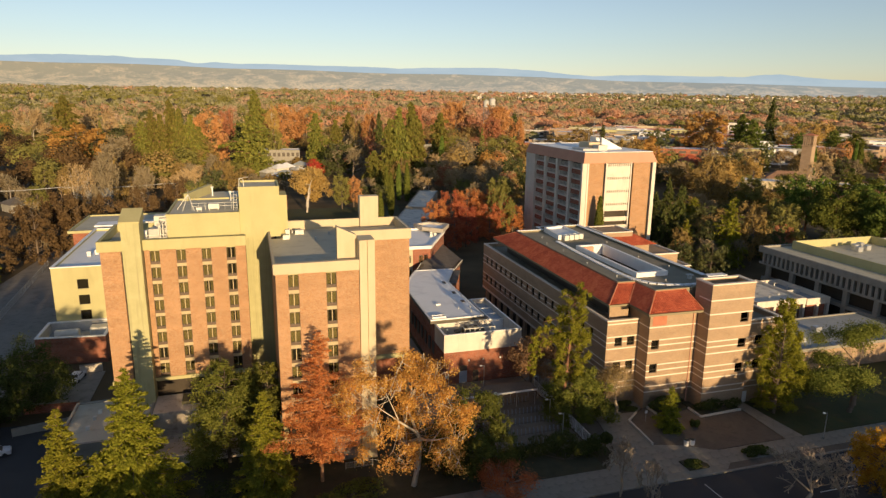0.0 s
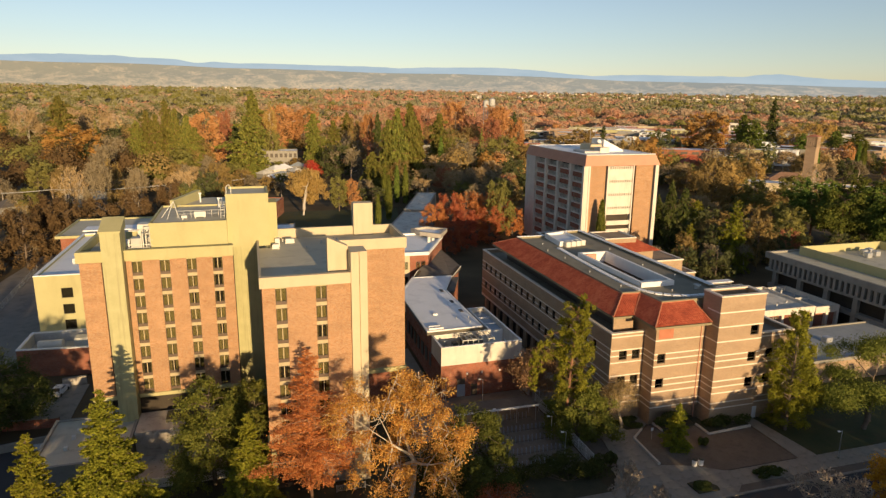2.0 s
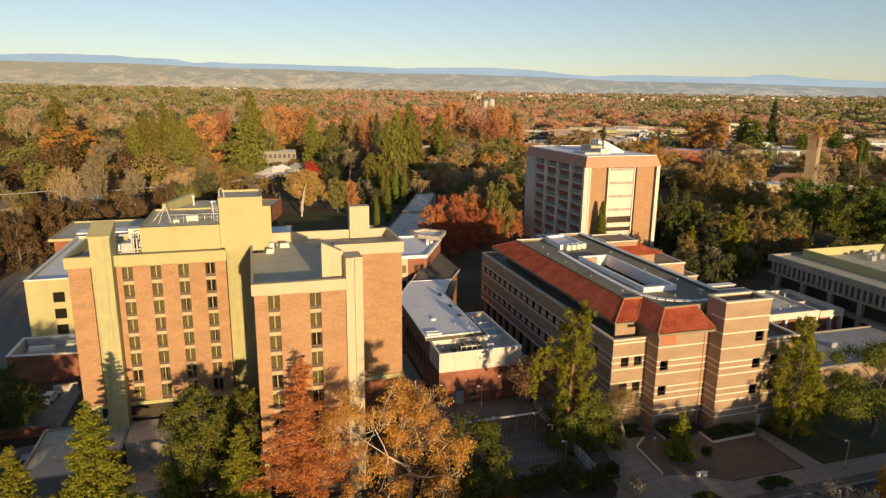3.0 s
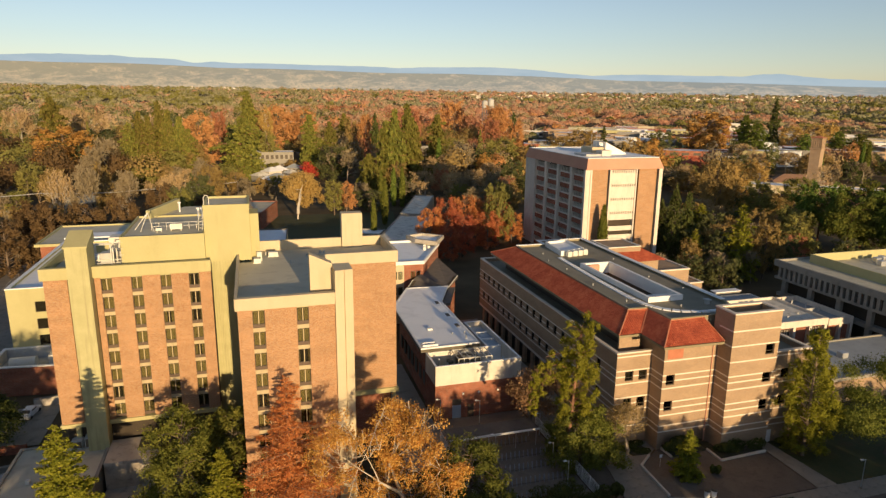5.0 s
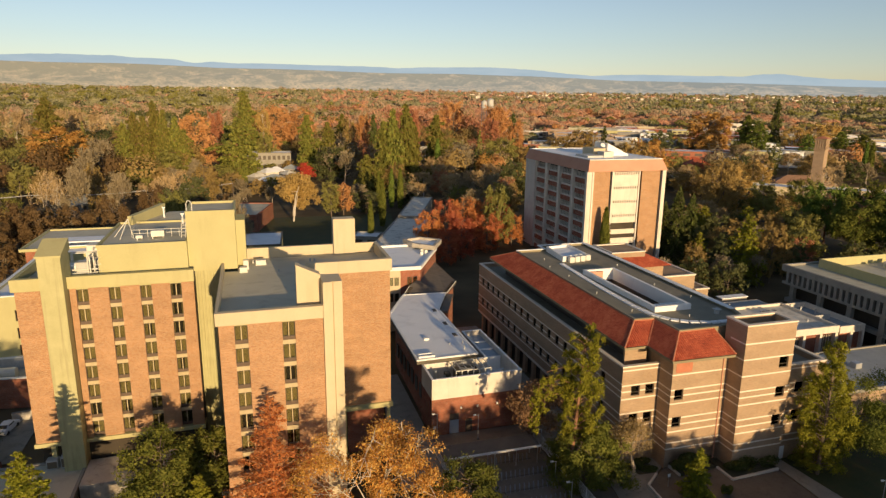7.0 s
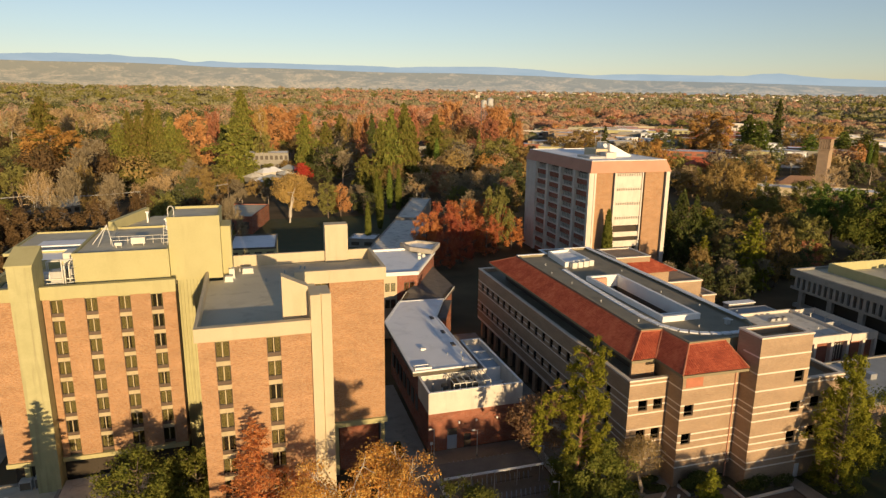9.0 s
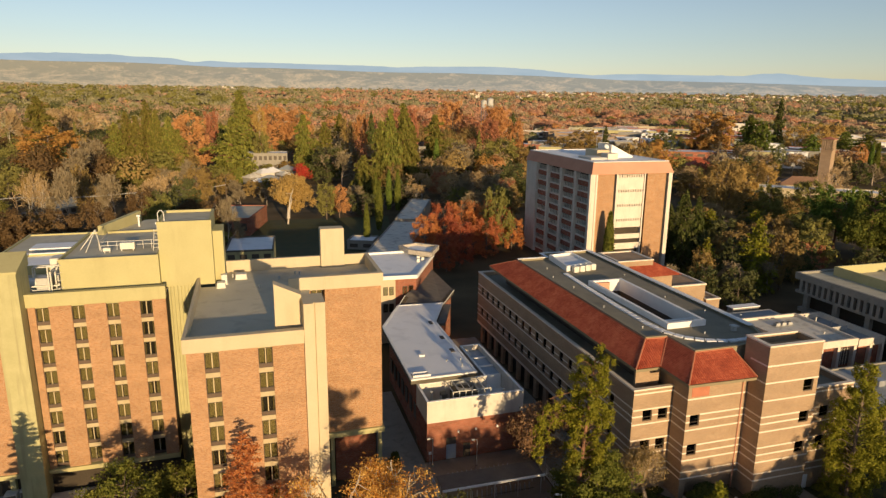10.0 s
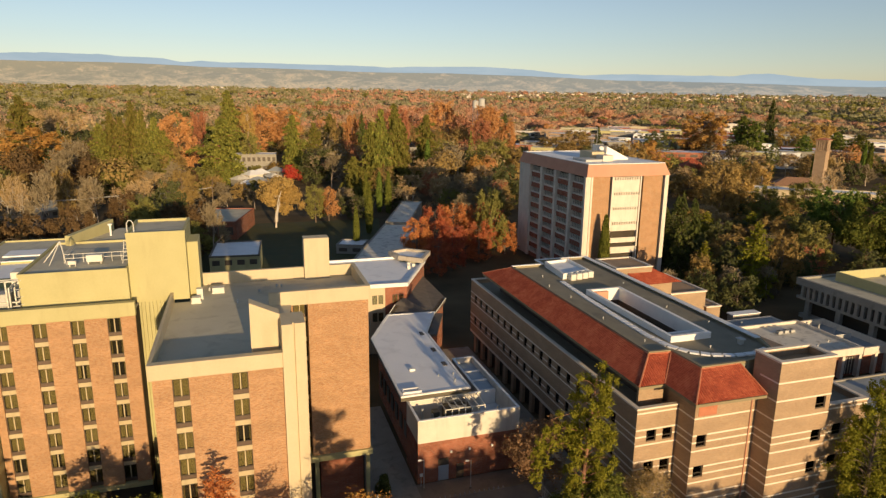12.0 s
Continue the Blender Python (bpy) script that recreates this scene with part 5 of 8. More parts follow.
        part("slot_rail", box((113.15, Y0 + 0.15, z + 1.3 - 0.08, 122.2, Y0 + 0.55, z + 1.3)), M_PALECONC, o)
        part("blind", box((113.2, Y0 + 0.75, z + 0.35, 119.2 if i % 2 else 118.0, Y0 + 0.8, z + 1.22)), M_CURTAIN, o)
        part("blind", box((120.4, Y0 + 0.75, z + 0.35, 121.3, Y0 + 0.8, z + 1.22)), M_CURTAIN, o)
        for k in range(11):
            x = 113.3 + k * 0.82
            part("screen_fin", box((x, Y0 + 0.15, z + 0.35, x + 0.5, Y0 + 0.5, z + 1.22)), M_PALECONC, o)
    for z0, z1 in ((11.6, 13.1), (8.4, 10.3), (4.6, 6.6), (0, 2.4)):
        part("cream_panel", box((113.15, Y0 + 0.15, z0, 122.2, Y0 + 0.55, z1)), M_PALECONC, o)
    # long side
    ys = [190.4, 199.5, 209.0, 218.6, 228.0]
    for y in ys:
        part("pier", box((X0 - 0.45, y - 0.62, 0, X0 + 1.2, y + 0.62, 31.4)), M_PALECONC, o)
    part("end_wall", box((X0, 229.3, 0, X0 + 1.2, Y1, 31.4)), M_PALECONC, o)
    for i in range(9):
        z = 29.4 - 3.45 * i
        for y0, y1 in zip(ys, ys[1:]):
            part("brick_spandrel", box((X0 + 0.4, y0 + 0.62, z - 2.0, X0 + 0.9, y1 - 0.62, z - 0.45)), M_REDBRICK, o)
            part("sill", box((X0 + 0.3, y0 + 0.62, z - 0.45, X0 + 0.9, y1 - 0.62, z - 0.05)), M_PALECONC, o)
            bm = box((X0 + 0.75, y0 + 0.62, z - 0.05, X0 + 0.8, y1 - 0.62, z + 1.45))
            me = bpy.data.meshes.new("window_band")
            bm.to_mesh(me)
            bm.free()
            link_mesh("window_band", me, M_GLASS, o)
            for k in range(0, 8):
                yy = y0 + 1.0 + (y1 - y0 - 2.0) * k / 7
                part("mullion", box((X0 + 0.5, yy - 0.11, z - 0.05, X0 + 0.85, yy + 0.11, z + 1.45)), M_PALECONC, o)
    return o


# ---- concrete library block and the low building beside it ----
def library_block():
    r = root("concrete_library", (150, 120, 0), "grey concrete block with vertical slot windows on columns", "building")
    X0, X1, Y0, Y1 = 134.4, 185, 70, 141.6
    part("body", box((X0 + 2.2, Y0, 0, X1, Y1 - 1.5, 8.2)), M_ROOM, r)
    part("deck", box((X0, Y0, 8.0, X1, Y1, 8.6)), M_CONC, r)
    part("upper_body", box((X0 + 0.7, Y0 + 0.5, 8.6, X1, Y1 - 0.7, 12.2)), M_ROOM, r)
    part("roof", box((X0, Y0, 12.1, X1, Y1, 12.4)), M_ROOFGREY, r)
    part("parapet", rim([(X0 - 0.3, Y0), (X1, Y0), (X1, Y1 + 0.3), (X0 - 0.3, Y1 + 0.3)], 0.7, 11.3, 12.9), M_CONC, r)
    y = Y0
    k = 0
    while y < Y1 - 0.6:
        part("fin", box((X0, y, 8.6, X0 + 0.75, y + 0.75, 11.3)), M_CONC, r)
        y += 1.55
    x = X0 + 1.6
    while x < X0 + 20:
        part("fin", box((x, Y1 - 0.75, 8.6, x + 0.75, Y1, 11.3)), M_CONC, r)
        x += 1.55
    part("mid_ledge", box((X0 + 0.4, Y0, 3.6, X0 + 2.2, Y1 - 1.0, 4.5)), M_CONC, r)
    for i in range(9):
        y = Y1 - 3.0 - 8.2 * i
        part("column", box((X0 + 0.3, y - 0.6, 0, X0 + 1.3, y + 0.6, 8.0)), M_CONC, r)
    part("roof_screen", rim([(142.0, 76), (170, 76), (170, 138.5), (142.0, 138.5)], 0.4, 12.4, 14.6), M_CREAM, r)
    part("roof_deck", box((142.4, 76.4, 12.4, 169.6, 138.1, 12.5)), M_ROOFGREY, r)
    for x, y in ((158, 133), (160, 131), (161, 134), (156, 130)):
        part("roof_unit", box((x, y, 12.5, x + 1.6, y + 1.4, 13.9), bevel=0.1), M_STEEL, r)
    return r


def low_block():
    b = root("low_flat_building", (120, 125, 0), "single-storey cream building with flat pale roof and brick bays", "building")
    main = [(111.5, 116.4), (126.0, 116.4), (126.0, 132.8), (109.8, 132.8)]
    side = [(126.2, 116.4), (133.2, 116.4), (133.2, 132.7), (126.2, 132.7)]
    rear = [(111.2, 133.0), (124.0, 133.0), (124.0, 138.2), (111.2, 138.2)]
    part("wall", prism(inset(main, 0.8), 0, 5.2), M_REDBRICK, b)
    part("wall", prism(inset(side, 0.6), 0, 4.4), M_REDBRICK, b)
    part("wall", prism(inset(rear, 0.4), 0, 5.0), M_TANBRICK, b)
    part("fascia", rim(main, 0.5, 4.7, 6.2), M_PALECONC, b)
    part("fascia", rim(side, 0.4, 4.3, 5.9), M_PALECONC, b)
    part("fascia", rim(rear, 0.4, 5.0, 5.5), M_PALECONC, b)
    part("roof", prism(inset(main, 0.4), 5.0, 5.6), M_ROOFSTREAK, b, "pale weathered flat roof")
    part("roof", prism(inset(side, 0.4), 4.3, 4.7), M_ROOFPALE, b)
    part("roof", prism(inset(rear, 0.3), 5.0, 5.3), M_ROOFPALE, b)
    part("stair_head", box((115.4, 140.2, 0, 122.8, 142.0, 5.6)), M_CONC, b)
    part("stair_head_roof", box((115.2, 140.0, 5.6, 123.0, 142.2, 5.8)), M_ROOFWHITE, b)
    for x in (112.2, 116.4, 120.8, 125.0, 129.2, 132.4):
        part("pilaster", box((x, 116.3, 0, x + 0.7, 117.3, 4.7)), M_PALECONC, b)
    for x in (113.2, 121.8):
        part("glazing", box((x, 116.9, 0.6, x + 2.8, 117.1, 4.2)), M_FRAME, b)
        for k in range(1, 4):
            part("mullion", box((x + 0.7 * k - 0.04, 116.82, 0.6, x + 0.7 * k + 0.04, 116.9, 4.2)), M_PALECONC, b)
    part("plant_frame", rods([((115.6, 128.6, 5.75), (120.4, 128.6, 5.75)), ((115.6, 127.4, 5.75), (120.4, 127.4, 5.75))], 0.07, 5), M_STEEL, b)
    for x in (115.9, 117.5, 119.1):
        part("roof_unit", box((x, 127.5, 5.75, x + 1.1, 128.5, 6.35), bevel=0.06), M_HVAC, b)
        part("fan_grille", box((x + 0.2, 127.7, 6.35, x + 0.9, 128.3, 6.4)), M_BRONZE, b)
    for x, y in ((122.6, 121.6), (118.4, 120.2), (128.6, 129.4), (130.2, 126.8), (113.4, 135.4)):
        part("roof_vent", rods([((x, y, 4.7), (x, y, 5.95)), ((x - 0.22, y, 5.95), (x + 0.22, y, 5.95))], 0.16, 8), M_STEEL, b)
    part("roof_screen", box((127.2, 124.0, 4.7, 131.6, 124.15, 5.7)), M_HVAC, b)
    return b


def terrace_building():
    """Flat-roofed low building beyond the oak."""
    b = root("low_terrace_building", (105, 98, 0), "low building with pale flat roof and sunlit brick garden wall", "building")
    out = [(89.0, 92.5), (132, 92.5), (132, 108), (89.0, 108)]
    part("wall", prism(inset(out, 0.4), 0, 4.4), M_TANBRICK, b)
    part("coping", rim(out, 0.4, 4.4, 5.0), M_CONC, b)
    part("roof", prism(inset(out, 0.5), 4.3, 4.7), M_ROOFPALE, b)
    for x, y in ((92, 96), (97, 99), (104, 96), (112, 100)):
        part("roof_unit", box((x, y, 4.7, x + 1.5, y + 1.4, 5.8), bevel=0.06), M_STEEL, b)
    return b


def back_wing():
    w = root("dormitory_annex", (-32, 150, 0), "cream annex with white flat roof behind the dormitory", "building")
    X0, X1, Y0, Y1, Z = -40.8, -26.0, 144.3, 186.0, 17.0
    holes = [(-36.2, -34.1, z, z + 2.1) for z in (12.3, 8.9, 5.6)]
    part("wall", wall_with_holes(X0, X1, 0, Z, holes, 0.4, lambda u, d, z: (u, Y0 + d, z)), M_CREAM, w, "sunlit cream end wall")
    part("wall", box((X0, Y0 + 0.4, 0, X0 + 0.4, Y1, Z), (X1 - 0.4, Y0 + 0.4, 0, X1, Y1, Z), (X0 + 0.4, Y1 - 0.4, 0, X1 - 0.4, Y1, Z)), M_CREAM, w)
    part("core", box((X0 + 0.4, Y0 + 1.0, 0, X1 - 0.4, Y1 - 0.4, 16.0)), M_ROOM, w)
    part("roof", box((X0 + 0.4, Y0 + 0.4, 16.2, X1 - 0.4, Y1 - 0.4, 16.5)), M_ROOFWHITE, w)
    part("coping", rim([(X0 - 0.1, Y0 - 0.1), (X1, Y0 - 0.1), (X1, Y1), (X0 - 0.1, Y1)], 0.6, Z, Z + 0.2), M_WHITE, w)
    for h in holes:
        window_unit(2.1, 2.1, 0, w, Matrix.Translation((-35.15, Y0 + 0.2, h[2])))
    for x, y in ((-36.5, 156), (-35.2, 157.5), (-34, 165)):
        part("roof_unit", box((x, y, 16.5, x + 0.8, y + 0.8, 17.6)), M_STEEL, w)
    # walled yard in front
    y = root("walled_yard", (-36, 138, 0), "brick walled plant yard with white coping and a grey tank", "yard")
    o = [(-42.3, 134.6), (-29.6, 133.2), (-29.6, 144.2), (-42.3, 144.2)]
    part("wall", rim(o, 0.4, 0, 5.4), M_REDBRICK, y)
    part("coping", rim(inset(o, -0.06), 0.55, 5.4, 5.6), M_WHITE, y)
    part("deck", prism(inset(o, 0.4), 3.1, 3.4), M_ROOFPALE, y)
    part("lining", rim(inset(o, 0.41), 0.1, 3.4, 5.4), M_HVAC, y)
    part("tank", rods([((-39.9, 139.2, 4.4), (-35.6, 139.2, 4.4))], 1.0, 16), M_DUCT, y)
    part("plant_box", box((-33.8, 139.6, 3.4, -30.6, 142, 5.2), bevel=0.05), M_DUCT, y)
    # building behind with flat white roof
    c = root("flat_roof_hall", (-30, 200, 0), "brick hall with broad flat white roof", "building")
    part("wall", box((-47, 189, 0, -14, 212, 15.6)), M_REDBRICK, c)
    part("roof_edge", rim([(-48, 188), (-12, 188), (-12, 213), (-48, 213)], 0.5, 15.6, 16.3), M_CREAM, c)
    part("roof", box((-47.5, 188.5, 15.6, -12.5, 212.5, 15.9)), M_ROOFGREY, c)
    part("skylight", box((-43, 195, 15.9, -18, 201, 16.25)), M_ROOFWHITE, c)
    # low podium in front of the dormitory
    p = root("podium", (-20, 98, 0), "single-storey concrete podium with flat grey roof", "building")
    part("wall", box((-28.2, 91.4, 0, -16.9, 104.8, 4.3)), M_CONC, p)
    part("coping", rim([(-28.4, 91.2), (-16.7, 91.2), (-16.7, 105), (-28.4, 105)], 0.4, 4.3, 4.65), M_CONC, p)
    part("roof", box((-28, 91.6, 4.3, -17.1, 104.6, 4.4)), M_ROOFGREY, p)
    for x, yy in ((-24.6, 100.6), (-24.9, 98.6), (-22.8, 101.2), (-25.2, 95.6)):
        part("roof_vent", box((x, yy, 4.4, x + 0.5, yy + 0.5, 4.9)), M_DUCT, p)
    part("side_block", box((-16.5, 97.4, 0, -2.2, 103.7, 4.9), bevel=0.05), M_STAINED, p)
    part("roof_patch", box((-14.5, 103.7, 0, -2.2, 105.9, 4.4)), M_STAINED, p)
    part("terrace", box((-16.5, 90.5, 0, 1.6, 97.4, 1.0)), M_STAINED, p)
    part("terrace_kerb", box((-16.5, 90.2, 0, 1.6, 90.5, 1.4)), M_PALECONC, p)
    part("planter", box((-12.5, 99.5, 4.9, -7.8, 102.4, 5.4)), M_SOIL, p)
    return w


dormitory()
teaching_building()
service_building()
student_hall()
office_tower()
library_block()
low_block()
terrace_building()
back_wing()


# ---- ground ----
def slab(name, outline, z, material, label, thick=0.1, category="", kind="structure"):
    return tagged(part(name, prism(outline, z - thick, z), material), label, category or name, "", kind)


# crest of the foothills: bearing and rise above the eye, in degrees
HILL_AZ = (-180, -60, -17, -9.7, -1.4, 7.7, 17.4, 22.2, 27.0, 31.6, 40.3, 50.4, 90, 180)
HILL_EL = (1.8, 2.0, 2.28, 2.39, 2.20, 2.12, 2.03, 1.89, 1.74, 1.58, 1.35, 1.20, 1.2, 1.8)
# crest of the far mountains
PEAK_AZ = (-60, -16.9, -13.4, -9.7, -8.1, -5.3, -3.8, -2.3, -0.5, 0.8, 5.4, 9.6, 12.5, 16.4, 19.8, 22.2, 25.1, 27.0, 29.3, 33.0, 38.2, 40.7, 42.1, 43.4, 45.0, 47.9, 50.3, 90)
PEAK_EL = (2.5, 2.63, 2.82, 2.84, 2.73, 2.70, 2.42, 2.57, 2.49, 2.56, 2.49, 2.48, 2.38, 2.48, 2.52, 2.45, 2.28, 2.02, 1.89, 1.99, 1.87, 1.84, 2.0, 2.04, 1.77, 1.60, 1.47, 1.4)


def land(x, y):
    """Height of the land: flat town, then a slow rise to the foothills."""
    r, az = math.hypot(x, y), math.degrees(math.atan2(x, y))
    right = min(1.0, max(0.0, (az - 5) / 45)) if abs(az) < 120 else 0.5
    far = 76 - 12 * right
    if r < 900:
        return 0.0
    if r < 3500:
        t = (r - 900) / 2600
        return far * t * t * (1.6 - 0.6 * t)
    top = EYE + 4500 * math.tan(radians(float(np.interp(az, HILL_AZ, HILL_EL)))) - 6
    t = min(1.0, (r - 3500) / 1000)
    wob = noise.noise(Vector((x * 0.0016, y * 0.0016, 1.0))) * 26 + noise.noise(Vector((x * 0.005, y * 0.005, 4.0))) * 9
    return far + (top - far) * (0.35 * t + 0.65 * t * t) + wob * math.sin(math.pi * min(1, t * 0.9)) * (0.8 + 0.4 * t)


def land_sheet(radii, low=0.15):
    gm = bmesh.new()
    rings = []
    for r in radii:
        k = 180 if r else 1
        ring = []
        for i in range(k):
            a = 2 * math.pi * i / k
            x, y = r * math.sin(a), r * math.cos(a)
            ring.append(gm.verts.new((x, y, land(x, y) - low)))
        rings.append(ring)
    if len(rings[0]) == 1:
        for i in range(180):
            gm.faces.new((rings[0][0], rings[1][(i + 1) % 180], rings[1][i]))
        rings = rings[1:]
    for a, b in zip(rings, rings[1:]):
        for i in range(180):
            gm.faces.new((a[i], a[(i + 1) % 180], b[(i + 1) % 180], b[i]))
    bmesh.ops.recalc_face_normals(gm, faces=gm.faces[:])
    if gm.faces[0].normal.z < 0:
        bmesh.ops.reverse_faces(gm, faces=gm.faces[:])
    return gm


tagged(part("ground", land_sheet([0, 150, 300, 450, 600, 750, 900, 1050, 1200, 1400, 1600, 1800, 2000, 2250, 2500, 2750, 3000, 3250, 3460, 3500]), M_LAND, smooth=True), "shaded woodland floor with fallen leaves under trees", "ground", "", "structure")
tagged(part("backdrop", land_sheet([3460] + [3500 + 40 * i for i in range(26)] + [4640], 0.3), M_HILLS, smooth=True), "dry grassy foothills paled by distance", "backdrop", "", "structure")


def ridge(name, radius, heights, material, label):
    """A far mountain ridge: heights in degrees above the eye by bearing, with a rough crest."""
    bm = bmesh.new()
    lo, hi = [], []
    n = 400
    for i in range(n + 1):
        az = -40 + 110 * i / n
        e = heights(az) + 0.05 * noise.noise(Vector((az * 0.5, 7.0, radius))) + 0.03 * noise.noise(Vector((az * 1.7, 2.0, radius)))
        x, y = radius * math.sin(radians(az)), radius * math.cos(radians(az))
        lo.append(bm.verts.new((x, y, 0)))
        hi.append(bm.verts.new((x * 1.002, y * 1.002, EYE + radius * math.tan(radians(e)))))
    for i in range(n):
        bm.faces.new((lo[i], lo[i + 1], hi[i + 1], hi[i]))
    return tagged(part(name, bm, material), label, "backdrop", "", "structure")


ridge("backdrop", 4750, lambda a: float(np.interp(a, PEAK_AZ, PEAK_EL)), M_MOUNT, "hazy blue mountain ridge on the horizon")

slab("road", [(-200, 52.5), (300, 52.5), (300, 67.4), (-200, 67.4)], -0.03, M_ASPHALT, "dark asphalt street in shade")
for i in range(7):
    x = 58.2 + i * 14
    slab("road_line", [(x, 61.0), (x + 0.15, 61.0), (x - 0.05, 65.8), (x - 0.2, 65.8)] if i == 0 else [(x, 59.9), (x + 6, 59.9), (x + 6, 60.05), (x, 60.05)], -0.024, M_LINE, "worn white road marking", 0.005, "road line")
slab("kerb", [(-200, 67.4), (300, 67.4), (300, 67.75), (-200, 67.75)], 0.14, M_CONC, "pale concrete kerb", 0.3)
pavement_street = slab("pavement", [(-200, 67.75), (300, 67.75), (300, 72.7), (-200, 72.7)], 0.1, M_PAVE, "grey concrete pavement along the street")
pavement_plaza = slab("pavement", [(47.0, 72.7), (66.0, 72.7), (62.0, 75.2), (57.2, 76.6), (57.5, 84.3), (63.2, 88.6), (62.3, 90.6), (56.2, 90.6), (55.8, 152), (47.6, 152), (47.6, 95), (53.5, 92.0), (52.5, 84.6), (51.0, 78.0)], 0.1, M_PAVE, "grey concrete plaza between the buildings")
slab("pavement", [(24, 92), (31.5, 92), (31.7, 130), (25.5, 130)], 0.1, M_PAVE, "narrow shaded alley paving")
slab("pavement", [(30.5, 80.0), (47.2, 79.0), (47.2, 105.4), (30.5, 105.4)], 0.09, M_YARD, "dim brown paved bicycle yard")
slab("lawn_bed", [(57.6, 84.2), (57.1, 76.7), (61.9, 75.1), (65.5, 72.85), (78.4, 72.85), (78.6, 82.4), (70.1, 82.1), (70.0, 85.4), (63.4, 85.0), (63.0, 88.0)], 0.13, M_MULCH, "bare brown leaf-strewn lawn", 0.2, "lawn")
slab("planting_bed", [(63.5, 85.2), (69.9, 85.5), (69.9, 87.4), (63.5, 87.4)], 0.35, M_SOIL, "raised planting bed with pale edging", 0.4, "planting bed")
slab("planting_bed", [(70.2, 82.3), (78.4, 82.8), (78.6, 84.5), (71.7, 84.5), (71.6, 87.4), (70.2, 87.4)], 0.35, M_SOIL, "raised planting bed with pale edging", 0.4, "planting bed")
for a, b in (((70.1, 82.2), (78.6, 82.7)), ((70.1, 85.5), (70.1, 82.2)), ((63.3, 88.6), (63.4, 85.1)), ((57.6, 84.2), (57.1, 76.7)), ((57.6, 84.2), (60.4, 86.4))):
    a, b = Vector(a), Vector(b)
    n = (b - a).normalized().orthogonal() * 0.15
    slab("bed_edging", [tuple(a - n), tuple(b - n), tuple(b + n), tuple(a + n)], 0.4, M_PALECONC, "pale concrete bed edging", 0.5, "edging")
slab("path", [(79.0, 85.0), (81.0, 85.0), (82.0, 72.7), (78.6, 72.7)], 0.14, M_PAVE, "concrete path to the side door")
slab("lawn", [(82.1, 72.8), (140, 72.8), (140, 92.4), (87.5, 92.4), (87.5, 85), (81.1, 85)], 0.12, M_GRASS, "patchy winter lawn with fallen leaves", 0.2)
slab("path_verge", [(47.6, 78.6), (50.9, 78.2), (52.4, 84.6), (53.4, 91.8), (47.6, 94.8)], 0.05, M_MULCH, "brown verge of fallen leaves beside the fence", 0.1, "verge")
slab("tree_pit", [(56.9, 90.0), (58.0, 87.0), (60.6, 86.9), (61.2, 88.4), (60.4, 90.3)], 0.16, M_SOIL, "round dark planting bed round a tree", 0.2, "planting bed")
slab("planter_island", [(57.9, 71.4), (58.0, 69.0), (61.4, 69.0), (61.6, 69.8), (60.2, 71.6)], 0.3, M_SOIL, "small street planter", 0.3, "planter")
slab("courtyard_lawn", [(-24, 175), (44, 172), (68, 306), (-4, 306)], -0.05, M_GRASS, "shaded courtyard lawn", 0.05, "lawn")
slab("car_park", [(-75, 75), (-28.6, 75), (-28.6, 108), (-75, 112)], -0.02, M_ASPHALT, "dark asphalt car park", 0.1, "car park")
slab("service_road", [(-75, 112), (-42.6, 110), (-42.6, 240), (-66, 240)], -0.02, M_DARKCONC, "shaded asphalt service road", 0.1, "road")
slab("yard_drive", [(-37.2, 114.6), (-29.2, 114.6), (-29.2, 128.4), (-37.2, 128.4)], 0.06, M_PAVE, "pale concrete drive beside the brick yard", 0.1, "drive")
slab("street_verge", [(63.5, 67.76), (140, 67.76), (140, 69.2), (65.2, 69.2)], 0.13, M_MULCH, "brown leaf-strewn strip behind the kerb", 0.2, "verge")
slab("forecourt", [(-28.4, 72.7), (46.9, 72.7), (46.4, 79), (24, 92), (24, 103), (-28.4, 91)], 0.02, M_SOIL, "dark planted forecourt under the trees", 0.1, "planting bed")


# ---- trees ----
def tubes_mesh(name, segs, sides=5):
    """Tapered limbs: (p, q, r0, r1) each."""
    n = len(segs)
    P, Q = np.array([s[0] for s in segs], float), np.array([s[1] for s in segs], float)
    R0, R1 = np.array([s[2] for s in segs], float), np.array([s[3] for s in segs], float)
    d = Q - P
    d /= np.linalg.norm(d, axis=1)[:, None] + 1e-9
    up = np.where(np.abs(d[:, 2:3]) > 0.9, np.array([[1.0, 0, 0]]), np.array([[0, 0, 1.0]]))
    a = np.cross(d, up); a /= np.linalg.norm(a, axis=1)[:, None]
    b = np.cross(d, a)
    ang = np.arange(sides) * 2 * math.pi / sides
    ring = a[:, None, :] * np.cos(ang)[None, :, None] + b[:, None, :] * np.sin(ang)[None, :, None]
    v = np.concatenate([P[:, None, :] + ring * R0[:, None, None], Q[:, None, :] + ring * R1[:, None, None]], axis=1).reshape(-1, 3)
    i = np.arange(sides)
    f = np.stack([i, (i + 1) % sides, sides + (i + 1) % sides, sides + i], axis=1)
    f = (f[None] + (np.arange(n) * 2 * sides)[:, None, None]).reshape(-1, 4)
    return raw_mesh(name, v, f)


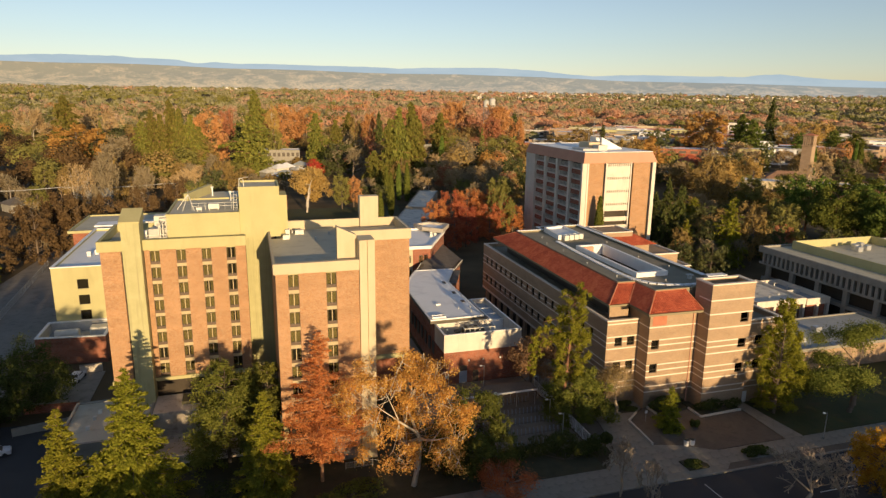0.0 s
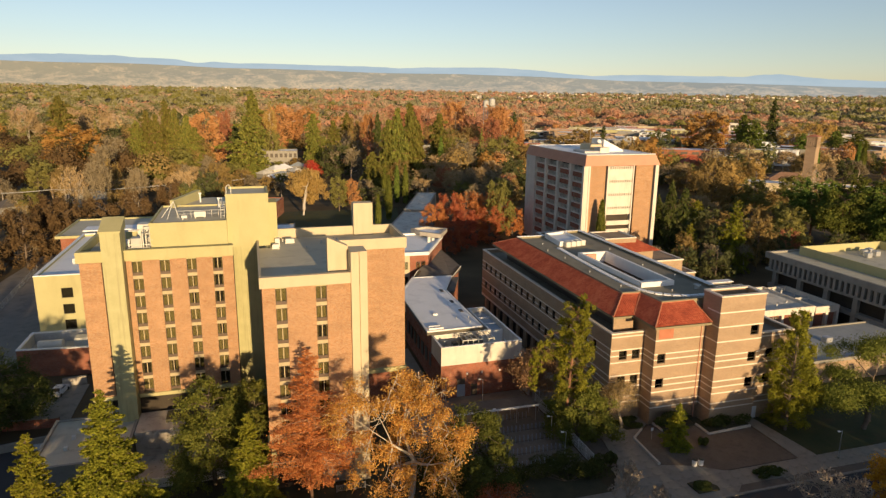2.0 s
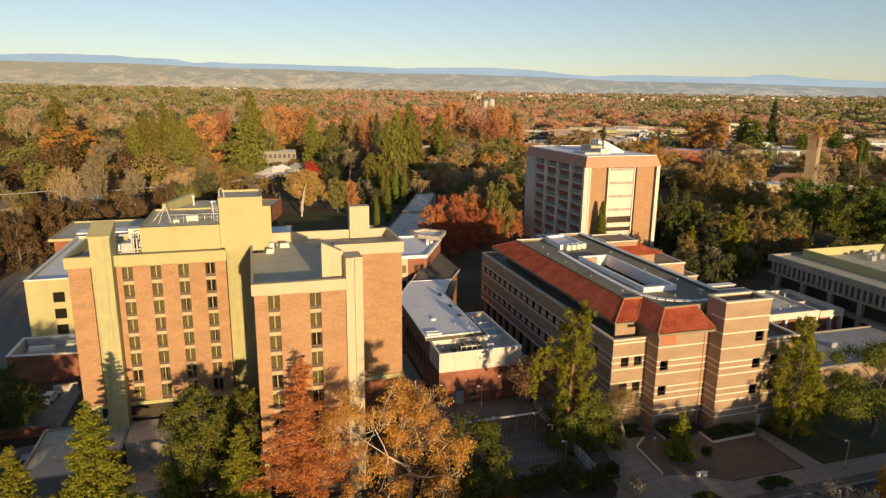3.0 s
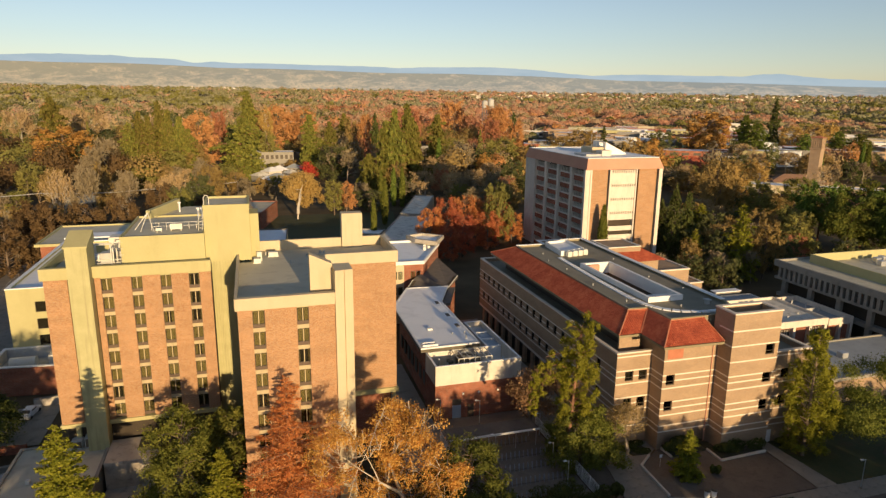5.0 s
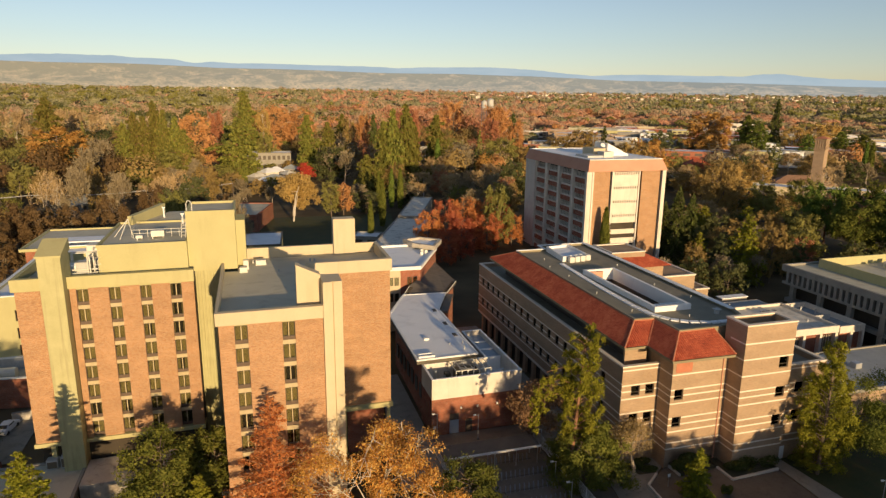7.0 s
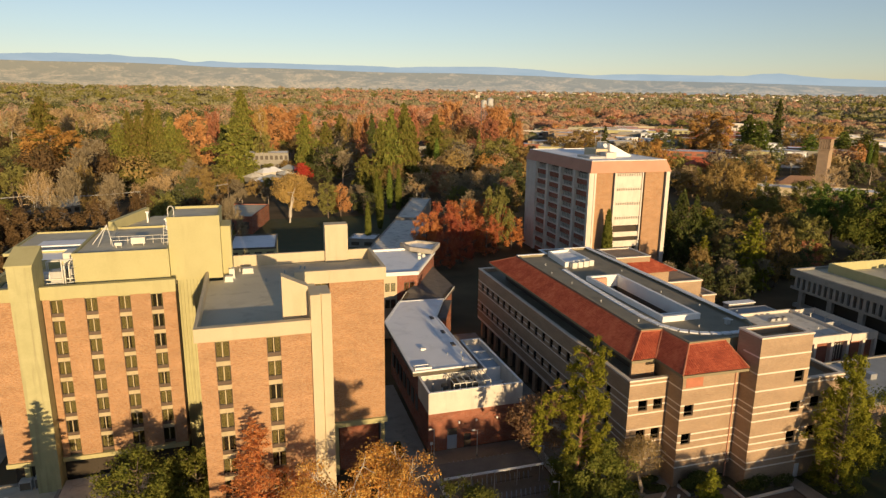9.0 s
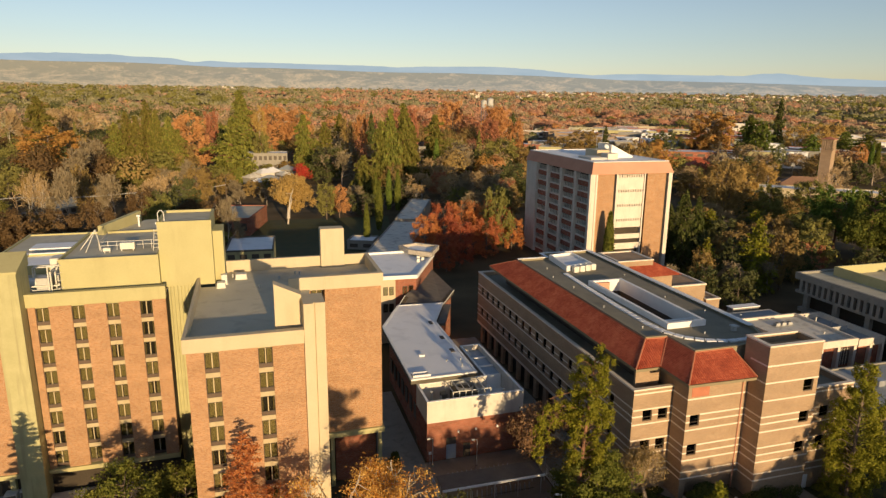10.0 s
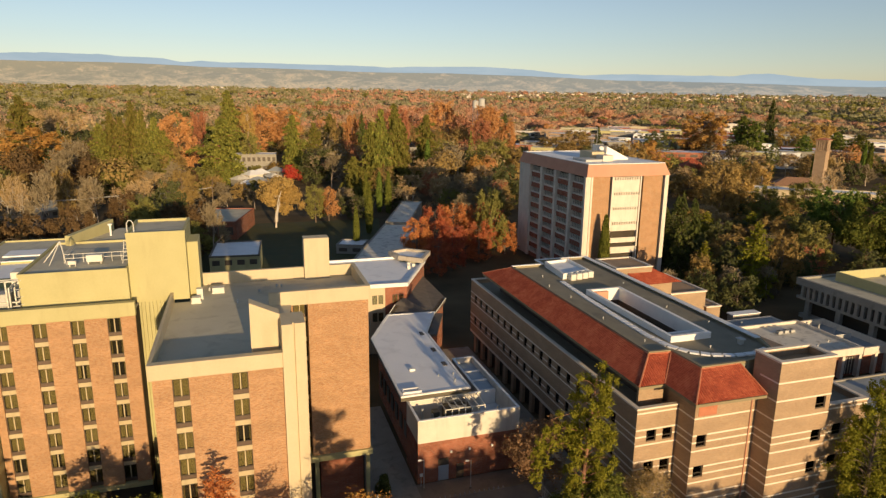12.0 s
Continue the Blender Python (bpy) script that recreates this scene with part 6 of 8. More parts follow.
def raw_mesh(name, v, f):
    me = bpy.data.meshes.new(name)
    v, f = np.asarray(v, np.float32), np.asarray(f, np.int32)
    k = f.shape[1]
    me.vertices.add(len(v))
    me.vertices.foreach_set("co", v.ravel())
    me.loops.add(f.size)
    me.loops.foreach_set("vertex_index", f.ravel())
    me.polygons.add(len(f))
    me.polygons.foreach_set("loop_start", np.arange(0, f.size, k, dtype=np.int32))
    me.update(calc_edges=True)
    return me


def leaf_quads(rng, c, size, outward=None, stretch=1.5, along=None):
    """Three-cornered leaves or sprays at the centres c; outward: directions that their faces lean to."""
    n = len(c)
    nrm = rng.normal(size=(n, 3))
    if outward is not None:
        nrm = nrm * 0.55 + outward
    nrm /= np.linalg.norm(nrm, axis=1)[:, None] + 1e-9
    t = rng.normal(size=(n, 3)) if along is None else along + rng.normal(size=(n, 3)) * 0.3
    a = np.cross(nrm, t); a /= np.linalg.norm(a, axis=1)[:, None] + 1e-9
    b = np.cross(a, nrm)
    s = np.asarray(size) * (0.65 + 0.7 * rng.random(n))
    s = s[:, None]
    tip = 0.25 * s * nrm
    v = np.stack([c - b * s * stretch * 0.6 - tip, c + a * s * 0.55 + b * s * stretch * 0.32, c - a * s * 0.55 + b * s * stretch * 0.44], axis=1).reshape(-1, 3)
    f = np.arange(3 * n).reshape(-1, 3)
    return v, f


def limbs(rng, h, fork, spread, levels=4, trunk_r=0.3, lean=(0, 0), kids=(3, 5), rise=0.55):
    """A branching frame; gives its segments and the ends of its twigs."""
    segs, ends = [], []

    def grow(p, d, length, r, level):
        steps = 3
        for _ in range(steps):
            d2 = d + rng.normal(size=3) * 0.13
            d2 /= np.linalg.norm(d2)
            q = p + d2 * length / steps
            segs.append((p, q, r, r * 0.86))
            p, d, r = q, d2, r * 0.86
        if level == 0:
            ends.append(p)
            return
        for _ in range(rng.integers(*kids)):
            e = d * rise + rng.normal(size=3) * spread
            e[2] += 0.12
            e /= np.linalg.norm(e)
            grow(p, e, length * (0.58 + 0.2 * rng.random()), r * 0.62, level - 1)
    start = np.array([0.0, 0.0, -0.2])
    d = np.array([lean[0], lean[1], 1.0]); d /= np.linalg.norm(d)
    grow(start, d, h * fork, trunk_r, levels)
    return segs, np.array(ends)


def make_tree(name, trunk_me, crown_me, bark, leaf, label, category="tree", group=""):
    r = new(name)
    tagged(r, label, category, group)
    if trunk_me:
        link_mesh("trunk", trunk_me, bark).parent = r
    if crown_me:
        link_mesh("crown", crown_me, leaf).parent = r
    return r


def fit_points(segs, ends, h, rad, cz):
    """Scales a frame so that its ends fill a crown of radius rad up to height h."""
    rr = np.percentile(np.hypot(ends[:, 0], ends[:, 1]), 92)
    hh = np.percentile(ends[:, 2], 97)
    k = np.array([rad / rr, rad / rr, h / hh])
    ks = min(k[0], k[2])
    return [(np.array(p) * k, np.array(q) * k, a * ks if i else a, b * ks if i else b) for i, (p, q, a, b) in enumerate(segs)], ends * k


def broadleaf(seed, h, rad, leaves, size, bark, leaf, label, fork=0.3, clump=0.9, levels=4, trunk_r=0.3, gap=0.0, lean=(0, 0), twigs=True, kids=(3, 5), name="tree", spread=0.62, low=0.0, thin=0.0, prune=0.0):
    rng = np.random.default_rng(seed)
    segs, ends = limbs(rng, h, fork, spread, levels, trunk_r, lean, kids)
    segs, ends = fit_points(segs, ends, h * 0.97, rad * 0.9, 0)
    if low:
        ends = ends[ends[:, 2] > h * low]
    if prune:
        segs = [s for s in segs if s[1][2] > h * prune or math.hypot(s[1][0], s[1][1]) < rad * 0.22]
    if thin:
        segs = [(p, q, max(a, thin), max(b, thin)) for p, q, a, b in segs]
    if gap:
        ends = ends[rng.random(len(ends)) > gap]
    if not twigs:
        segs = [s for s in segs if max(s[2], s[3]) > trunk_r * 0.07]
    tr = tubes_mesh("trunk", segs, 4 if thin else 5)
    if leaves == 0:
        return make_tree(name, tr, None, bark, None, label)
    pick = rng.integers(0, len(ends), leaves)
    off = rng.normal(size=(leaves, 3)) * clump * np.array([1, 1, 0.7])
    c = ends[pick] + off
    c[:, 2] = np.maximum(c[:, 2], h * 0.06)
    mid = np.array([0, 0, h * 0.55])
    out = c - mid
    out /= np.linalg.norm(out, axis=1)[:, None] + 1e-6
    loc = off / (np.linalg.norm(off, axis=1)[:, None] + 1e-6)
    v, f = leaf_quads(rng, c, size, out * 0.5 + loc * 0.6)
    return make_tree(name, tr, raw_mesh("crown", v, f), bark, leaf, label)


def conifer(seed, h, rad, leaves, size, bark, leaf, label, bare=0.06, taper=0.85, droop=0.25, rag=0.25, trunk_r=0.3, name="conifer"):
    """Whorled branches, longest low down, each carrying sprays of needles."""
    rng = np.random.default_rng(seed)
    segs = [(np.array([0, 0, -0.2]), np.array([0, 0, h * 0.5]), trunk_r, trunk_r * 0.6), (np.array([0, 0, h * 0.5]), np.array([0, 0, h * 0.98]), trunk_r * 0.6, 0.03)]
    nb = int(36 + h * 5)
    starts, dirs, lens = [], [], []
    for i in range(nb):
        t = bare + (1 - bare) * (i + rng.random()) / nb
        z = h * t
        ang = i * 2.399 + rng.normal() * 0.3
        prof = (1 - t) ** taper * min(1.0, 0.55 + t * 5)
        L = rad * prof * (1 + rng.normal() * rag) + 0.15
        L = max(0.12, L)
        d = np.array([math.cos(ang), math.sin(ang), 0.25 - droop * (1 - t) * 2])
        d /= np.linalg.norm(d)
        s = np.array([0, 0, z])
        segs.append((s, s + d * L * 0.9, 0.03 + 0.02 * L, 0.012))
        starts.append(s); dirs.append(d); lens.append(L)
    starts, dirs, lens = np.array(starts), np.array(dirs), np.array(lens)
    w = lens ** 1.3
    pick = rng.choice(nb, leaves, p=w / w.sum())
    t = rng.random(leaves) ** 0.6
    wid = 0.20 * lens[pick] * (1.15 - t) + 0.08
    off = rng.normal(size=(leaves, 3)) * wid[:, None] * np.array([1, 1, 0.35])
    c = starts[pick] + dirs[pick] * (lens[pick] * t)[:, None] + off
    c[:, 2] -= 0.12 * lens[pick] * t * t * (1 + droop)
    out = dirs[pick] * 0.5 + np.array([0, 0, 0.55])
    v, f = leaf_quads(rng, c, size, out, 2.0, dirs[pick])
    return make_tree(name, tubes_mesh("trunk", segs, 5), raw_mesh("crown", v, f), bark, leaf, label)


def column_tree(seed, h, rad, leaves, size, leaf, label, name="cypress"):
    rng = np.random.default_rng(seed)
    t = rng.random(leaves) ** 0.85
    ang = rng.random(leaves) * 2 * math.pi
    prof = np.sin(np.clip(t * 0.93 + 0.07, 0, 1) * math.pi) ** 0.55 * (1 - 0.35 * t)
    r = rad * prof * (0.75 + 0.3 * rng.random(leaves))
    c = np.stack([np.cos(ang) * r, np.sin(ang) * r, 0.3 + t * (h - 0.3)], axis=1)
    out = np.stack([np.cos(ang), np.sin(ang), np.full(leaves, 0.5)], axis=1)
    v, f = leaf_quads(rng, c, size, out, 1.8, np.array([[0, 0, 1.0]]).repeat(leaves, 0))
    tr = tubes_mesh("trunk", [(np.array([0, 0, -0.2]), np.array([0, 0, h * 0.9]), 0.16, 0.03)])
    return make_tree(name, tr, raw_mesh("crown", v, f), M_BARK, leaf, label)


def clump_tree(seed, h, rad, base, clumps, leaves, size, bark, leaf, label, puff=1.1, top=0.5, low=0.7, trunk_r=0.3, lean=0.0, extra=(), name="tree"):
    """A straight trunk with limbs that end in dense tufts of leaves, with gaps between them."""
    rng = np.random.default_rng(seed)
    segs = [(np.array([0, 0, -0.2]), np.array([lean * 0.5, 0, h * 0.5]), trunk_r, trunk_r * 0.7), (np.array([lean * 0.5, 0, h * 0.5]), np.array([lean, 0, h * 0.95]), trunk_r * 0.7, 0.05)]
    cen, rad_c = [], []
    for i in range(clumps):
        t = base + (1 - base) * (i + rng.random()) / clumps
        prof = low + (1 - low) * min(1, (t - base) / 0.25) if t < base + 0.25 else 1 - (1 - top) * ((t - base - 0.25) / (0.75 - base)) ** 1.5
        a = i * 2.399 + rng.normal() * 0.5
        L = rad * prof * (0.45 + 0.55 * rng.random())
        s = np.array([lean * t, 0, h * max(base * 0.8, t - 0.06)])
        c = np.array([lean * t + math.cos(a) * L, math.sin(a) * L, h * t - 0.1 * L])
        mid = (s + c) / 2 + np.array([0, 0, 0.15 * L])
        segs += [(s, mid, trunk_r * 0.22, trunk_r * 0.14), (mid, c, trunk_r * 0.14, 0.02)]
        cen.append(c); rad_c.append(puff * (0.6 + 0.6 * rng.random()) * (0.6 + 0.4 * prof))
    for (x, y, z, drop) in extra:
        # a limb that reaches out and hangs down, thinly leaved
        c = np.array([x, y, z])
        s = np.array([lean * z / h, 0, z - 1.2])
        mid = (s + c) / 2 + np.array([0, 0, 0.9])
        segs += [(s, mid, 0.05, 0.04), (mid, c, 0.04, 0.03)]
        cen += [mid, (mid + c) / 2, (s + mid) / 2]; rad_c += [0.7, 0.65, 0.8]
        p = c
        for i in range(7):
            q = c + np.array([rng.normal() * 0.35 - 0.08 * i, rng.normal() * 0.35, -drop * (i + 1) / 7])
            segs.append((p, q, 0.035, 0.03))
            cen.append(q); rad_c.append(0.62 - 0.04 * i)
            p = q
    cen, rad_c = np.array(cen), np.array(rad_c)
    w = rad_c ** 2
    pick = rng.choice(len(cen), leaves, p=w / w.sum())
    sub = 6
    tuft = rng.normal(size=(len(cen), sub, 3)) * rad_c[:, None, None] * np.array([0.55, 0.55, 0.5])
    off = tuft[pick, rng.integers(0, sub, leaves)] + rng.normal(size=(leaves, 3)) * (rad_c[pick] * 0.27)[:, None]
    c = cen[pick] + off
    c[:, 2] = np.maximum(c[:, 2], 0.2)
    d = off / (np.linalg.norm(off, axis=1)[:, None] + 1e-6)
    d[:, 2] += 0.25
    v, f = leaf_quads(rng, c, size, d)
    return make_tree(name, tubes_mesh("trunk", segs), raw_mesh("crown", v, f), bark, leaf, label)


def bush(seed, w, d, h, leaves, size, leaf, label, name="shrub"):
    rng = np.random.default_rng(seed)
    k = 9
    cc = rng.random((k, 3)) * np.array([w, d, 1]) - np.array([w / 2, d / 2, 0])
    cc[:, 2] = h * (0.35 + 0.3 * rng.random(k))
    pick = rng.integers(0, k, leaves)
    dirs = rng.normal(size=(leaves, 3)); dirs /= np.linalg.norm(dirs, axis=1)[:, None]
    c = cc[pick] + dirs * np.array([w, d, h]) * 0.28 * (0.8 + 0.3 * rng.random((leaves, 1)))
    c[:, 2] = np.clip(c[:, 2], 0.03, None)
    v, f = leaf_quads(rng, c, size, dirs)
    segs = [(np.array([0, 0, -0.1]), p, 0.05, 0.015) for p in cc]
    r = make_tree(name, tubes_mesh("stem", segs), raw_mesh("leaves", v, f), M_BARK, leaf, label, "shrub")
    for c in r.children:
        c.name = "stem" if c.name.startswith("trunk") else "foliage"
    return r


def put(tree, x, y, rz=0, s=1.0, z=0.0):
    tree.matrix_basis = pose(x, y, z, 0, 0, rz) @ Matrix.Diagonal((s, s, s, 1))
    return tree


def again(tree, x, y, rz, s=1.0, sz=None, z=0.0):
    o = copy_thing(tree, Matrix.Identity(4))
    o.matrix_basis = pose(x, y, z, 0, 0, rz) @ Matrix.Diagonal((s, s, sz or s, 1))
    return o


# trees close to the buildings
put(conifer(11, 20.1, 6.0, 46000, 0.185, M_BARK, LEAF["conifer"], "tall dense yellow-green conifer before the dormitory", trunk_r=0.35), -16.1, 79.2)
put(conifer(12, 16.2, 4.0, 26000, 0.175, M_BARK, LEAF["conifer"], "narrow yellow-green conifer beside the car park", trunk_r=0.25), -23.6, 78.2)
put(conifer(34, 11.0, 4.0, 18000, 0.18, M_BARK, LEAF["conifer"], "low bushy conifer between two taller ones", trunk_r=0.2), -19.4, 76.0)
put(conifer(13, 15.6, 4.3, 30000, 0.175, M_BARK, LEAF["conifer"], "dense bright conifer before the dormitory wing", rag=0.15, trunk_r=0.28), -0.4, 78.2)
put(clump_tree(14, 14.2, 5.6, 0.12, 60, 34000, 0.18, M_BARK, LEAF["olive"], "rounded olive-green evergreen oak by the entrance", puff=1.7, top=0.55), -5.4, 89.0)
put(clump_tree(15, 14.0, 3.4, 0.15, 34, 17000, 0.18, M_BARK, LEAF["olive"], "slim olive-green evergreen by the dormitory wing", puff=1.3, top=0.5), 0.4, 90.0)
put(conifer(16, 22.0, 4.3, 30000, 0.125, M_CYPRESSBARK, LEAF["orange"], "feathery rust-orange bald cypress before the brick wing", rag=0.75, droop=-0.05, taper=0.7, bare=0.2, trunk_r=0.28, name="bald_cypress"), 7.0, 80.6)
put(broadleaf(17, 19.0, 9.6, 34000, 0.135, M_PALEBARK, LEAF["gold"], "spreading golden sycamore with pale bare limbs", fork=0.24, clump=0.45, levels=5, trunk_r=0.42, lean=(0.09, 0), thin=0.034, gap=0.3, low=0.34, prune=0.34, name="sycamore"), 18.9, 76.2)
put(clump_tree(18, 11.4, 6.6, 0.1, 56, 34000, 0.17, M_BARK, LEAF["moss"], "olive-green evergreen beside the bicycle yard", puff=1.5, top=0.4), 28.4, 77.4)
put(broadleaf(19, 5.4, 6.8, 7500, 0.13, M_TWIGBARK, LEAF["orange"], "low rust-orange tree beside the street", fork=0.2, clump=0.45, gap=0.3, thin=0.02, name="small_tree"), 31.4, 66.6)
put(clump_tree(20, 22.6, 2.9, 0.3, 54, 26000, 0.15, M_REDBARK, LEAF["conifer"], "tall ragged evergreen with leafy tufts and gaps", puff=0.88, top=0.6, lean=1.4, trunk_r=0.34, extra=((-4.4, -0.4, 17.4, 5.2), (-5.4, -0.2, 15.6, 6.6), (-5.0, 0.5, 13.4, 5.0)), name="ragged_evergreen"), 47.4, 88.6)
put(clump_tree(21, 8.4, 5.4, 0.1, 44, 24000, 0.18, M_BARK, LEAF["olive"], "broad low evergreen under the ragged tree", puff=1.5, top=0.5), 49.6, 88.0)
put(broadleaf(22, 8.0, 3.6, 6000, 0.12, M_TWIGBARK, LEAF["brown"], "nearly bare brown tree beside the brick corner", fork=0.25, clump=0.5, levels=5, thin=0.02), 57.6, 87.8)
put(conifer(23, 7.4, 2.3, 8000, 0.17, M_BARK, LEAF["conifer"], "small yellow-green conical conifer on the lawn", trunk_r=0.12), 62.4, 80.2)
put(clump_tree(24, 20.4, 4.0, 0.08, 84, 30000, 0.16, M_BARK, LEAF["conifer"], "tall leafy yellow-green tree by the stair tower", puff=1.1, top=0.12), 83.2, 80.2)
put(broadleaf(25, 14.6, 8.2, 30000, 0.16, M_BARK, LEAF["olive"], "old leaning oak with thick gnarled limbs on the lawn", fork=0.25, clump=0.85, gap=0.1, trunk_r=0.42, lean=(0.35, 0.1), kids=(2, 5), name="oak"), 96.0, 77.0)
put(broadleaf(26, 12.5, 7.0, 26000, 0.16, M_BARK, LEAF["olive"], "spreading olive-green oak on the lawn", fork=0.22, gap=0.1, clump=0.85, name="oak"), 91.0, 88.0)
put(clump_tree(27, 10.0, 7.4, 0.12, 60, 28000, 0.19, M_BARK, LEAF["dark"], "broad dark evergreen oak beside the yard", puff=1.8, top=0.6, name="oak"), -38.5, 115.5)
put(clump_tree(28, 9.0, 6.2, 0.12, 46, 19000, 0.2, M_BARK, LEAF["dark"], "broad dark evergreen oak beside the car park", puff=1.7, top=0.6, name="oak"), -46.0, 108.0)
put(clump_tree(29, 9.4, 4.4, 0.15, 40, 17000, 0.16, M_BARK, LEAF["yellow"], "yellow-leaved street tree with upright branches", puff=1.1, top=0.5, name="street_tree"), 79.4, 57.6)
put(broadleaf(30, 8.4, 3.4, 0, 0.12, M_TWIGBARK, LEAF["twig"], "bare pale-limbed shrubby street tree", fork=0.14, levels=5, trunk_r=0.16, kids=(3, 5), thin=0.036, name="bare_tree", spread=0.36), 45.0, 66.4)
put(broadleaf(31, 7.0, 2.8, 0, 0.1, M_TWIGBARK, LEAF["twig"], "small bare pale-limbed street tree", fork=0.14, levels=5, trunk_r=0.14, kids=(3, 5), thin=0.036, name="bare_tree", spread=0.36), 47.4, 62.4)
put(broadleaf(32, 8.2, 6.0, 0, 0.1, M_TWIGBARK, LEAF["twig"], "wide bare pale-limbed street tree", fork=0.14, levels=5, trunk_r=0.16, kids=(3, 5), thin=0.036, name="bare_tree", spread=0.42), 66.5, 57.2)
put(broadleaf(35, 7.4, 4.0, 0, 0.1, M_TWIGBARK, LEAF["twig"], "bare pale-limbed street tree near the kerb", fork=0.14, levels=5, trunk_r=0.14, kids=(3, 5), thin=0.036, name="bare_tree", spread=0.42), 72.2, 56.4)
put(broadleaf(33, 9.6, 4.6, 8000, 0.2, M_BARK, LEAF["brown"], "thin brown-leaved tree beside the service hall", fork=0.3, clump=0.7, gap=0.2), 47.0, 100.8)
BUSHES = [(42.3, 76.6, 10, 3.2, 2.3, "dark"), (41.5, 80.2, 6, 3, 2.6, "dark"), (46.2, 77.8, 4, 3, 2.0, "dark"), (36.0, 78.6, 6, 3, 2.4, "dark"), (49.8, 78.4, 1.3, 1.3, 2.6, "dark"), (65.5, 86.2, 5.5, 2.4, 2.8, "dark"), (74.5, 84.0, 6, 1.6, 2.3, "dark"),
          (70.9, 70.2, 3.4, 1.6, 1.3, "dark"), (59.4, 70.2, 2.6, 1.8, 0.7, "dark"), (59.0, 88.6, 3.4, 2.6, 0.8, "dark"), (67.0, 79.6, 1.1, 1.1, 1.6, "dark"), (10, 76, 7, 4, 1.4, "olive"), (-10, 80, 9, 5, 1.8, "dark"), (24, 82, 5, 4, 2.0, "dark"), (-24, 79, 7, 4, 2.0, "dark"), (-3, 76, 8, 4, 1.6, "olive"), (84.5, 83.2, 5, 2, 1.2, "olive"), (-21, 110, 3, 3, 4.0, "dark"), (26.4, 104.0, 1.6, 2.0, 3.6, "dark")]
for i, (x, y, w, d, h, k) in enumerate(BUSHES):
    put(bush(100 + i, w, d, h, 3000, 0.15, LEAF[k], "clipped dark evergreen shrub by a path" if k == "dark" else "low olive-green shrub in a bed"), x, y)


# ---- woods and town beyond ----
rnd = random.Random(21)


def wood_tree(seed, leaf, label, size=0.56, leaves=3900, puff=2.1, top=0.55, bark=None, base=0.22, clumps=46):
    """A big spreading tree 20 m high and 16 m wide, scaled when planted."""
    t = clump_tree(seed, 20, 8, base, clumps, leaves, size, bark or M_BARK, leaf, label, puff=puff, top=top, low=0.75, trunk_r=0.45)
    return t


def bare_wood_tree(seed, bark, leaf, label, leaves=1500, spread=0.5):
    """A leafless or nearly leafless tree: a fan of limbs ending in fine sprays of twigs."""
    rng = np.random.default_rng(seed)
    segs, ends = limbs(rng, 20, 0.2, spread, 4, 0.4, (0, 0), (3, 5))
    segs, ends = fit_points(segs, ends, 17.5, 7.0, 0)
    segs = [(p, q, max(a, 0.055), max(b, 0.05)) for p, q, a, b in segs if max(a, b) > 0.028]
    pick = rng.integers(0, len(ends), leaves)
    mid = np.array([0, 0, 6.0])
    d = ends[pick] - mid
    d /= np.linalg.norm(d, axis=1)[:, None]
    along = d + rng.normal(size=(leaves, 3)) * 0.45
    along /= np.linalg.norm(along, axis=1)[:, None]
    c = ends[pick] + along * (rng.random((leaves, 1)) * 2.6 - 1.0) + rng.normal(size=(leaves, 3)) * 0.45
    v, f = leaf_quads(rng, c, 0.29, None, 8.0, along)
    return make_tree("bare_tree", tubes_mesh("trunk", segs, 3), raw_mesh("crown", v, f), bark, leaf, label)


T_ORANGE = wood_tree(41, WOODS["orange"], "big orange autumn sycamore in the woods")
T_RUST = wood_tree(42, WOODS["rust"], "rust-red autumn tree in the woods")
T_BROWN = wood_tree(43, WOODS["brown"], "brown-leaved autumn oak in the woods")
T_OLIVE = wood_tree(44, WOODS["olive"], "olive-green oak in the woods")
T_GOLD = wood_tree(45, WOODS["gold"], "golden autumn tree in the woods", bark=M_PALEBARK)
T_FLAME = wood_tree(54, LEAF["rust"], "flame-orange autumn trees beside the office tower", 0.36, 9500, 1.8, 0.6, base=0.15, clumps=56)
T_SHADEBROWN = wood_tree(55, WOODS["shade_brown"], "brown oak beside the service road, shade put into its leaves", 0.45, 7000, 1.9, 0.6, base=0.1)
T_OAK = wood_tree(51, WOODS["amber"], "huge amber-leaved valley oak above the houses", 0.48, 7000, 1.9, 0.6)
T_TAN = bare_wood_tree(52, M_PALEBARK, WOODS["tan"], "pinkish tan tree with last dry leaves", 1600)
T_BARE = bare_wood_tree(46, M_TWIGBARK, WOODS["twig"], "leafless grey-brown tree in the woods", 1400, 0.42)
T_PALE = bare_wood_tree(53, M_PALEBARK, WOODS["tan"], "pale leafless sycamore with white limbs", 350, 0.5)
T_REDWOOD = conifer(61, 20, 9.2, 8200, 0.6, M_REDBARK, LEAF["redwood"], "towering yellow-green redwood above the autumn woods", rag=0.4, taper=0.55, trunk_r=0.5, name="redwood")
T_FIR = conifer(48, 20, 8, 4200, 0.55, M_BARK, LEAF["dark"], "dark green conifer in the woods", rag=0.3, taper=0.7)
T_CEDAR = conifer(66, 20, 8, 5000, 0.55, M_BARK, LEAF["pine"], "large dark green cedar", rag=0.3, taper=0.5, trunk_r=0.5, name="cedar")
T_CONIFER = conifer(67, 20, 8, 5000, 0.5, M_BARK, LEAF["conifer"], "ragged yellow-green conifer among shaded trees", rag=0.35, taper=0.6)
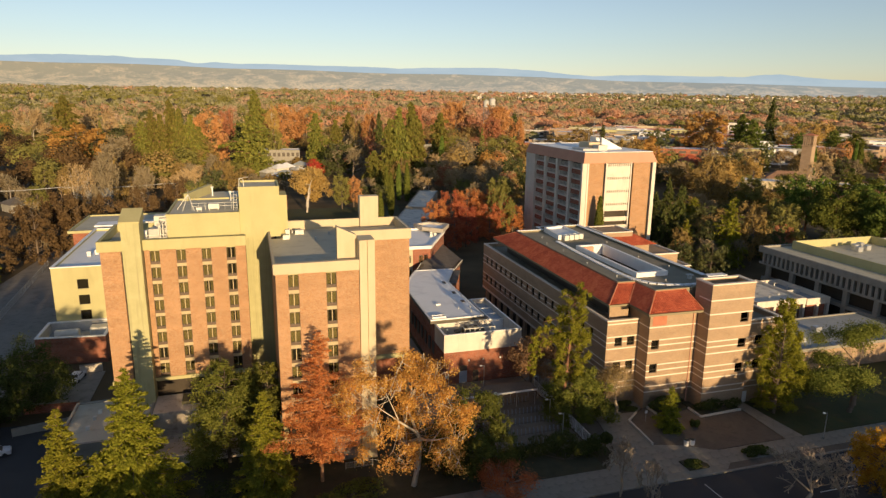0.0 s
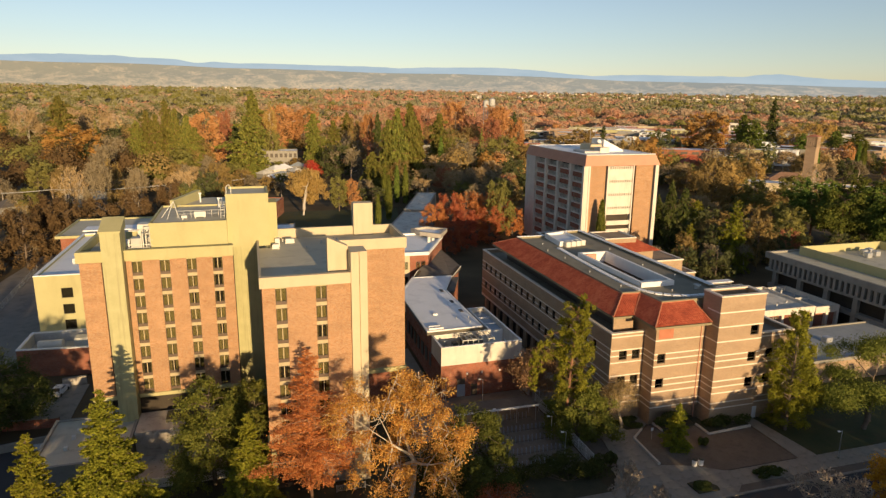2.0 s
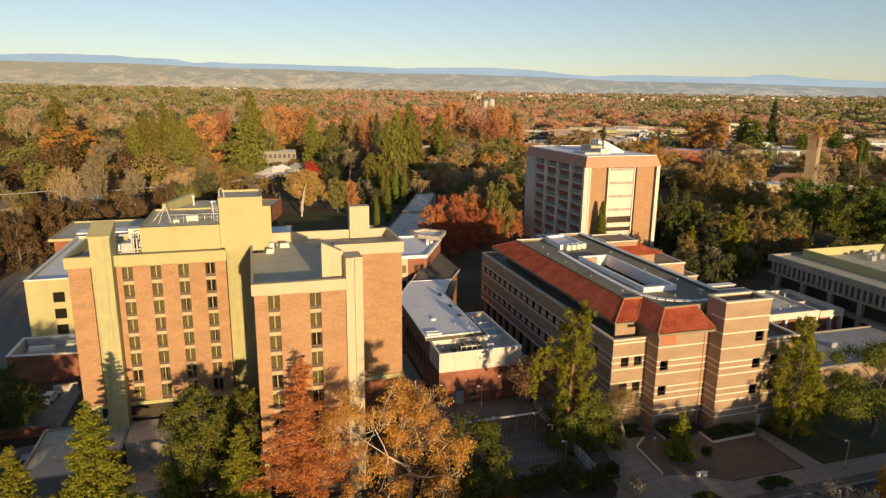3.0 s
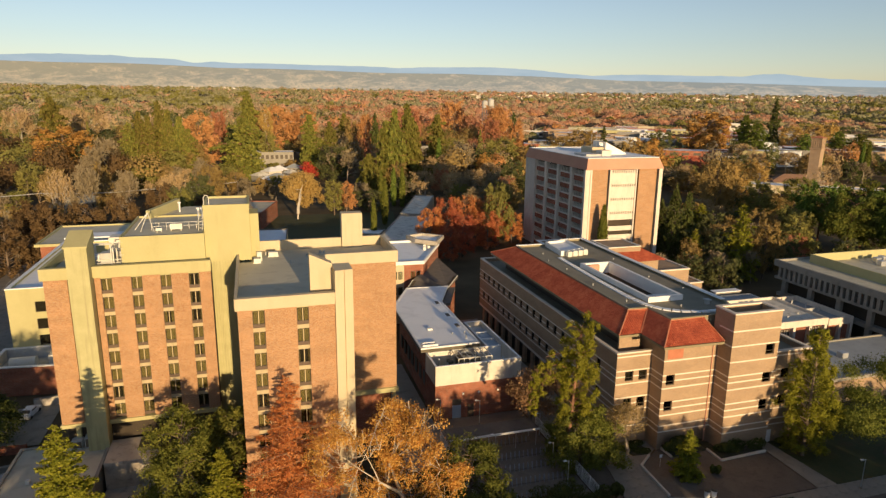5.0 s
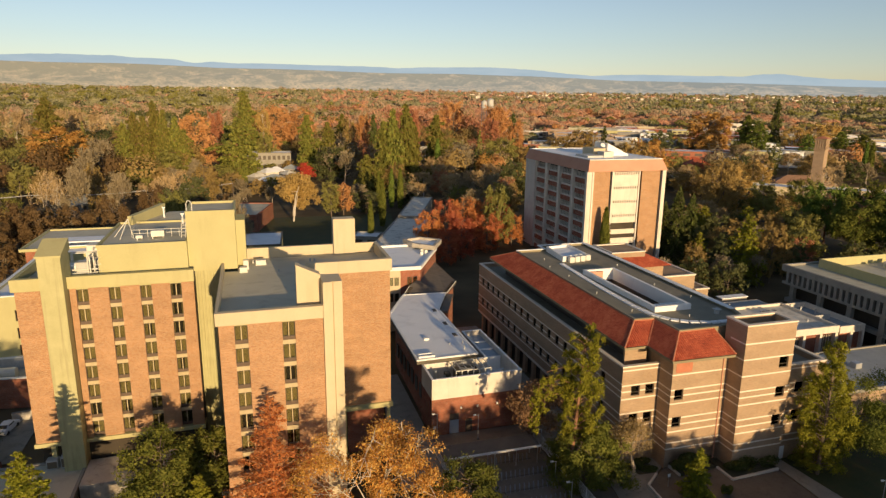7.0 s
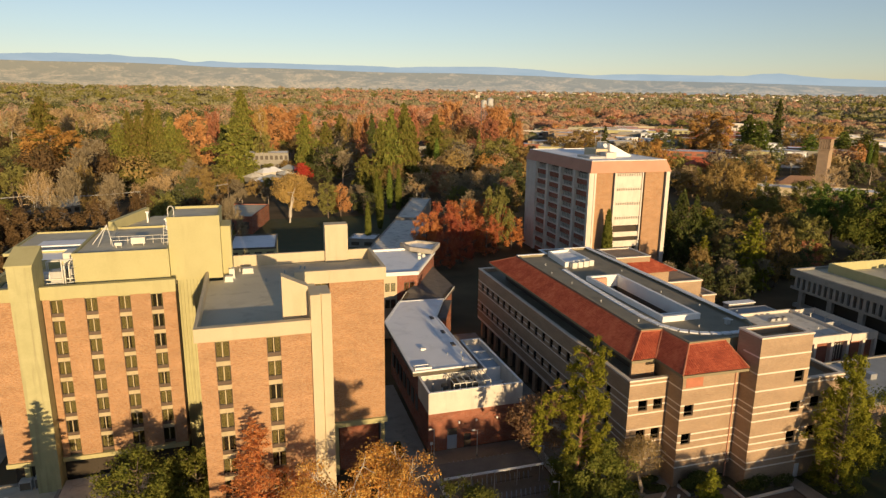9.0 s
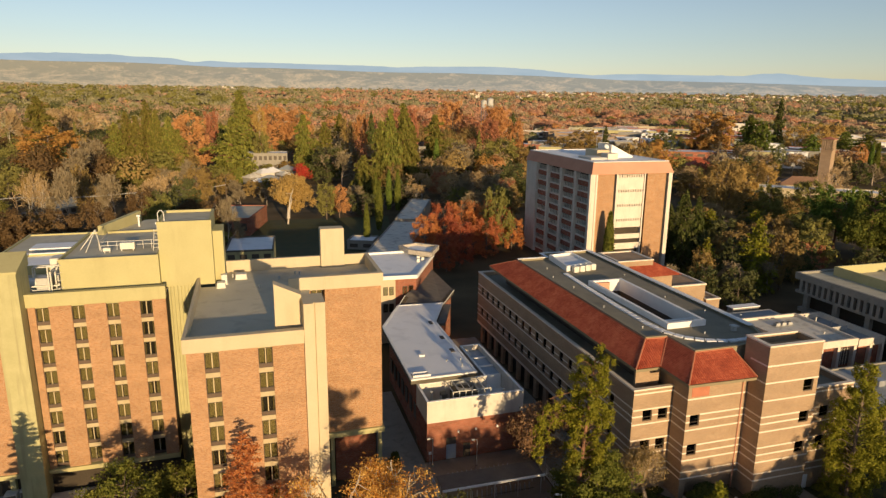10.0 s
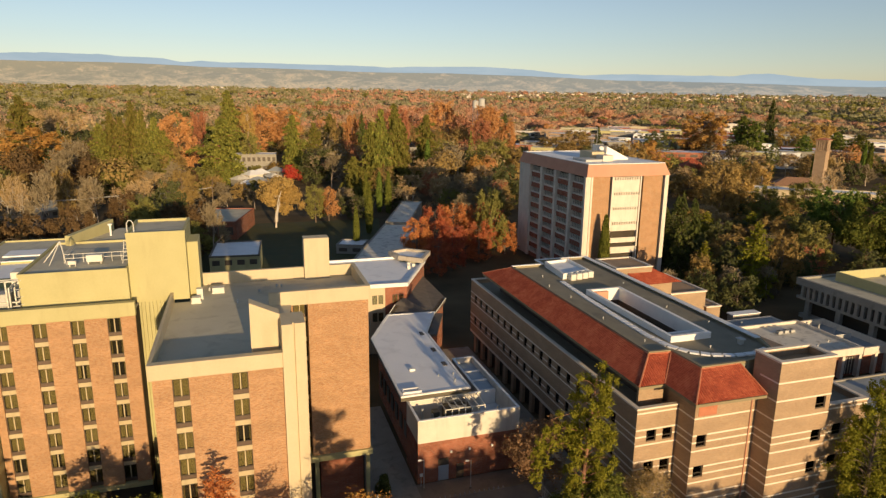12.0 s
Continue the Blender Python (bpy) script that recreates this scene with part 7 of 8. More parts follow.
T_DARK = wood_tree(49, WOODS["dark"], "dark evergreen oak in the woods", 0.58, 3600, 2.0, 0.6, base=0.12)
FIRST = set()


def plant(tree, *rows):
    """Trees of one kind at (x, y) with a crown radius and a height; the first row is the tree itself."""
    for x, y, r, h in rows:
        if tree.name not in FIRST:
            FIRST.add(tree.name)
            o = tree
        else:
            o = copy_thing(tree, Matrix.Identity(4))
        o.matrix_basis = pose(x, y, 0, 0, 0, rnd.uniform(0, 360)) @ Matrix.Diagonal((r / 8, r / 8, h / 20, 1))


plant(T_REDWOOD, (-125, 520, 10.3, 50.1), (-62, 420, 6.2, 37.0), (-57, 426, 5.6, 43.0), (-51.5, 424, 5.4, 40.5), (-46.5, 430, 5.8, 49.0), (-41, 424, 5.6, 44.0), (-35, 427, 6.0, 40.0), (-30, 422, 6.0, 33.0), (1, 440, 12.4, 38.4), (4, 520, 9.5, 55.5))
plant(T_REDWOOD, (44, 465, 7.0, 40.1), (58, 465, 5.8, 35.6), (81, 560, 7.1, 38.9), (80, 382, 6.1, 39.4), (85, 380, 6.1, 46.1), (95, 390, 6.9, 48.8), (101, 395, 5.0, 38.5), (68, 370, 6.2, 21.6), (123, 423, 7.7, 41.7))
plant(T_OAK, (-108, 470, 20.1, 31.3), (246, 370, 13.7, 27.8), (411, 520, 23.2, 40.4))
plant(T_TAN, (-173, 620, 13.6, 39.3), (-148, 640, 12.2, 40.4), (-127, 620, 16.0, 40.9), (-27, 300, 6.3, 20.8), (118, 395, 9.2, 18.2), (87, 330, 3.9, 11.2))
plant(T_TAN, (362, 420, 12.7, 21.6), (355, 390, 9.8, 17.5), (384, 395, 8.9, 16.7), (247, 335, 11.1, 14.7))
plant(T_BARE, (-73, 420, 12.3, 29.1), (-73, 380, 9.5, 27.0), (-44, 305, 7.2, 22.2), (-53, 275, 6.7, 27.6), (-17, 345, 9.0, 23.0), (1, 238, 5.0, 21.0), (60, 400, 9.0, 20.6), (82, 320, 6.7, 11.6))
plant(T_BARE, (53, 318, 7.8, 12.6), (136, 395, 9.7, 20.7), (116, 300, 10.4, 18.1), (105, 310, 8.0, 15.5), (170, 190, 5.8, 11.8), (94, 270, 8.0, 15.7))
plant(T_PALE, (-70, 292, 6.8, 26.0), (-64, 285, 5.1, 24.2), (392, 372, 19.3, 9.2))
plant(T_BROWN, (-57, 315, 4.7, 23.2), (-14, 320, 6.5, 21.8))
plant(T_RUST, (-17, 540, 7.7, 40.0), (150, 600, 8.9, 41.1), (212, 560, 11.1, 33.0))
plant(T_ORANGE, (-28, 480, 13.6, 39.7), (15, 560, 15.0, 38.2), (30, 660, 18.4, 42.1), (54, 650, 16.5, 39.4), (96, 540, 7.4, 37.8), (46, 306, 4.5, 14.0), (222, 700, 18.0, 47.7), (262, 660, 15.0, 40.0), (236, 560, 9.2, 32.6))
plant(T_BROWN, (-28, 425, 9.5, 24.2), (81, 520, 7.9, 34.5), (187, 430, 9.8, 20.2), (260, 520, 14.7, 20.4), (303, 560, 16.2, 24.3), (244, 322, 10.8, 13.5), (428, 385, 13.3, 9.6), (262, 322, 12, 11))
plant(T_BROWN, (188, 200, 7.2, 10.1), (177, 205, 6.6, 10.4), (216, 262, 8, 20))
plant(T_DARK, (-17, 300, 6.7, 19.9), (-21, 270, 5.4, 19.3), (55, 430, 10.7, 21.6), (57, 310, 7.6, 9.7), (147, 400, 10.6, 20.9), (142, 340, 9.1, 19.3), (333, 480, 14.8, 27.1), (226, 270, 10.2, 8.9))
plant(T_DARK, (242, 260, 10.4, 7.3), (156, 215, 6.5, 13.6), (231, 230, 8.1, 7.8))
plant(T_OLIVE, (-19, 240, 5.6, 20.9), (17, 500, 7.1, 26.1), (40, 303, 4.9, 15.1), (167, 420, 13.5, 25.7), (102, 256, 6.5, 18.5), (150, 470, 12.3, 22.3))
plant(T_FIR, (-8, 470, 5.5, 35.4), (100, 520, 5.8, 41.0), (255, 610, 6.7, 39.2), (274, 470, 5.5, 32.3), (505, 540, 8.2, 55.9), (169, 232, 4.0, 17.6), (181, 238, 3.9, 15.4))
plant(T_GOLD, (17, 540, 6.8, 41.0), (508, 520, 13.7, 29.0), (556, 540, 12.0, 30.2), (581, 545, 12.3, 29.9), (293, 355, 12.4, 16.5))
plant(T_CEDAR, (409, 470, 12.2, 41.0), (408, 455, 11.5, 36.9), (445, 440, 9.1, 26.7), (513, 470, 11.9, 27.0), (503, 440, 14.3, 26.3))
plant(T_CONIFER, (174, 222, 5.1, 13.3), (188, 215, 6.6, 13.6))
plant(T_FLAME, (62, 218, 5.0, 15.5), (71, 228, 5.8, 17.2), (80, 236, 6.2, 16.5), (98, 244, 5.3, 13.0), (72, 213, 5.4, 14.5), (84, 221, 5.8, 13.0), (97, 230, 4.6, 11.0), (90, 240, 6.2, 15.5), (66, 208, 4.6, 11.5))
plant(T_BROWN, (274, 262, 8, 7.5), (292, 250, 9, 7), (312, 240, 9, 7), (258, 268, 8, 8), (240, 258, 8, 10))
plant(T_SHADEBROWN, (-66, 224, 7, 17), (-56, 234, 7.5, 18.5), (-74, 212, 7, 16), (-48, 242, 7, 17), (-62, 240, 7, 19), (-36, 236, 6, 20), (-29, 272, 6, 19), (-4, 256, 5.5, 17), (-12, 262, 6, 16))
plant(T_BARE, (-70, 230, 6.5, 18))
plant(T_CONIFER, (-73, 196, 5, 14))
plant(T_ORANGE, (239, 622, 13, 43.5))
# the near courtyard and the lane behind it
COURT = put(column_tree(62, 15, 1.3, 3000, 0.42, LEAF["pine"], "slender dark column cypress in the courtyard"), 48.4, 250)
for x, y, s in ((57.8, 275, 1.3), (71.6, 321, 1.25), (75, 317, 1.3), (67, 330, 1.1), (119, 405, 1.8), (109.3, 186.0, 1.38), (355, 345, 1.5), (362, 345, 1.5), (425, 365, 1.7), (428, 372, 1.6)):
    again(COURT, x, y, rnd.uniform(0, 360), s)
put(broadleaf(63, 19.0, 17.5, 12500, 0.46, M_PALEBARK, WOODS["gold"], "broad golden sycamore on the courtyard lawn", fork=0.24, clump=0.8, levels=5, trunk_r=0.5, gap=0.1, name="sycamore"), 23.0, 296)
put(broadleaf(64, 10, 5.0, 1800, 0.5, M_BARK, LEAF["red"], "small crimson maple among houses", name="maple"), 40, 432, 0, 1.1)
UMBRELLA = put(clump_tree(65, 20, 8.2, 0.4, 44, 12000, 0.4, M_REDBARK, LEAF["pine"], "broad bright green stone pine behind the library", puff=2.3, top=0.85, low=0.8, trunk_r=0.4, name="stone_pine"), 200, 178, 0, 1.05)
for x, y, s in ((210, 186, 1.12), (206, 196, 1.15), (214, 174, 1.12), (220, 190, 1.2), (226, 176, 1.15), (208, 164, 1.05), (232, 186, 1.12)):
    again(UMBRELLA, x, y, rnd.uniform(0, 360), s)
# shaded trees between the tiled roof, the tower and the library
plant(T_BARE, (108, 158, 4, 9), (114, 164, 4.5, 11), (133, 160, 5, 11), (146, 162, 5, 10))
plant(T_DARK, (121, 158, 5, 11), (128, 153, 5, 11), (140, 170, 5, 13), (150, 178, 6, 13), (166, 170, 5, 11), (147, 196, 6, 12), (110, 172, 5, 10), (104, 165, 5, 10), (172, 190, 6, 11), (186, 214, 6, 11))
plant(T_BROWN, (126, 165, 4, 13), (153, 165, 5, 17), (160, 194, 6, 11), (178, 232, 7, 11), (205, 252, 7, 27), (188, 292, 10, 32))
plant(T_DARK, (158, 176, 6, 12), (155, 212, 6, 12), (170, 210, 6, 12), (144, 226, 7, 13))
plant(T_FIR, (138, 190, 4, 26), (147, 195, 3.6, 22.5), (143, 204, 3.5, 19))
plant(T_CONIFER, (143.5, 165, 5, 21.5), (149, 172, 4, 15), (136, 176, 3.6, 14))
plant(T_GOLD, (284, 312, 7, 19), (268, 318, 7, 17), (230, 268, 8, 17), (240, 300, 8, 18))
plant(T_OLIVE, (218, 240, 7, 18), (262, 262, 9, 16), (90, 226, 5, 22))
plant(T_PALE, (279, 268, 8, 23.5))
plant(T_TAN, (104, 330, 8, 15), (122, 345, 8, 15), (96, 352, 7, 14), (132, 322, 8, 14), (112, 372, 8, 16), (140, 368, 9, 16))
plant(T_DARK, (196, 164, 5, 8), (206, 168, 5, 9), (216, 164, 5, 8), (188, 168, 5, 10), (226, 168, 6, 9), (214, 178, 6, 10))
plant(T_OLIVE, (186, 186, 6, 15), (178, 178, 6, 13), (192, 196, 6, 15))
plant(T_BROWN, (182, 200, 6, 14), (126, 305, 7, 13), (108, 285, 6, 12))
plant(T_BARE, (-6, 318, 5, 10), (4, 330, 5.5, 11), (16, 345, 5, 9), (-12, 340, 6, 12), (24, 372, 6, 10), (2, 362, 6, 11))
plant(T_BROWN, (10, 372, 5, 9), (-4, 380, 6, 12), (30, 405, 5, 8), (6, 478, 7, 9), (34, 484, 6, 8))
plant(T_OLIVE, (18, 390, 5, 8), (-10, 400, 6, 12), (20, 474, 5, 7))

# places kept clear of single trees: (x0, x1, y0, y1)
CLEAR = [(-14, 62, 296, 410), (-10, 50, 405, 520), (-16, 26, 275, 330), (-48, 26, 60, 214), (26, 100, 60, 280), (100, 136, 150, 242), (100, 190, 60, 170), (-2, 26, 175, 330), (26, 62, 175, 345), (-66, -46, 75, 205), (180, 235, 160, 196), (250, 345, 246, 342), (-8, 22, 275, 320)]

# long pale blocks of the town: place, width, depth, height, turn
TOWN = [(385, 845, 30, 16, 8, -25), (425, 900, 26, 18, 7, -27), (462, 870, 22, 16, 9, -29), (505, 930, 40, 18, 8, -31), (560, 900, 24, 18, 11, -34), (615, 930, 34, 18, 9, -34), (560, 690, 40, 20, 13, -39),
        (640, 740, 28, 20, 22, -41), (690, 700, 36, 16, 11, -44), (760, 690, 46, 18, 10, -48), (600, 545, 28, 18, 17, -48), (660, 560, 40, 24, 13, -50)]
CLEAR += [(x - w / 2 - 25, x + w / 2, y - 30, y + 10) for x, y, w, d, h, rz in TOWN]


def is_clear(x, y, pad=4):
    return any(a - pad < x < b + pad and c - pad < y < d + pad for a, b, c, d in CLEAR)


WEST = [T_BARE, T_BARE, T_BROWN, T_BROWN, T_OLIVE, T_SHADEBROWN, T_TAN, T_OLIVE]
FILL = [T_BARE, T_BARE, T_BROWN, T_DARK, T_DARK, T_OLIVE, T_TAN, T_BROWN, T_RUST]
count = 0
while count < 92:
    y = rnd.uniform(125, 400)
    x = y * rnd.uniform(-0.42, 1.28)
    if is_clear(x, y):
        continue
    # low trees close by, taller ones further off
    h = rnd.uniform(8, 12) + max(0, y - 200) * 0.022
    if x < 0 and y < 215:
        h *= 0.8
    plant(rnd.choice(FILL if x > 0 else WEST), (x, y, h * rnd.uniform(0.42, 0.6), h))
    count += 1


def crowns(name, rng, xx, yy, zz, h, r, quads, size, leaf, label, tall=False, squash=0.45):
    """Many crowns of one colour as one sheet of leaf clumps, rounded and lumpy."""
    n = len(xx)
    ii = np.repeat(np.arange(n), quads)
    m = len(ii)
    d = rng.normal(size=(m, 3)); d[:, 2] = np.abs(d[:, 2]) * 1.1 - 0.3
    d /= np.linalg.norm(d, axis=1)[:, None]
    ph = rng.random((n, 2)) * 9
    lump = 0.82 + 0.2 * np.sin(ph[ii, 0] + d[:, 0] * 4.5 + d[:, 2] * 3) * np.cos(ph[ii, 1] + d[:, 1] * 4.5) + 0.1 * rng.normal(size=m)
    c = np.stack([xx[ii], yy[ii], zz[ii]], axis=1)
    if tall:
        t = rng.random(m) ** 1.4
        rr = r[ii] * 0.62 * (1 - t) + 0.2
        c[:, 0] += d[:, 0] * rr; c[:, 1] += d[:, 1] * rr
        c[:, 2] += h[ii] * 1.5 * (0.1 + 0.9 * t)
    else:
        c[:, :2] += d[:, :2] * (r[ii] * lump)[:, None]
        c[:, 2] += h[ii] * (1 - squash) + d[:, 2] * h[ii] * squash * lump
    v, f = leaf_quads(rng, c, size, d * 2.2, 1.2)
    me = raw_mesh(name, v, f)
    tone = rng.random((n, 2)).astype(np.float32)
    me.uv_layers.new(name="tone").data.foreach_set("uv", np.repeat(tone[ii], 3, axis=0).ravel())
    return tagged(link_mesh(name, me, leaf), label, "woods", "", "stuff")


# unseen street trees behind the viewpoint, added to shade street and lower storeys
brg = np.random.default_rng(31)
bx = np.concatenate([-80 + np.arange(48) * 5.2, -78 + np.arange(48) * 5.2]) + brg.uniform(-2, 2, 96)
by = np.concatenate([brg.uniform(26, 40, 48), brg.uniform(0, 14, 48)])
bh = np.concatenate([brg.uniform(9.6, 12.0, 48), brg.uniform(13.5, 16, 48)])
# raised by stretches to lift the shade line
bh = bh + np.where(bx < 5, 2.4, 0.0) + np.where(bx < -26, 9.0, 0.0) + np.where((bx > 24) & (bx < 54), 2.6, 0.0)
T_SHADE = clump_tree(56, 12, 4.6, 0.15, 34, 1300, 0.5, M_BARK, LEAF["olive"], "unseen leafy olive-green tree added across the road for shade", puff=1.35, top=0.6, low=0.8, trunk_r=0.25, name="street_tree")
for i in range(96):
    # the second row fills only every other place
    if i >= 48 and i % 2:
        continue
    s = 1.0 if i < 48 else 1.5
    s *= 1.35 if bx[i] < -26 else 1.0
    o = T_SHADE if i == 0 else copy_thing(T_SHADE, Matrix.Identity(4))
    o.matrix_basis = pose(bx[i], by[i], 0, 0, 0, 37 * i) @ Matrix.Diagonal((s, s, bh[i] / 12, 1))


def far_woods(name, seed, n, r0, r1, quads, size, mix, clear, hgt, wid, label="far autumn woods with mixed crowns"):
    """Tree crowns too many to count; their colours drift slowly over the land."""
    rng = np.random.default_rng(seed)
    yy = np.sqrt(rng.random(n) * (r1 ** 2 - r0 ** 2) + r0 ** 2)
    az = np.radians(-24 + 80 * rng.random(n))
    xx, yy = yy * np.sin(az), yy * np.cos(az)
    keep = np.array([not clear(x, y) for x, y in zip(xx, yy)])
    xx, yy = xx[keep], yy[keep]
    n = len(xx)
    zz = np.array([land(x, y) for x, y in zip(xx, yy)])
    field = np.array([noise.noise(Vector((x * 0.005, y * 0.0028, 3.0))) + 0.5 * noise.noise(Vector((x * 0.016, y * 0.01, 5.0))) for x, y in zip(xx, yy)]) * 0.8 + rng.normal(size=n) * 0.3
    # autumn colour gathers ahead and beyond, greens and browns to the west and close by
    bearing = np.degrees(np.arctan2(xx, yy))
    field += 0.5 * np.exp(-((bearing - 15) / 15) ** 2) + 0.1 * (bearing > 28) - 0.2 - 0.18 * (bearing < 7) - 0.02 * (bearing > 30)
    order = np.clip((field + 0.68) / 1.36, 0, 0.999)
    cum = np.cumsum([w for _, w in mix])
    kind = np.searchsorted(cum / cum[-1], order)
    h = hgt * (0.6 + 0.8 * rng.random(n) ** 1.5)
    r = wid * (0.55 + 0.8 * rng.random(n))
    h = h * np.where((bearing > 22) & (yy > 400) & (yy < 1300), 0.55, 1.0)
    for k, (leaf, _) in enumerate(mix):
        ids = np.where(kind == k)[0]
        if len(ids):
            crowns(name, rng, xx[ids], yy[ids], zz[ids], h[ids], r[ids], quads, size, WOODS[leaf], label, leaf == "redwood")


def in_town(x, y):
    return is_clear(x, y, 0) or math.degrees(math.atan2(x, y)) > 23 and 430 < y < 1100 and noise.noise(Vector((x * 0.012, y * 0.012, 9.0))) > 0.0


MIX = [("shade_brown", 1.6), ("dark", 2.6), ("redwood", 0.8), ("olive", 5.2), ("brown", 5.4), ("twig", 2.4), ("tan", 2.0), ("gold", 1.4), ("amber", 1.8), ("orange", 3.0), ("rust", 1.2)]
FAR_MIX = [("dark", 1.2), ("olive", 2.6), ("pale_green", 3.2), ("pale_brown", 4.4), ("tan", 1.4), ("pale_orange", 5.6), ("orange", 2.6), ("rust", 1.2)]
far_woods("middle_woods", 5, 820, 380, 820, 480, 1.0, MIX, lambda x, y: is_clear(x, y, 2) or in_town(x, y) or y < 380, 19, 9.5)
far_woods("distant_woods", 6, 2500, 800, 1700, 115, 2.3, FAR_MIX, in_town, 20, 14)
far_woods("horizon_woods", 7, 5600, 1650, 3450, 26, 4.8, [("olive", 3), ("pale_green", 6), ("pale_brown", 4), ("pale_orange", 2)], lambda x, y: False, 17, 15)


# ---- town ----
def flat_building(x, y, w, d, h, rz, wall, roof, label, storeys=2, tiled=False, name="town_building", z=0.0, cols=6, edge=None):
    b = new(name)
    b.matrix_basis = pose(x, y, z, 0, 0, rz)
    tagged(b, label, "building")

    def add(n, bm, m):
        part(n, bm, m).parent = b
    add("wall", box((-w / 2, -d / 2, 0, w / 2, d / 2, h)), wall)
    if tiled:
        bm = bmesh.new()
        e = [bm.verts.new(p) for p in ((-w / 2 - 0.8, -d / 2 - 0.8, h), (w / 2 + 0.8, -d / 2 - 0.8, h), (w / 2 + 0.8, d / 2 + 0.8, h), (-w / 2 - 0.8, d / 2 + 0.8, h))]
        k = min(w, d) * 0.32
        long_x = w >= d
        a = bm.verts.new((-(w / 2 - d / 2) if long_x else 0, 0 if long_x else -(d / 2 - w / 2), h + k))
        c = bm.verts.new(((w / 2 - d / 2) if long_x else 0, 0 if long_x else (d / 2 - w / 2), h + k)) if abs(w - d) > 0.1 else a
        if c is a:
            for i in range(4):
                bm.faces.new((e[i], e[(i + 1) % 4], a))
        elif long_x:
            for q in ((e[0], e[1], c, a), (e[1], e[2], c), (e[2], e[3], a, c), (e[3], e[0], a)):
                bm.faces.new(q)
        else:
            for q in ((e[0], e[1], a), (e[1], e[2], c, a), (e[2], e[3], c), (e[3], e[0], a, c)):
                bm.faces.new(q)
        bm.faces.new(e[::-1])
        add("roof", bm, roof)
    else:
        add("roof", box((-w / 2 + 0.3, -d / 2 + 0.3, h, w / 2 - 0.3, d / 2 - 0.3, h + 0.15)), roof)
        add("parapet", rim([(-w / 2 - 0.1, -d / 2 - 0.1), (w / 2 + 0.1, -d / 2 - 0.1), (w / 2 + 0.1, d / 2 + 0.1), (-w / 2 - 0.1, d / 2 + 0.1)], 0.45, h, h + 0.5), edge or wall)
    step = h / storeys
    for s in range(storeys):
        for i in range(cols):
            u = -w / 2 + w * (i + 0.5) / cols
            add("window", box((u - w / cols * 0.3, -d / 2 - 0.05, s * step + step * 0.3, u + w / cols * 0.3, -d / 2 + 0.05, s * step + step * 0.75)), M_FRAME)
    return b


# the long flat roofs and houses round the courtyard
flat_building(56.7, 234.4, 13, 59, 5.3, -22, M_CONC, M_ROOFSTREAK, "long low hall with stained grey flat roof", 1, cols=3, name="low_hall")
flat_building(75.5, 287, 9, 51, 5.9, -21, M_CONC, M_ROOFSTREAK, "low hall with stained grey flat roof", 1, cols=3, name="low_hall")
flat_building(3, 292, 17, 30, 6.5, -14, M_REDBRICK, M_ROOFGREY, "small brick hall with grey flat roof", 1, cols=3, name="low_hall")
flat_building(8, 230, 14, 20, 6.8, -4, M_CREAM, M_ROOFWHITE, "low cream wing with white roof and dark fascia", 2, cols=4, name="low_hall", edge=M_BRONZE)
flat_building(46.5, 247, 9.5, 9, 2.8, -22, M_CONC, M_ROOFWHITE, "small open pavilion with white roof", 1, cols=2, name="pavilion")
for x, y, w, d, h, rz, wl_, rf, st, ti in ((20, 500, 30, 16, 12.5, -4, M_CONC, M_ROOFWHITE, 2, False), (22, 446, 10, 8, 5.5, 10, M_CONC, M_ROOFWHITE, 2, True), (32, 452, 9, 8, 6, -20, M_CONC, M_ROOFPALE, 2, True), (10, 428, 9, 7, 4.2, 35, M_CONC, M_ROOFSTREAK, 1, True), (20, 420, 8, 6, 4.4, -30, M_PALECONC, M_ROOFPALE, 1, True), (17, 438, 8, 10, 5.6, -55, M_PALECONC, M_ROOFWHITE, 2, True), (29, 430, 7, 9, 5.0, 20, M_CONC, M_ROOFSTREAK, 2, True), (26, 415, 6, 7, 3.6, 50, M_CONC, M_ROOFPALE, 1, True), (13, 414, 6, 8, 3.4, -15, M_CONC, M_ROOFWHITE, 1, True), (-24, 340, 12, 9, 5, 15, M_CREAM, M_SHINGLE, 1, True), (113, 610, 8, 8, 9, 5, M_CONC, M_ROOFSTREAK, 2, False), (160, 590, 10, 10, 8, -5, M_CONC, M_ROOFSTREAK, 2, False), (-25, 330, 13, 9, 4.5, 12, M_CREAM, M_SHINGLE, 1, True), (-75, 310, 16, 10, 3.6, -40, M_CONC, M_SHINGLE, 1, True), (-100, 330, 15, 10, 3.6, 38, M_CONC, M_SHINGLE, 1, True), (-70, 345, 15, 10, 3.6, 48, M_CONC, M_ROOFGREY, 1, True)):
    flat_building(x, y, w, d, h, rz, wl_, rf, "pale house among autumn trees" if ti else "white flat-roofed block among trees", st, ti, "house" if ti else "town_building", cols=4 if ti else 9)
# pagoda-roofed gatehouse
flat_building(62, 720, 9, 9, 24, 10, M_CREAM, M_TILE, "slim cream gatehouse with red tiered roof", 5, True, "gatehouse", cols=2)
# downtown
flat_building(336, 455, 30, 20, 6, -25, M_TANBRICK, M_TILE, "tan hall with low red tile roof", 2, True, "tiled_hall")
flat_building(300, 390, 22, 18, 8, -20, M_TANBRICK, M_TILE, "tan hall with low red tile roof", 2, True, "tiled_hall")
flat_building(295.5, 278.5, 82, 14, 8.6, -39, M_CREAMWARM, M_ROOFWHITE, "long low cream hall with white flat roof", 1, False, "low_hall", cols=9)
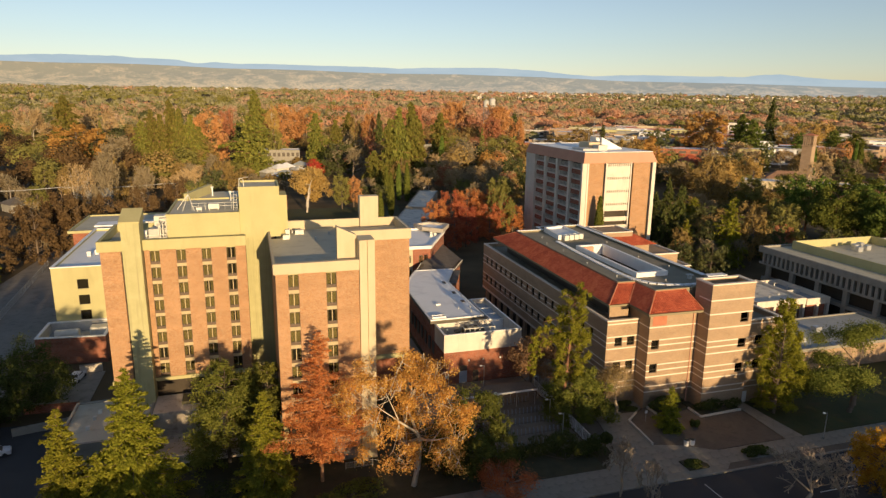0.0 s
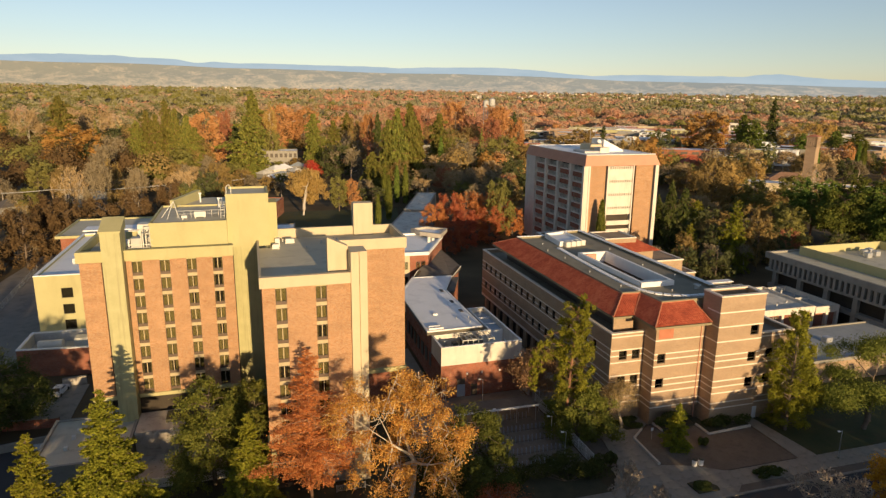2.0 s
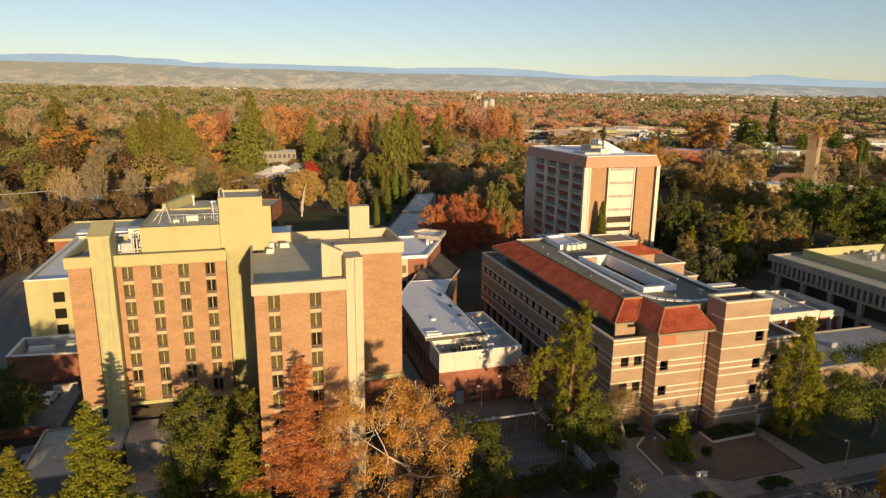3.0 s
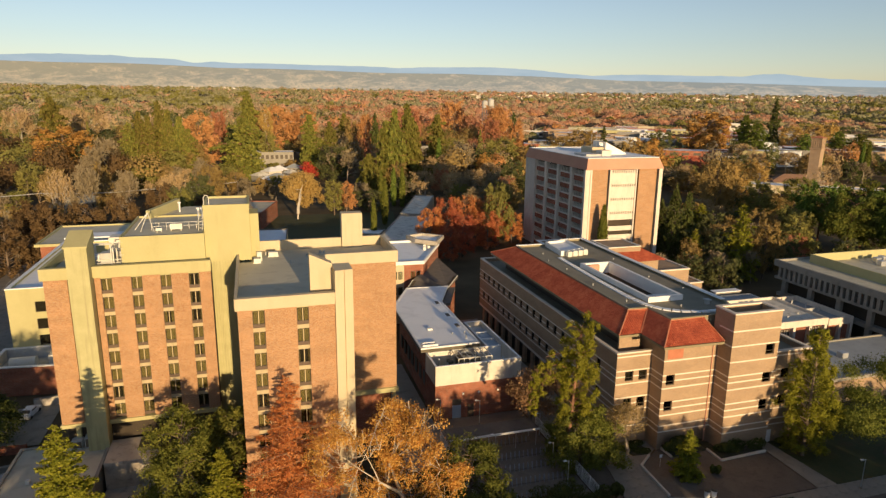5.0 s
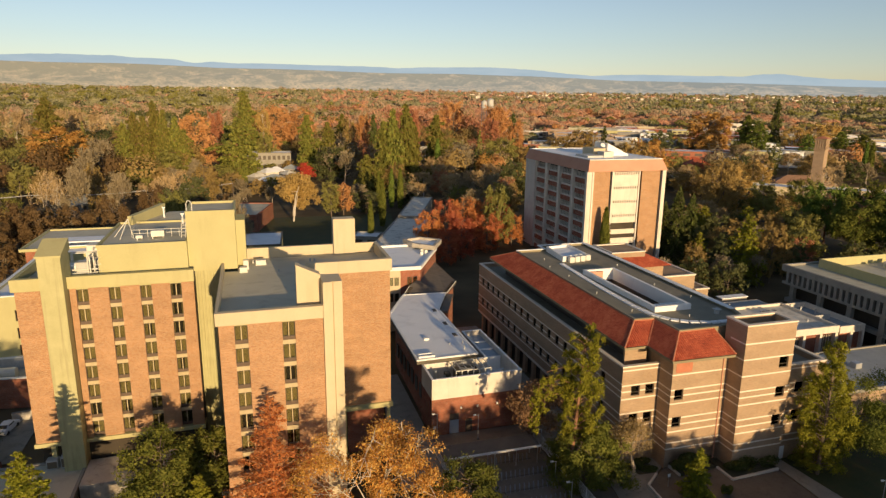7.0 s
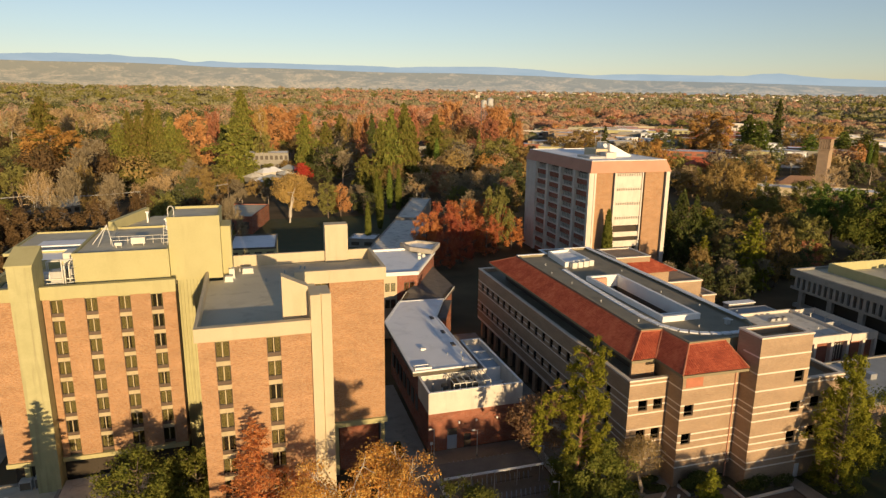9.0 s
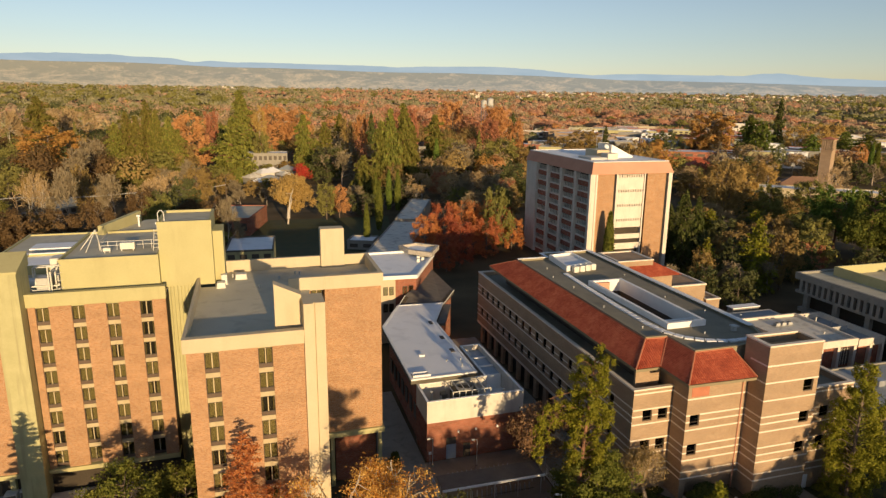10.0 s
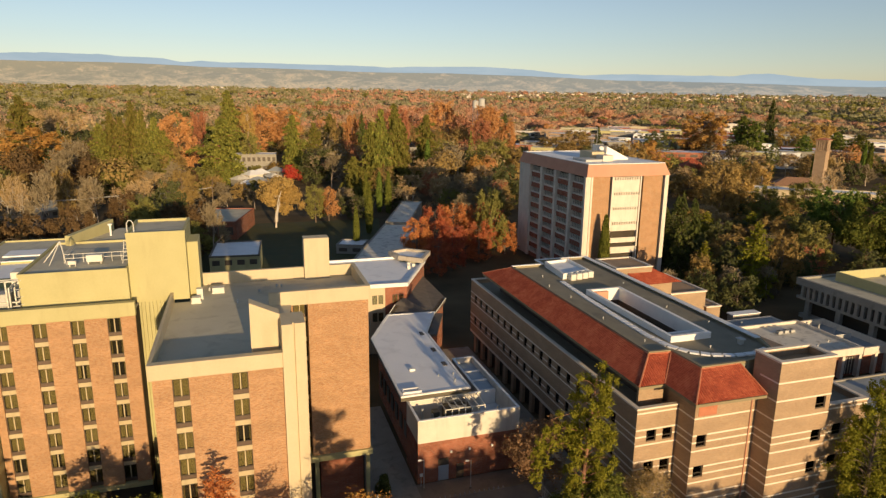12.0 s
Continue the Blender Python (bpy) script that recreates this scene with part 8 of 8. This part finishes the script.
flat_building(318, 318, 30, 14, 6, -38, M_TANBRICK, M_BROWNTILE, "tan brick hall with brown tile roof", 2, True, "tiled_hall")
flat_building(485, 765, 62, 40, 13, -32, M_CREAM, M_ROOFWHITE, "big cream gymnasium with ribbed walls", 1, False, "gymnasium", cols=2)
for x, y, w, d, h, rz in TOWN:
    flat_building(x, y, w, d, h, rz, *((M_CREAMWARM, M_ROOFSTREAK, "warm cream town block with pale flat roof") if w > 32 else (M_PALECONC, M_ROOFWHITE, "pale town block with white flat roof")), 1 if h < 12 else 3, cols=3, z=land(x, y))
tr = random.Random(8)
PAINTS = [(M_WHITE, "white"), (M_CREAM, "cream"), (M_TANBRICK, "tan brick"), (M_REDBRICK, "red brick"), (M_CONC, "grey concrete")]
ROOFS = [(M_ROOFWHITE, "white flat roof"), (M_ROOFWHITE, "white flat roof"), (M_ROOFSTREAK, "streaked pale flat roof")]
made = 0
while made < 120:
    az, r = tr.uniform(24.5, 53), tr.uniform(520, 1000)
    x, y = r * math.sin(radians(az)), r * math.cos(radians(az))
    if y < 440 or (not in_town(x, y) and made % 4):
        continue
    (wm, wname), (rm, rname) = tr.choice(PAINTS), tr.choice(ROOFS)
    flat_building(x, y, tr.uniform(18, 46), tr.uniform(14, 30), tr.uniform(8, 14), tr.uniform(-50, -20), wm, rm, f"{wname} town block with {rname}", tr.choice((1, 2, 3)), False, "town_building", land(x, y), cols=5)
    made += 1

# belfry
def belfry():
    b = root("bell_tower", (301.5, 292, 0), "square tan brick bell tower with open arcade and low tile cap", "tower")
    x, y, s = 301.5, 292, 2.2
    part("shaft", box((x - s, y - s, 0, x + s, y + s, 27.6)), M_TANBRICK, b)
    part("cornice", box((x - s - 0.4, y - s - 0.4, 27.6, x + s + 0.4, y + s + 0.4, 28.2), (x - s - 0.4, y - s - 0.4, 33.2, x + s + 0.4, y + s + 0.4, 33.7)), M_TANBRICK, b)
    # solid core in near-black for the shade inside the arcade
    part("belfry_core", box((x - s + 1, y - s + 1, 28.2, x + s - 1, y + s - 1, 33.2)), M_ROOM, b)
    for i in range(5):
        for side in (0, 1):
            u = -s + i * (2 * s - 0.7) / 4
            part("pillar", box((x + u, y - s, 28.2, x + u + 0.7, y - s + 0.8, 33.2)) if side == 0 else box((x - s, y + u, 28.2, x - s + 0.8, y + u + 0.7, 33.2)), M_TANBRICK, b)
    bm = bmesh.new()
    e = [bm.verts.new((x + a, y + c, 33.7)) for a, c in ((-2.9, -2.9), (2.9, -2.9), (2.9, 2.9), (-2.9, 2.9))]
    t = bm.verts.new((x, y, 34.9))
    for i in range(4):
        bm.faces.new((e[i], e[(i + 1) % 4], t))
    bm.faces.new(e[::-1])
    part("cap", bm, M_CLAY, b)
    b.matrix_basis = b.matrix_basis @ Matrix.Rotation(radians(25), 4, "Z") @ Matrix.Diagonal((1.2, 1.2, 1.0, 1.0))


belfry()


def water_tower(x, y, h, r):
    w = root("water_tank", (x, y, 0), "pale steel water tank on thin legs above the trees", "water tank", "water tanks")
    bm = bmesh.new()
    bmesh.ops.create_cone(bm, cap_ends=True, segments=18, radius1=r, radius2=r, depth=6.4, matrix=Matrix.Translation((x, y, h - 4.6)))
    part("tank", bm, M_HVAC, w)
    bm = bmesh.new()
    bmesh.ops.create_cone(bm, cap_ends=True, segments=18, radius1=r * 1.03, radius2=0.3, depth=1.4, matrix=Matrix.Translation((x, y, h - 0.7)))
    part("lid", bm, M_HVAC, w)
    for a in range(6):
        c, s = math.cos(a * math.pi / 3) * r * 0.9, math.sin(a * math.pi / 3) * r * 0.9
        part("leg", rods([((x + c, y + s, -0.1), (x + c, y + s, h - 7.8))], 0.2), M_HVAC, w)


water_tower(235.5, 640, 50.5, 2.9)
water_tower(242.6, 641, 52.5, 3.1)
# far suburb: pale blocks past counting
sub = bmesh.new()
for i in range(330):
    az, r = tr.uniform(19, 54), tr.uniform(2800, 3420)
    if i < 40:
        az, r = tr.uniform(-6, 5), tr.uniform(3450, 3700)
    x, y = r * math.sin(radians(az)), r * math.cos(radians(az))
    z = land(x, y)
    w, d, h = tr.uniform(8, 26), tr.uniform(8, 16), tr.uniform(7, 15) if i >= 40 else tr.uniform(4, 6)
    add_box(sub, x - w / 2, y - d / 2, z, x + w / 2, y + d / 2, z + h)
tagged(part("far_suburb", sub, M_BAND), "tiny pale houses of a far suburb", "houses", "", "stuff")


# ---- bicycle yard, street furniture, cars ----
def shelter():
    c = root("bicycle_shelter", (38, 95, 0), "long flat steel bicycle shelter roof on thin posts", "shelter")
    part("roof", box((30.9, 93.7, 2.95, 45.3, 97.2, 3.1), bevel=0.02), M_SHINGLE, c)
    part("edge_beam", box((30.8, 93.6, 2.85, 45.4, 93.75, 3.15)), M_WHITE, c)
    for x in (31.4, 34.8, 38.2, 41.6, 45.0):
        for y in (94.0, 96.8):
            part("post", rods([((x, y, 0.05), (x, y, 2.9))], 0.06), M_STEEL, c)


shelter()


def hoop_mesh():
    bm = bmesh.new()
    pts = [Vector((0.32 * math.cos(math.pi * i / 6), 0, 0.7 + 0.3 * math.sin(math.pi * i / 6))) for i in range(7)]
    pts = [Vector((0.32, 0, 0))] + pts + [Vector((-0.32, 0, 0))]
    for p, q in zip(pts, pts[1:]):
        rod(bm, p, q, 0.035, 5)
    me = bpy.data.meshes.new("hoop")
    bm.to_mesh(me)
    bm.free()
    return me


HOOP = hoop_mesh()
HOOP.materials.append(M_BLUEGREY)
for y, x0, x1 in ((81.4, 36.5, 46.0), (84.8, 33.0, 46.4), (88.2, 32.0, 46.4), (91.4, 32.0, 46.4), (100.4, 33.6, 44.0), (95.3, 32.0, 44.6)):
    r = root("bicycle_rack", ((x0 + x1) / 2, y, 0.09), "row of grey steel bicycle hoops on concrete", "bicycle rack", "racks in the bicycle yard")
    k = int((x1 - x0) / 0.7)
    for i in range(k):
        h = new("hoop", HOOP)
        h.parent = r
        h.matrix_parent_inverse = r.matrix_basis.inverted()
        h.matrix_basis = pose(x0 + i * 0.7, y, 0.09, 0, 0, 75)
    part("ground_bar", box((x0 - 0.3, y - 0.05, 0.09, x1, y + 0.05, 0.15)), M_BRONZE, r)


def fence_run(a, b, h, label, step=2.4, name="fence", paint=None):
    paint = paint or M_STEEL
    a, b = Vector((*a, 0.05)), Vector((*b, 0.05))
    f = root(name, tuple((a + b) / 2), label, "fence")
    n = max(1, round((b - a).length / step))
    up = Vector((0, 0, 1))
    for i in range(n + 1):
        p = a.lerp(b, i / n)
        part("post", rods([(p, p + up * (h + 0.1))], 0.05, 6), paint, f)
    for i in range(n):
        p, q = a.lerp(b, i / n), a.lerp(b, (i + 1) / n)
        part("rail", rods([(p + up * h, q + up * h)], 0.03, 5), paint, f)
        part("rail", rods([(p + up * 0.15, q + up * 0.15)], 0.03, 5), paint, f)
        k = 12
        for j in range(1, k):
            part("picket", rods([(p.lerp(q, j / k) + up * 0.15, p.lerp(q, j / k) + up * h)], 0.022, 4), paint, f)


fence_run((47.4, 79.0), (47.4, 99.4), 2.0, "white-painted steel picket fence round the bicycle yard", paint=M_WHITE)
fence_run((31.0, 99.4), (31.0, 80.2), 1.6, "white-painted steel picket fence beside the alley", paint=M_WHITE)
fence_run((-57.5, 150), (-61.9, 218), 1.8, "pale chain-link fence along the service road", 4.0)
fence_run((10.5, 82.6), (14.4, 82.6), 1.0, "low steel guard rail by the entrance steps", 1.2, "guard_rail")


def lamp_post(x, y, h, label, arm=0.5):
    p = root("lamp_post", (x, y, 0.05), label, "street lamp", "lamp posts")
    part("pole", rods([((x, y, 0.05), (x, y, h))], 0.06, 8), M_STEEL, p)
    part("base", box((x - 0.15, y - 0.15, 0.02, x + 0.15, y + 0.15, 0.35)), M_CONC, p)
    part("arm", rods([((x, y, h - 0.1), (x - arm, y, h))], 0.04, 6), M_STEEL, p)
    part("head", box((x - arm - 0.35, y - 0.13, h - 0.06, x - arm + 0.1, y + 0.13, h + 0.12), bevel=0.03), M_WHITE, p)


for x, y, h in ((38.7, 102.6, 4.4), (37.4, 91.9, 4.2), (44.7, 87.5, 4.2), (44.6, 82.5, 4.2), (32.4, 104.2, 4.6), (46.6, 96.2, 4.2), (84.4, 71.1, 4.6)):
    lamp_post(x, y, h, "slim steel lamp post with small pale head")


def litter_bin(x, y):
    b = root("litter_bin", (x, y, 0.1), "pale concrete litter bin with dark lid", "litter bin", "bins on the plaza")
    bm = bmesh.new()
    bmesh.ops.create_cone(bm, cap_ends=True, segments=14, radius1=0.36, radius2=0.4, depth=0.95, matrix=Matrix.Translation((x, y, 0.575)))
    part("body", bm, M_WHITE, b)
    bm = bmesh.new()
    bmesh.ops.create_cone(bm, cap_ends=True, segments=14, radius1=0.43, radius2=0.3, depth=0.22, matrix=Matrix.Translation((x, y, 1.16)))
    part("lid", bm, M_BRONZE, b)


litter_bin(62.0, 75.2)
litter_bin(62.95, 75.05)


def sign_post(x, y):
    s = root("sign_post", (x, y, 0.1), "thin post with a small pale notice plate", "sign")
    part("post", rods([((x, y, 0.1), (x, y, 2.1))], 0.035, 6), M_STEEL, s)
    part("plate", box((x - 0.22, y - 0.04, 1.6, x + 0.22, y - 0.01, 2.1)), M_WHITE, s)


sign_post(60.2, 83.4)
sign_post(32.2, 104.9)


def car(x, y, rz, paint, label):
    c = new("car")
    tagged(c, label, "car")
    c.matrix_basis = pose(x, y, 0.0, 0, 0, rz)

    def add(n, bm, m, smooth=False):
        o = part(n, bm, m, None, "", smooth)
        o.parent = c
        return o
    prof = [(-2.25, 0.35), (-2.3, 0.75), (-2.1, 0.95), (-1.6, 1.0), (-0.9, 1.42), (0.7, 1.45), (1.3, 1.02), (2.1, 0.88), (2.3, 0.6), (2.25, 0.35)]
    bm = bmesh.new()
    a = [bm.verts.new((p, -0.86 + (0.16 if z > 1.1 else 0), z)) for p, z in prof]
    b = [bm.verts.new((p, 0.86 - (0.16 if z > 1.1 else 0), z)) for p, z in prof]
    bm.faces.new(a[::-1]); bm.faces.new(b)
    for i in range(len(a)):
        j = (i + 1) % len(a)
        bm.faces.new((a[i], a[j], b[j], b[i]))
    bmesh.ops.recalc_face_normals(bm, faces=bm.faces[:])
    add("body", bm, paint)
    add("windscreen", prism([(0.74, -0.66), (1.24, -0.7), (1.24, 0.7), (0.74, 0.66)], 1.04, [1.45, 1.1, 1.1, 1.45]), M_FRAME)
    add("rear_window", prism([(-1.5, -0.68), (-0.94, -0.66), (-0.94, 0.66), (-1.5, 0.68)], 1.02, [1.09, 1.42, 1.42, 1.09]), M_FRAME)
    for s in (-1, 1):
        add("side_window", box((-0.85, s * 0.79 - 0.02, 1.02, 0.65, s * 0.79 + 0.02, 1.35)), M_FRAME)
        for wx in (-1.4, 1.42):
            w = bmesh.new()
            bmesh.ops.create_cone(w, cap_ends=True, segments=16, radius1=0.33, radius2=0.33, depth=0.22, matrix=Matrix.Translation((wx, s * 0.8, 0.33)) @ Matrix.Rotation(radians(90), 4, "X"))
            add("wheel", w, M_TYRE)
        add("headlight", box((2.14, s * 0.6 - 0.15, 0.66, 2.28, s * 0.6 + 0.15, 0.82)), M_STEEL)


car(-38.6, 99.4, 15, M_CARWHITE, "white saloon car parked on dark asphalt")
car(-33.4, 125.5, 80, M_CARWHITE, "white van-like car parked by the yard wall")
car(-30.8, 103.6, 100, M_HVAC, "grey saloon car parked beside the podium")


# low walls beside the car park
for a, b, z, m, label in (((-38.5, 113.2), (-30.2, 112.6), 1.5, M_REDBRICK, "low red brick garden wall beside the yard"), ((-38.0, 105.4), (-30.4, 107.2), 1.1, M_CONC, "low grey concrete retaining wall"), ((-33.6, 128.6), (-29.8, 129.2), 1.4, M_PALECONC, "pale rendered wall behind the parked car")):
    p, q = Vector(a), Vector(b)
    n = (q - p).normalized().orthogonal() * 0.2
    w = root("garden_wall", ((p.x + q.x) / 2, (p.y + q.y) / 2, 0), label, "wall")
    part("wall", prism([tuple(p - n), tuple(q - n), tuple(q + n), tuple(p + n)], -0.1, z), m, w)
    part("coping", prism([tuple(p - n * 1.3), tuple(q - n * 1.3), tuple(q + n * 1.3), tuple(p + n * 1.3)], z, z + 0.1), M_PAVE, w)


# power line on the far lane
def power_line():
    posts = [(-118, 300), (-78, 304), (-38, 308), (-2, 326)]
    for x, y in posts:
        p = root("power_pole", (x, y, 0), "weathered wooden power pole with crossarm", "power pole", "power poles")
        part("pole", rods([((x, y, -0.1), (x, y, 14))], 0.16, 7), M_BARK, p)
        part("crossarm", box((x - 0.1, y - 1.3, 13.0, x + 0.1, y + 1.3, 13.25)), M_BARK, p)
    w = root("power_cable", (-60, 306, 13), "thin sagging power cables between poles", "cable")
    for off in (-1.1, 0.0, 1.1):
        for (ax, ay), (bx, by) in zip(posts, posts[1:]):
            pts = []
            for i in range(9):
                t = i / 8
                pts.append(Vector((ax + (bx - ax) * t, ay + (by - ay) * t + off, 13.3 - 3.2 * t * (1 - t))))
            part("cable", tube(pts, 0.045), M_HVAC, w)


power_line()


# ---- paving slabs of the street pavement and the plaza ----
def inside(x, y, poly):
    hit = False
    for (ax, ay), (bx, by) in zip(poly, poly[1:] + poly[:1]):
        if (ay > y) != (by > y) and x < (bx - ax) * (y - ay) / (by - ay) + ax:
            hit = not hit
    return hit


def paving(parent, x0, y0, nx, ny, size, poly):
    """Square slabs with open joints on a pavement."""
    h = size / 2 - 0.025
    me = bpy.data.meshes.new("paving_slab")
    bm = box((-h, -h, 0, h, h, 0.012))
    bm.to_mesh(me)
    bm.free()
    me.materials.append(M_PAVE)
    for i in range(nx):
        for j in range(ny):
            x, y = x0 + (i + 0.5) * size, y0 + (j + 0.5) * size
            if all(inside(x + a * h, y + b * h, poly) for a in (-1, 1) for b in (-1, 1)):
                p = new("paving_slab", me)
                p.parent = parent
                p.matrix_basis = pose(x, y, 0.1)


STREET_SIDE = [(-200, 67.75), (300, 67.75), (300, 72.7), (-200, 72.7)]
PLAZA = [(47.0, 72.7), (66.0, 72.7), (62.0, 75.2), (57.2, 76.6), (57.5, 84.3), (63.2, 88.6), (62.3, 90.6), (56.2, 90.6), (55.8, 152), (47.6, 152), (47.6, 95), (53.5, 92.0), (52.5, 84.6), (51.0, 78.0)]
paving(pavement_street, 26.0, 69.2, 50, 2, 1.72, STREET_SIDE)
paving(pavement_plaza, 46.0, 72.7, 11, 18, 1.8, PLAZA)
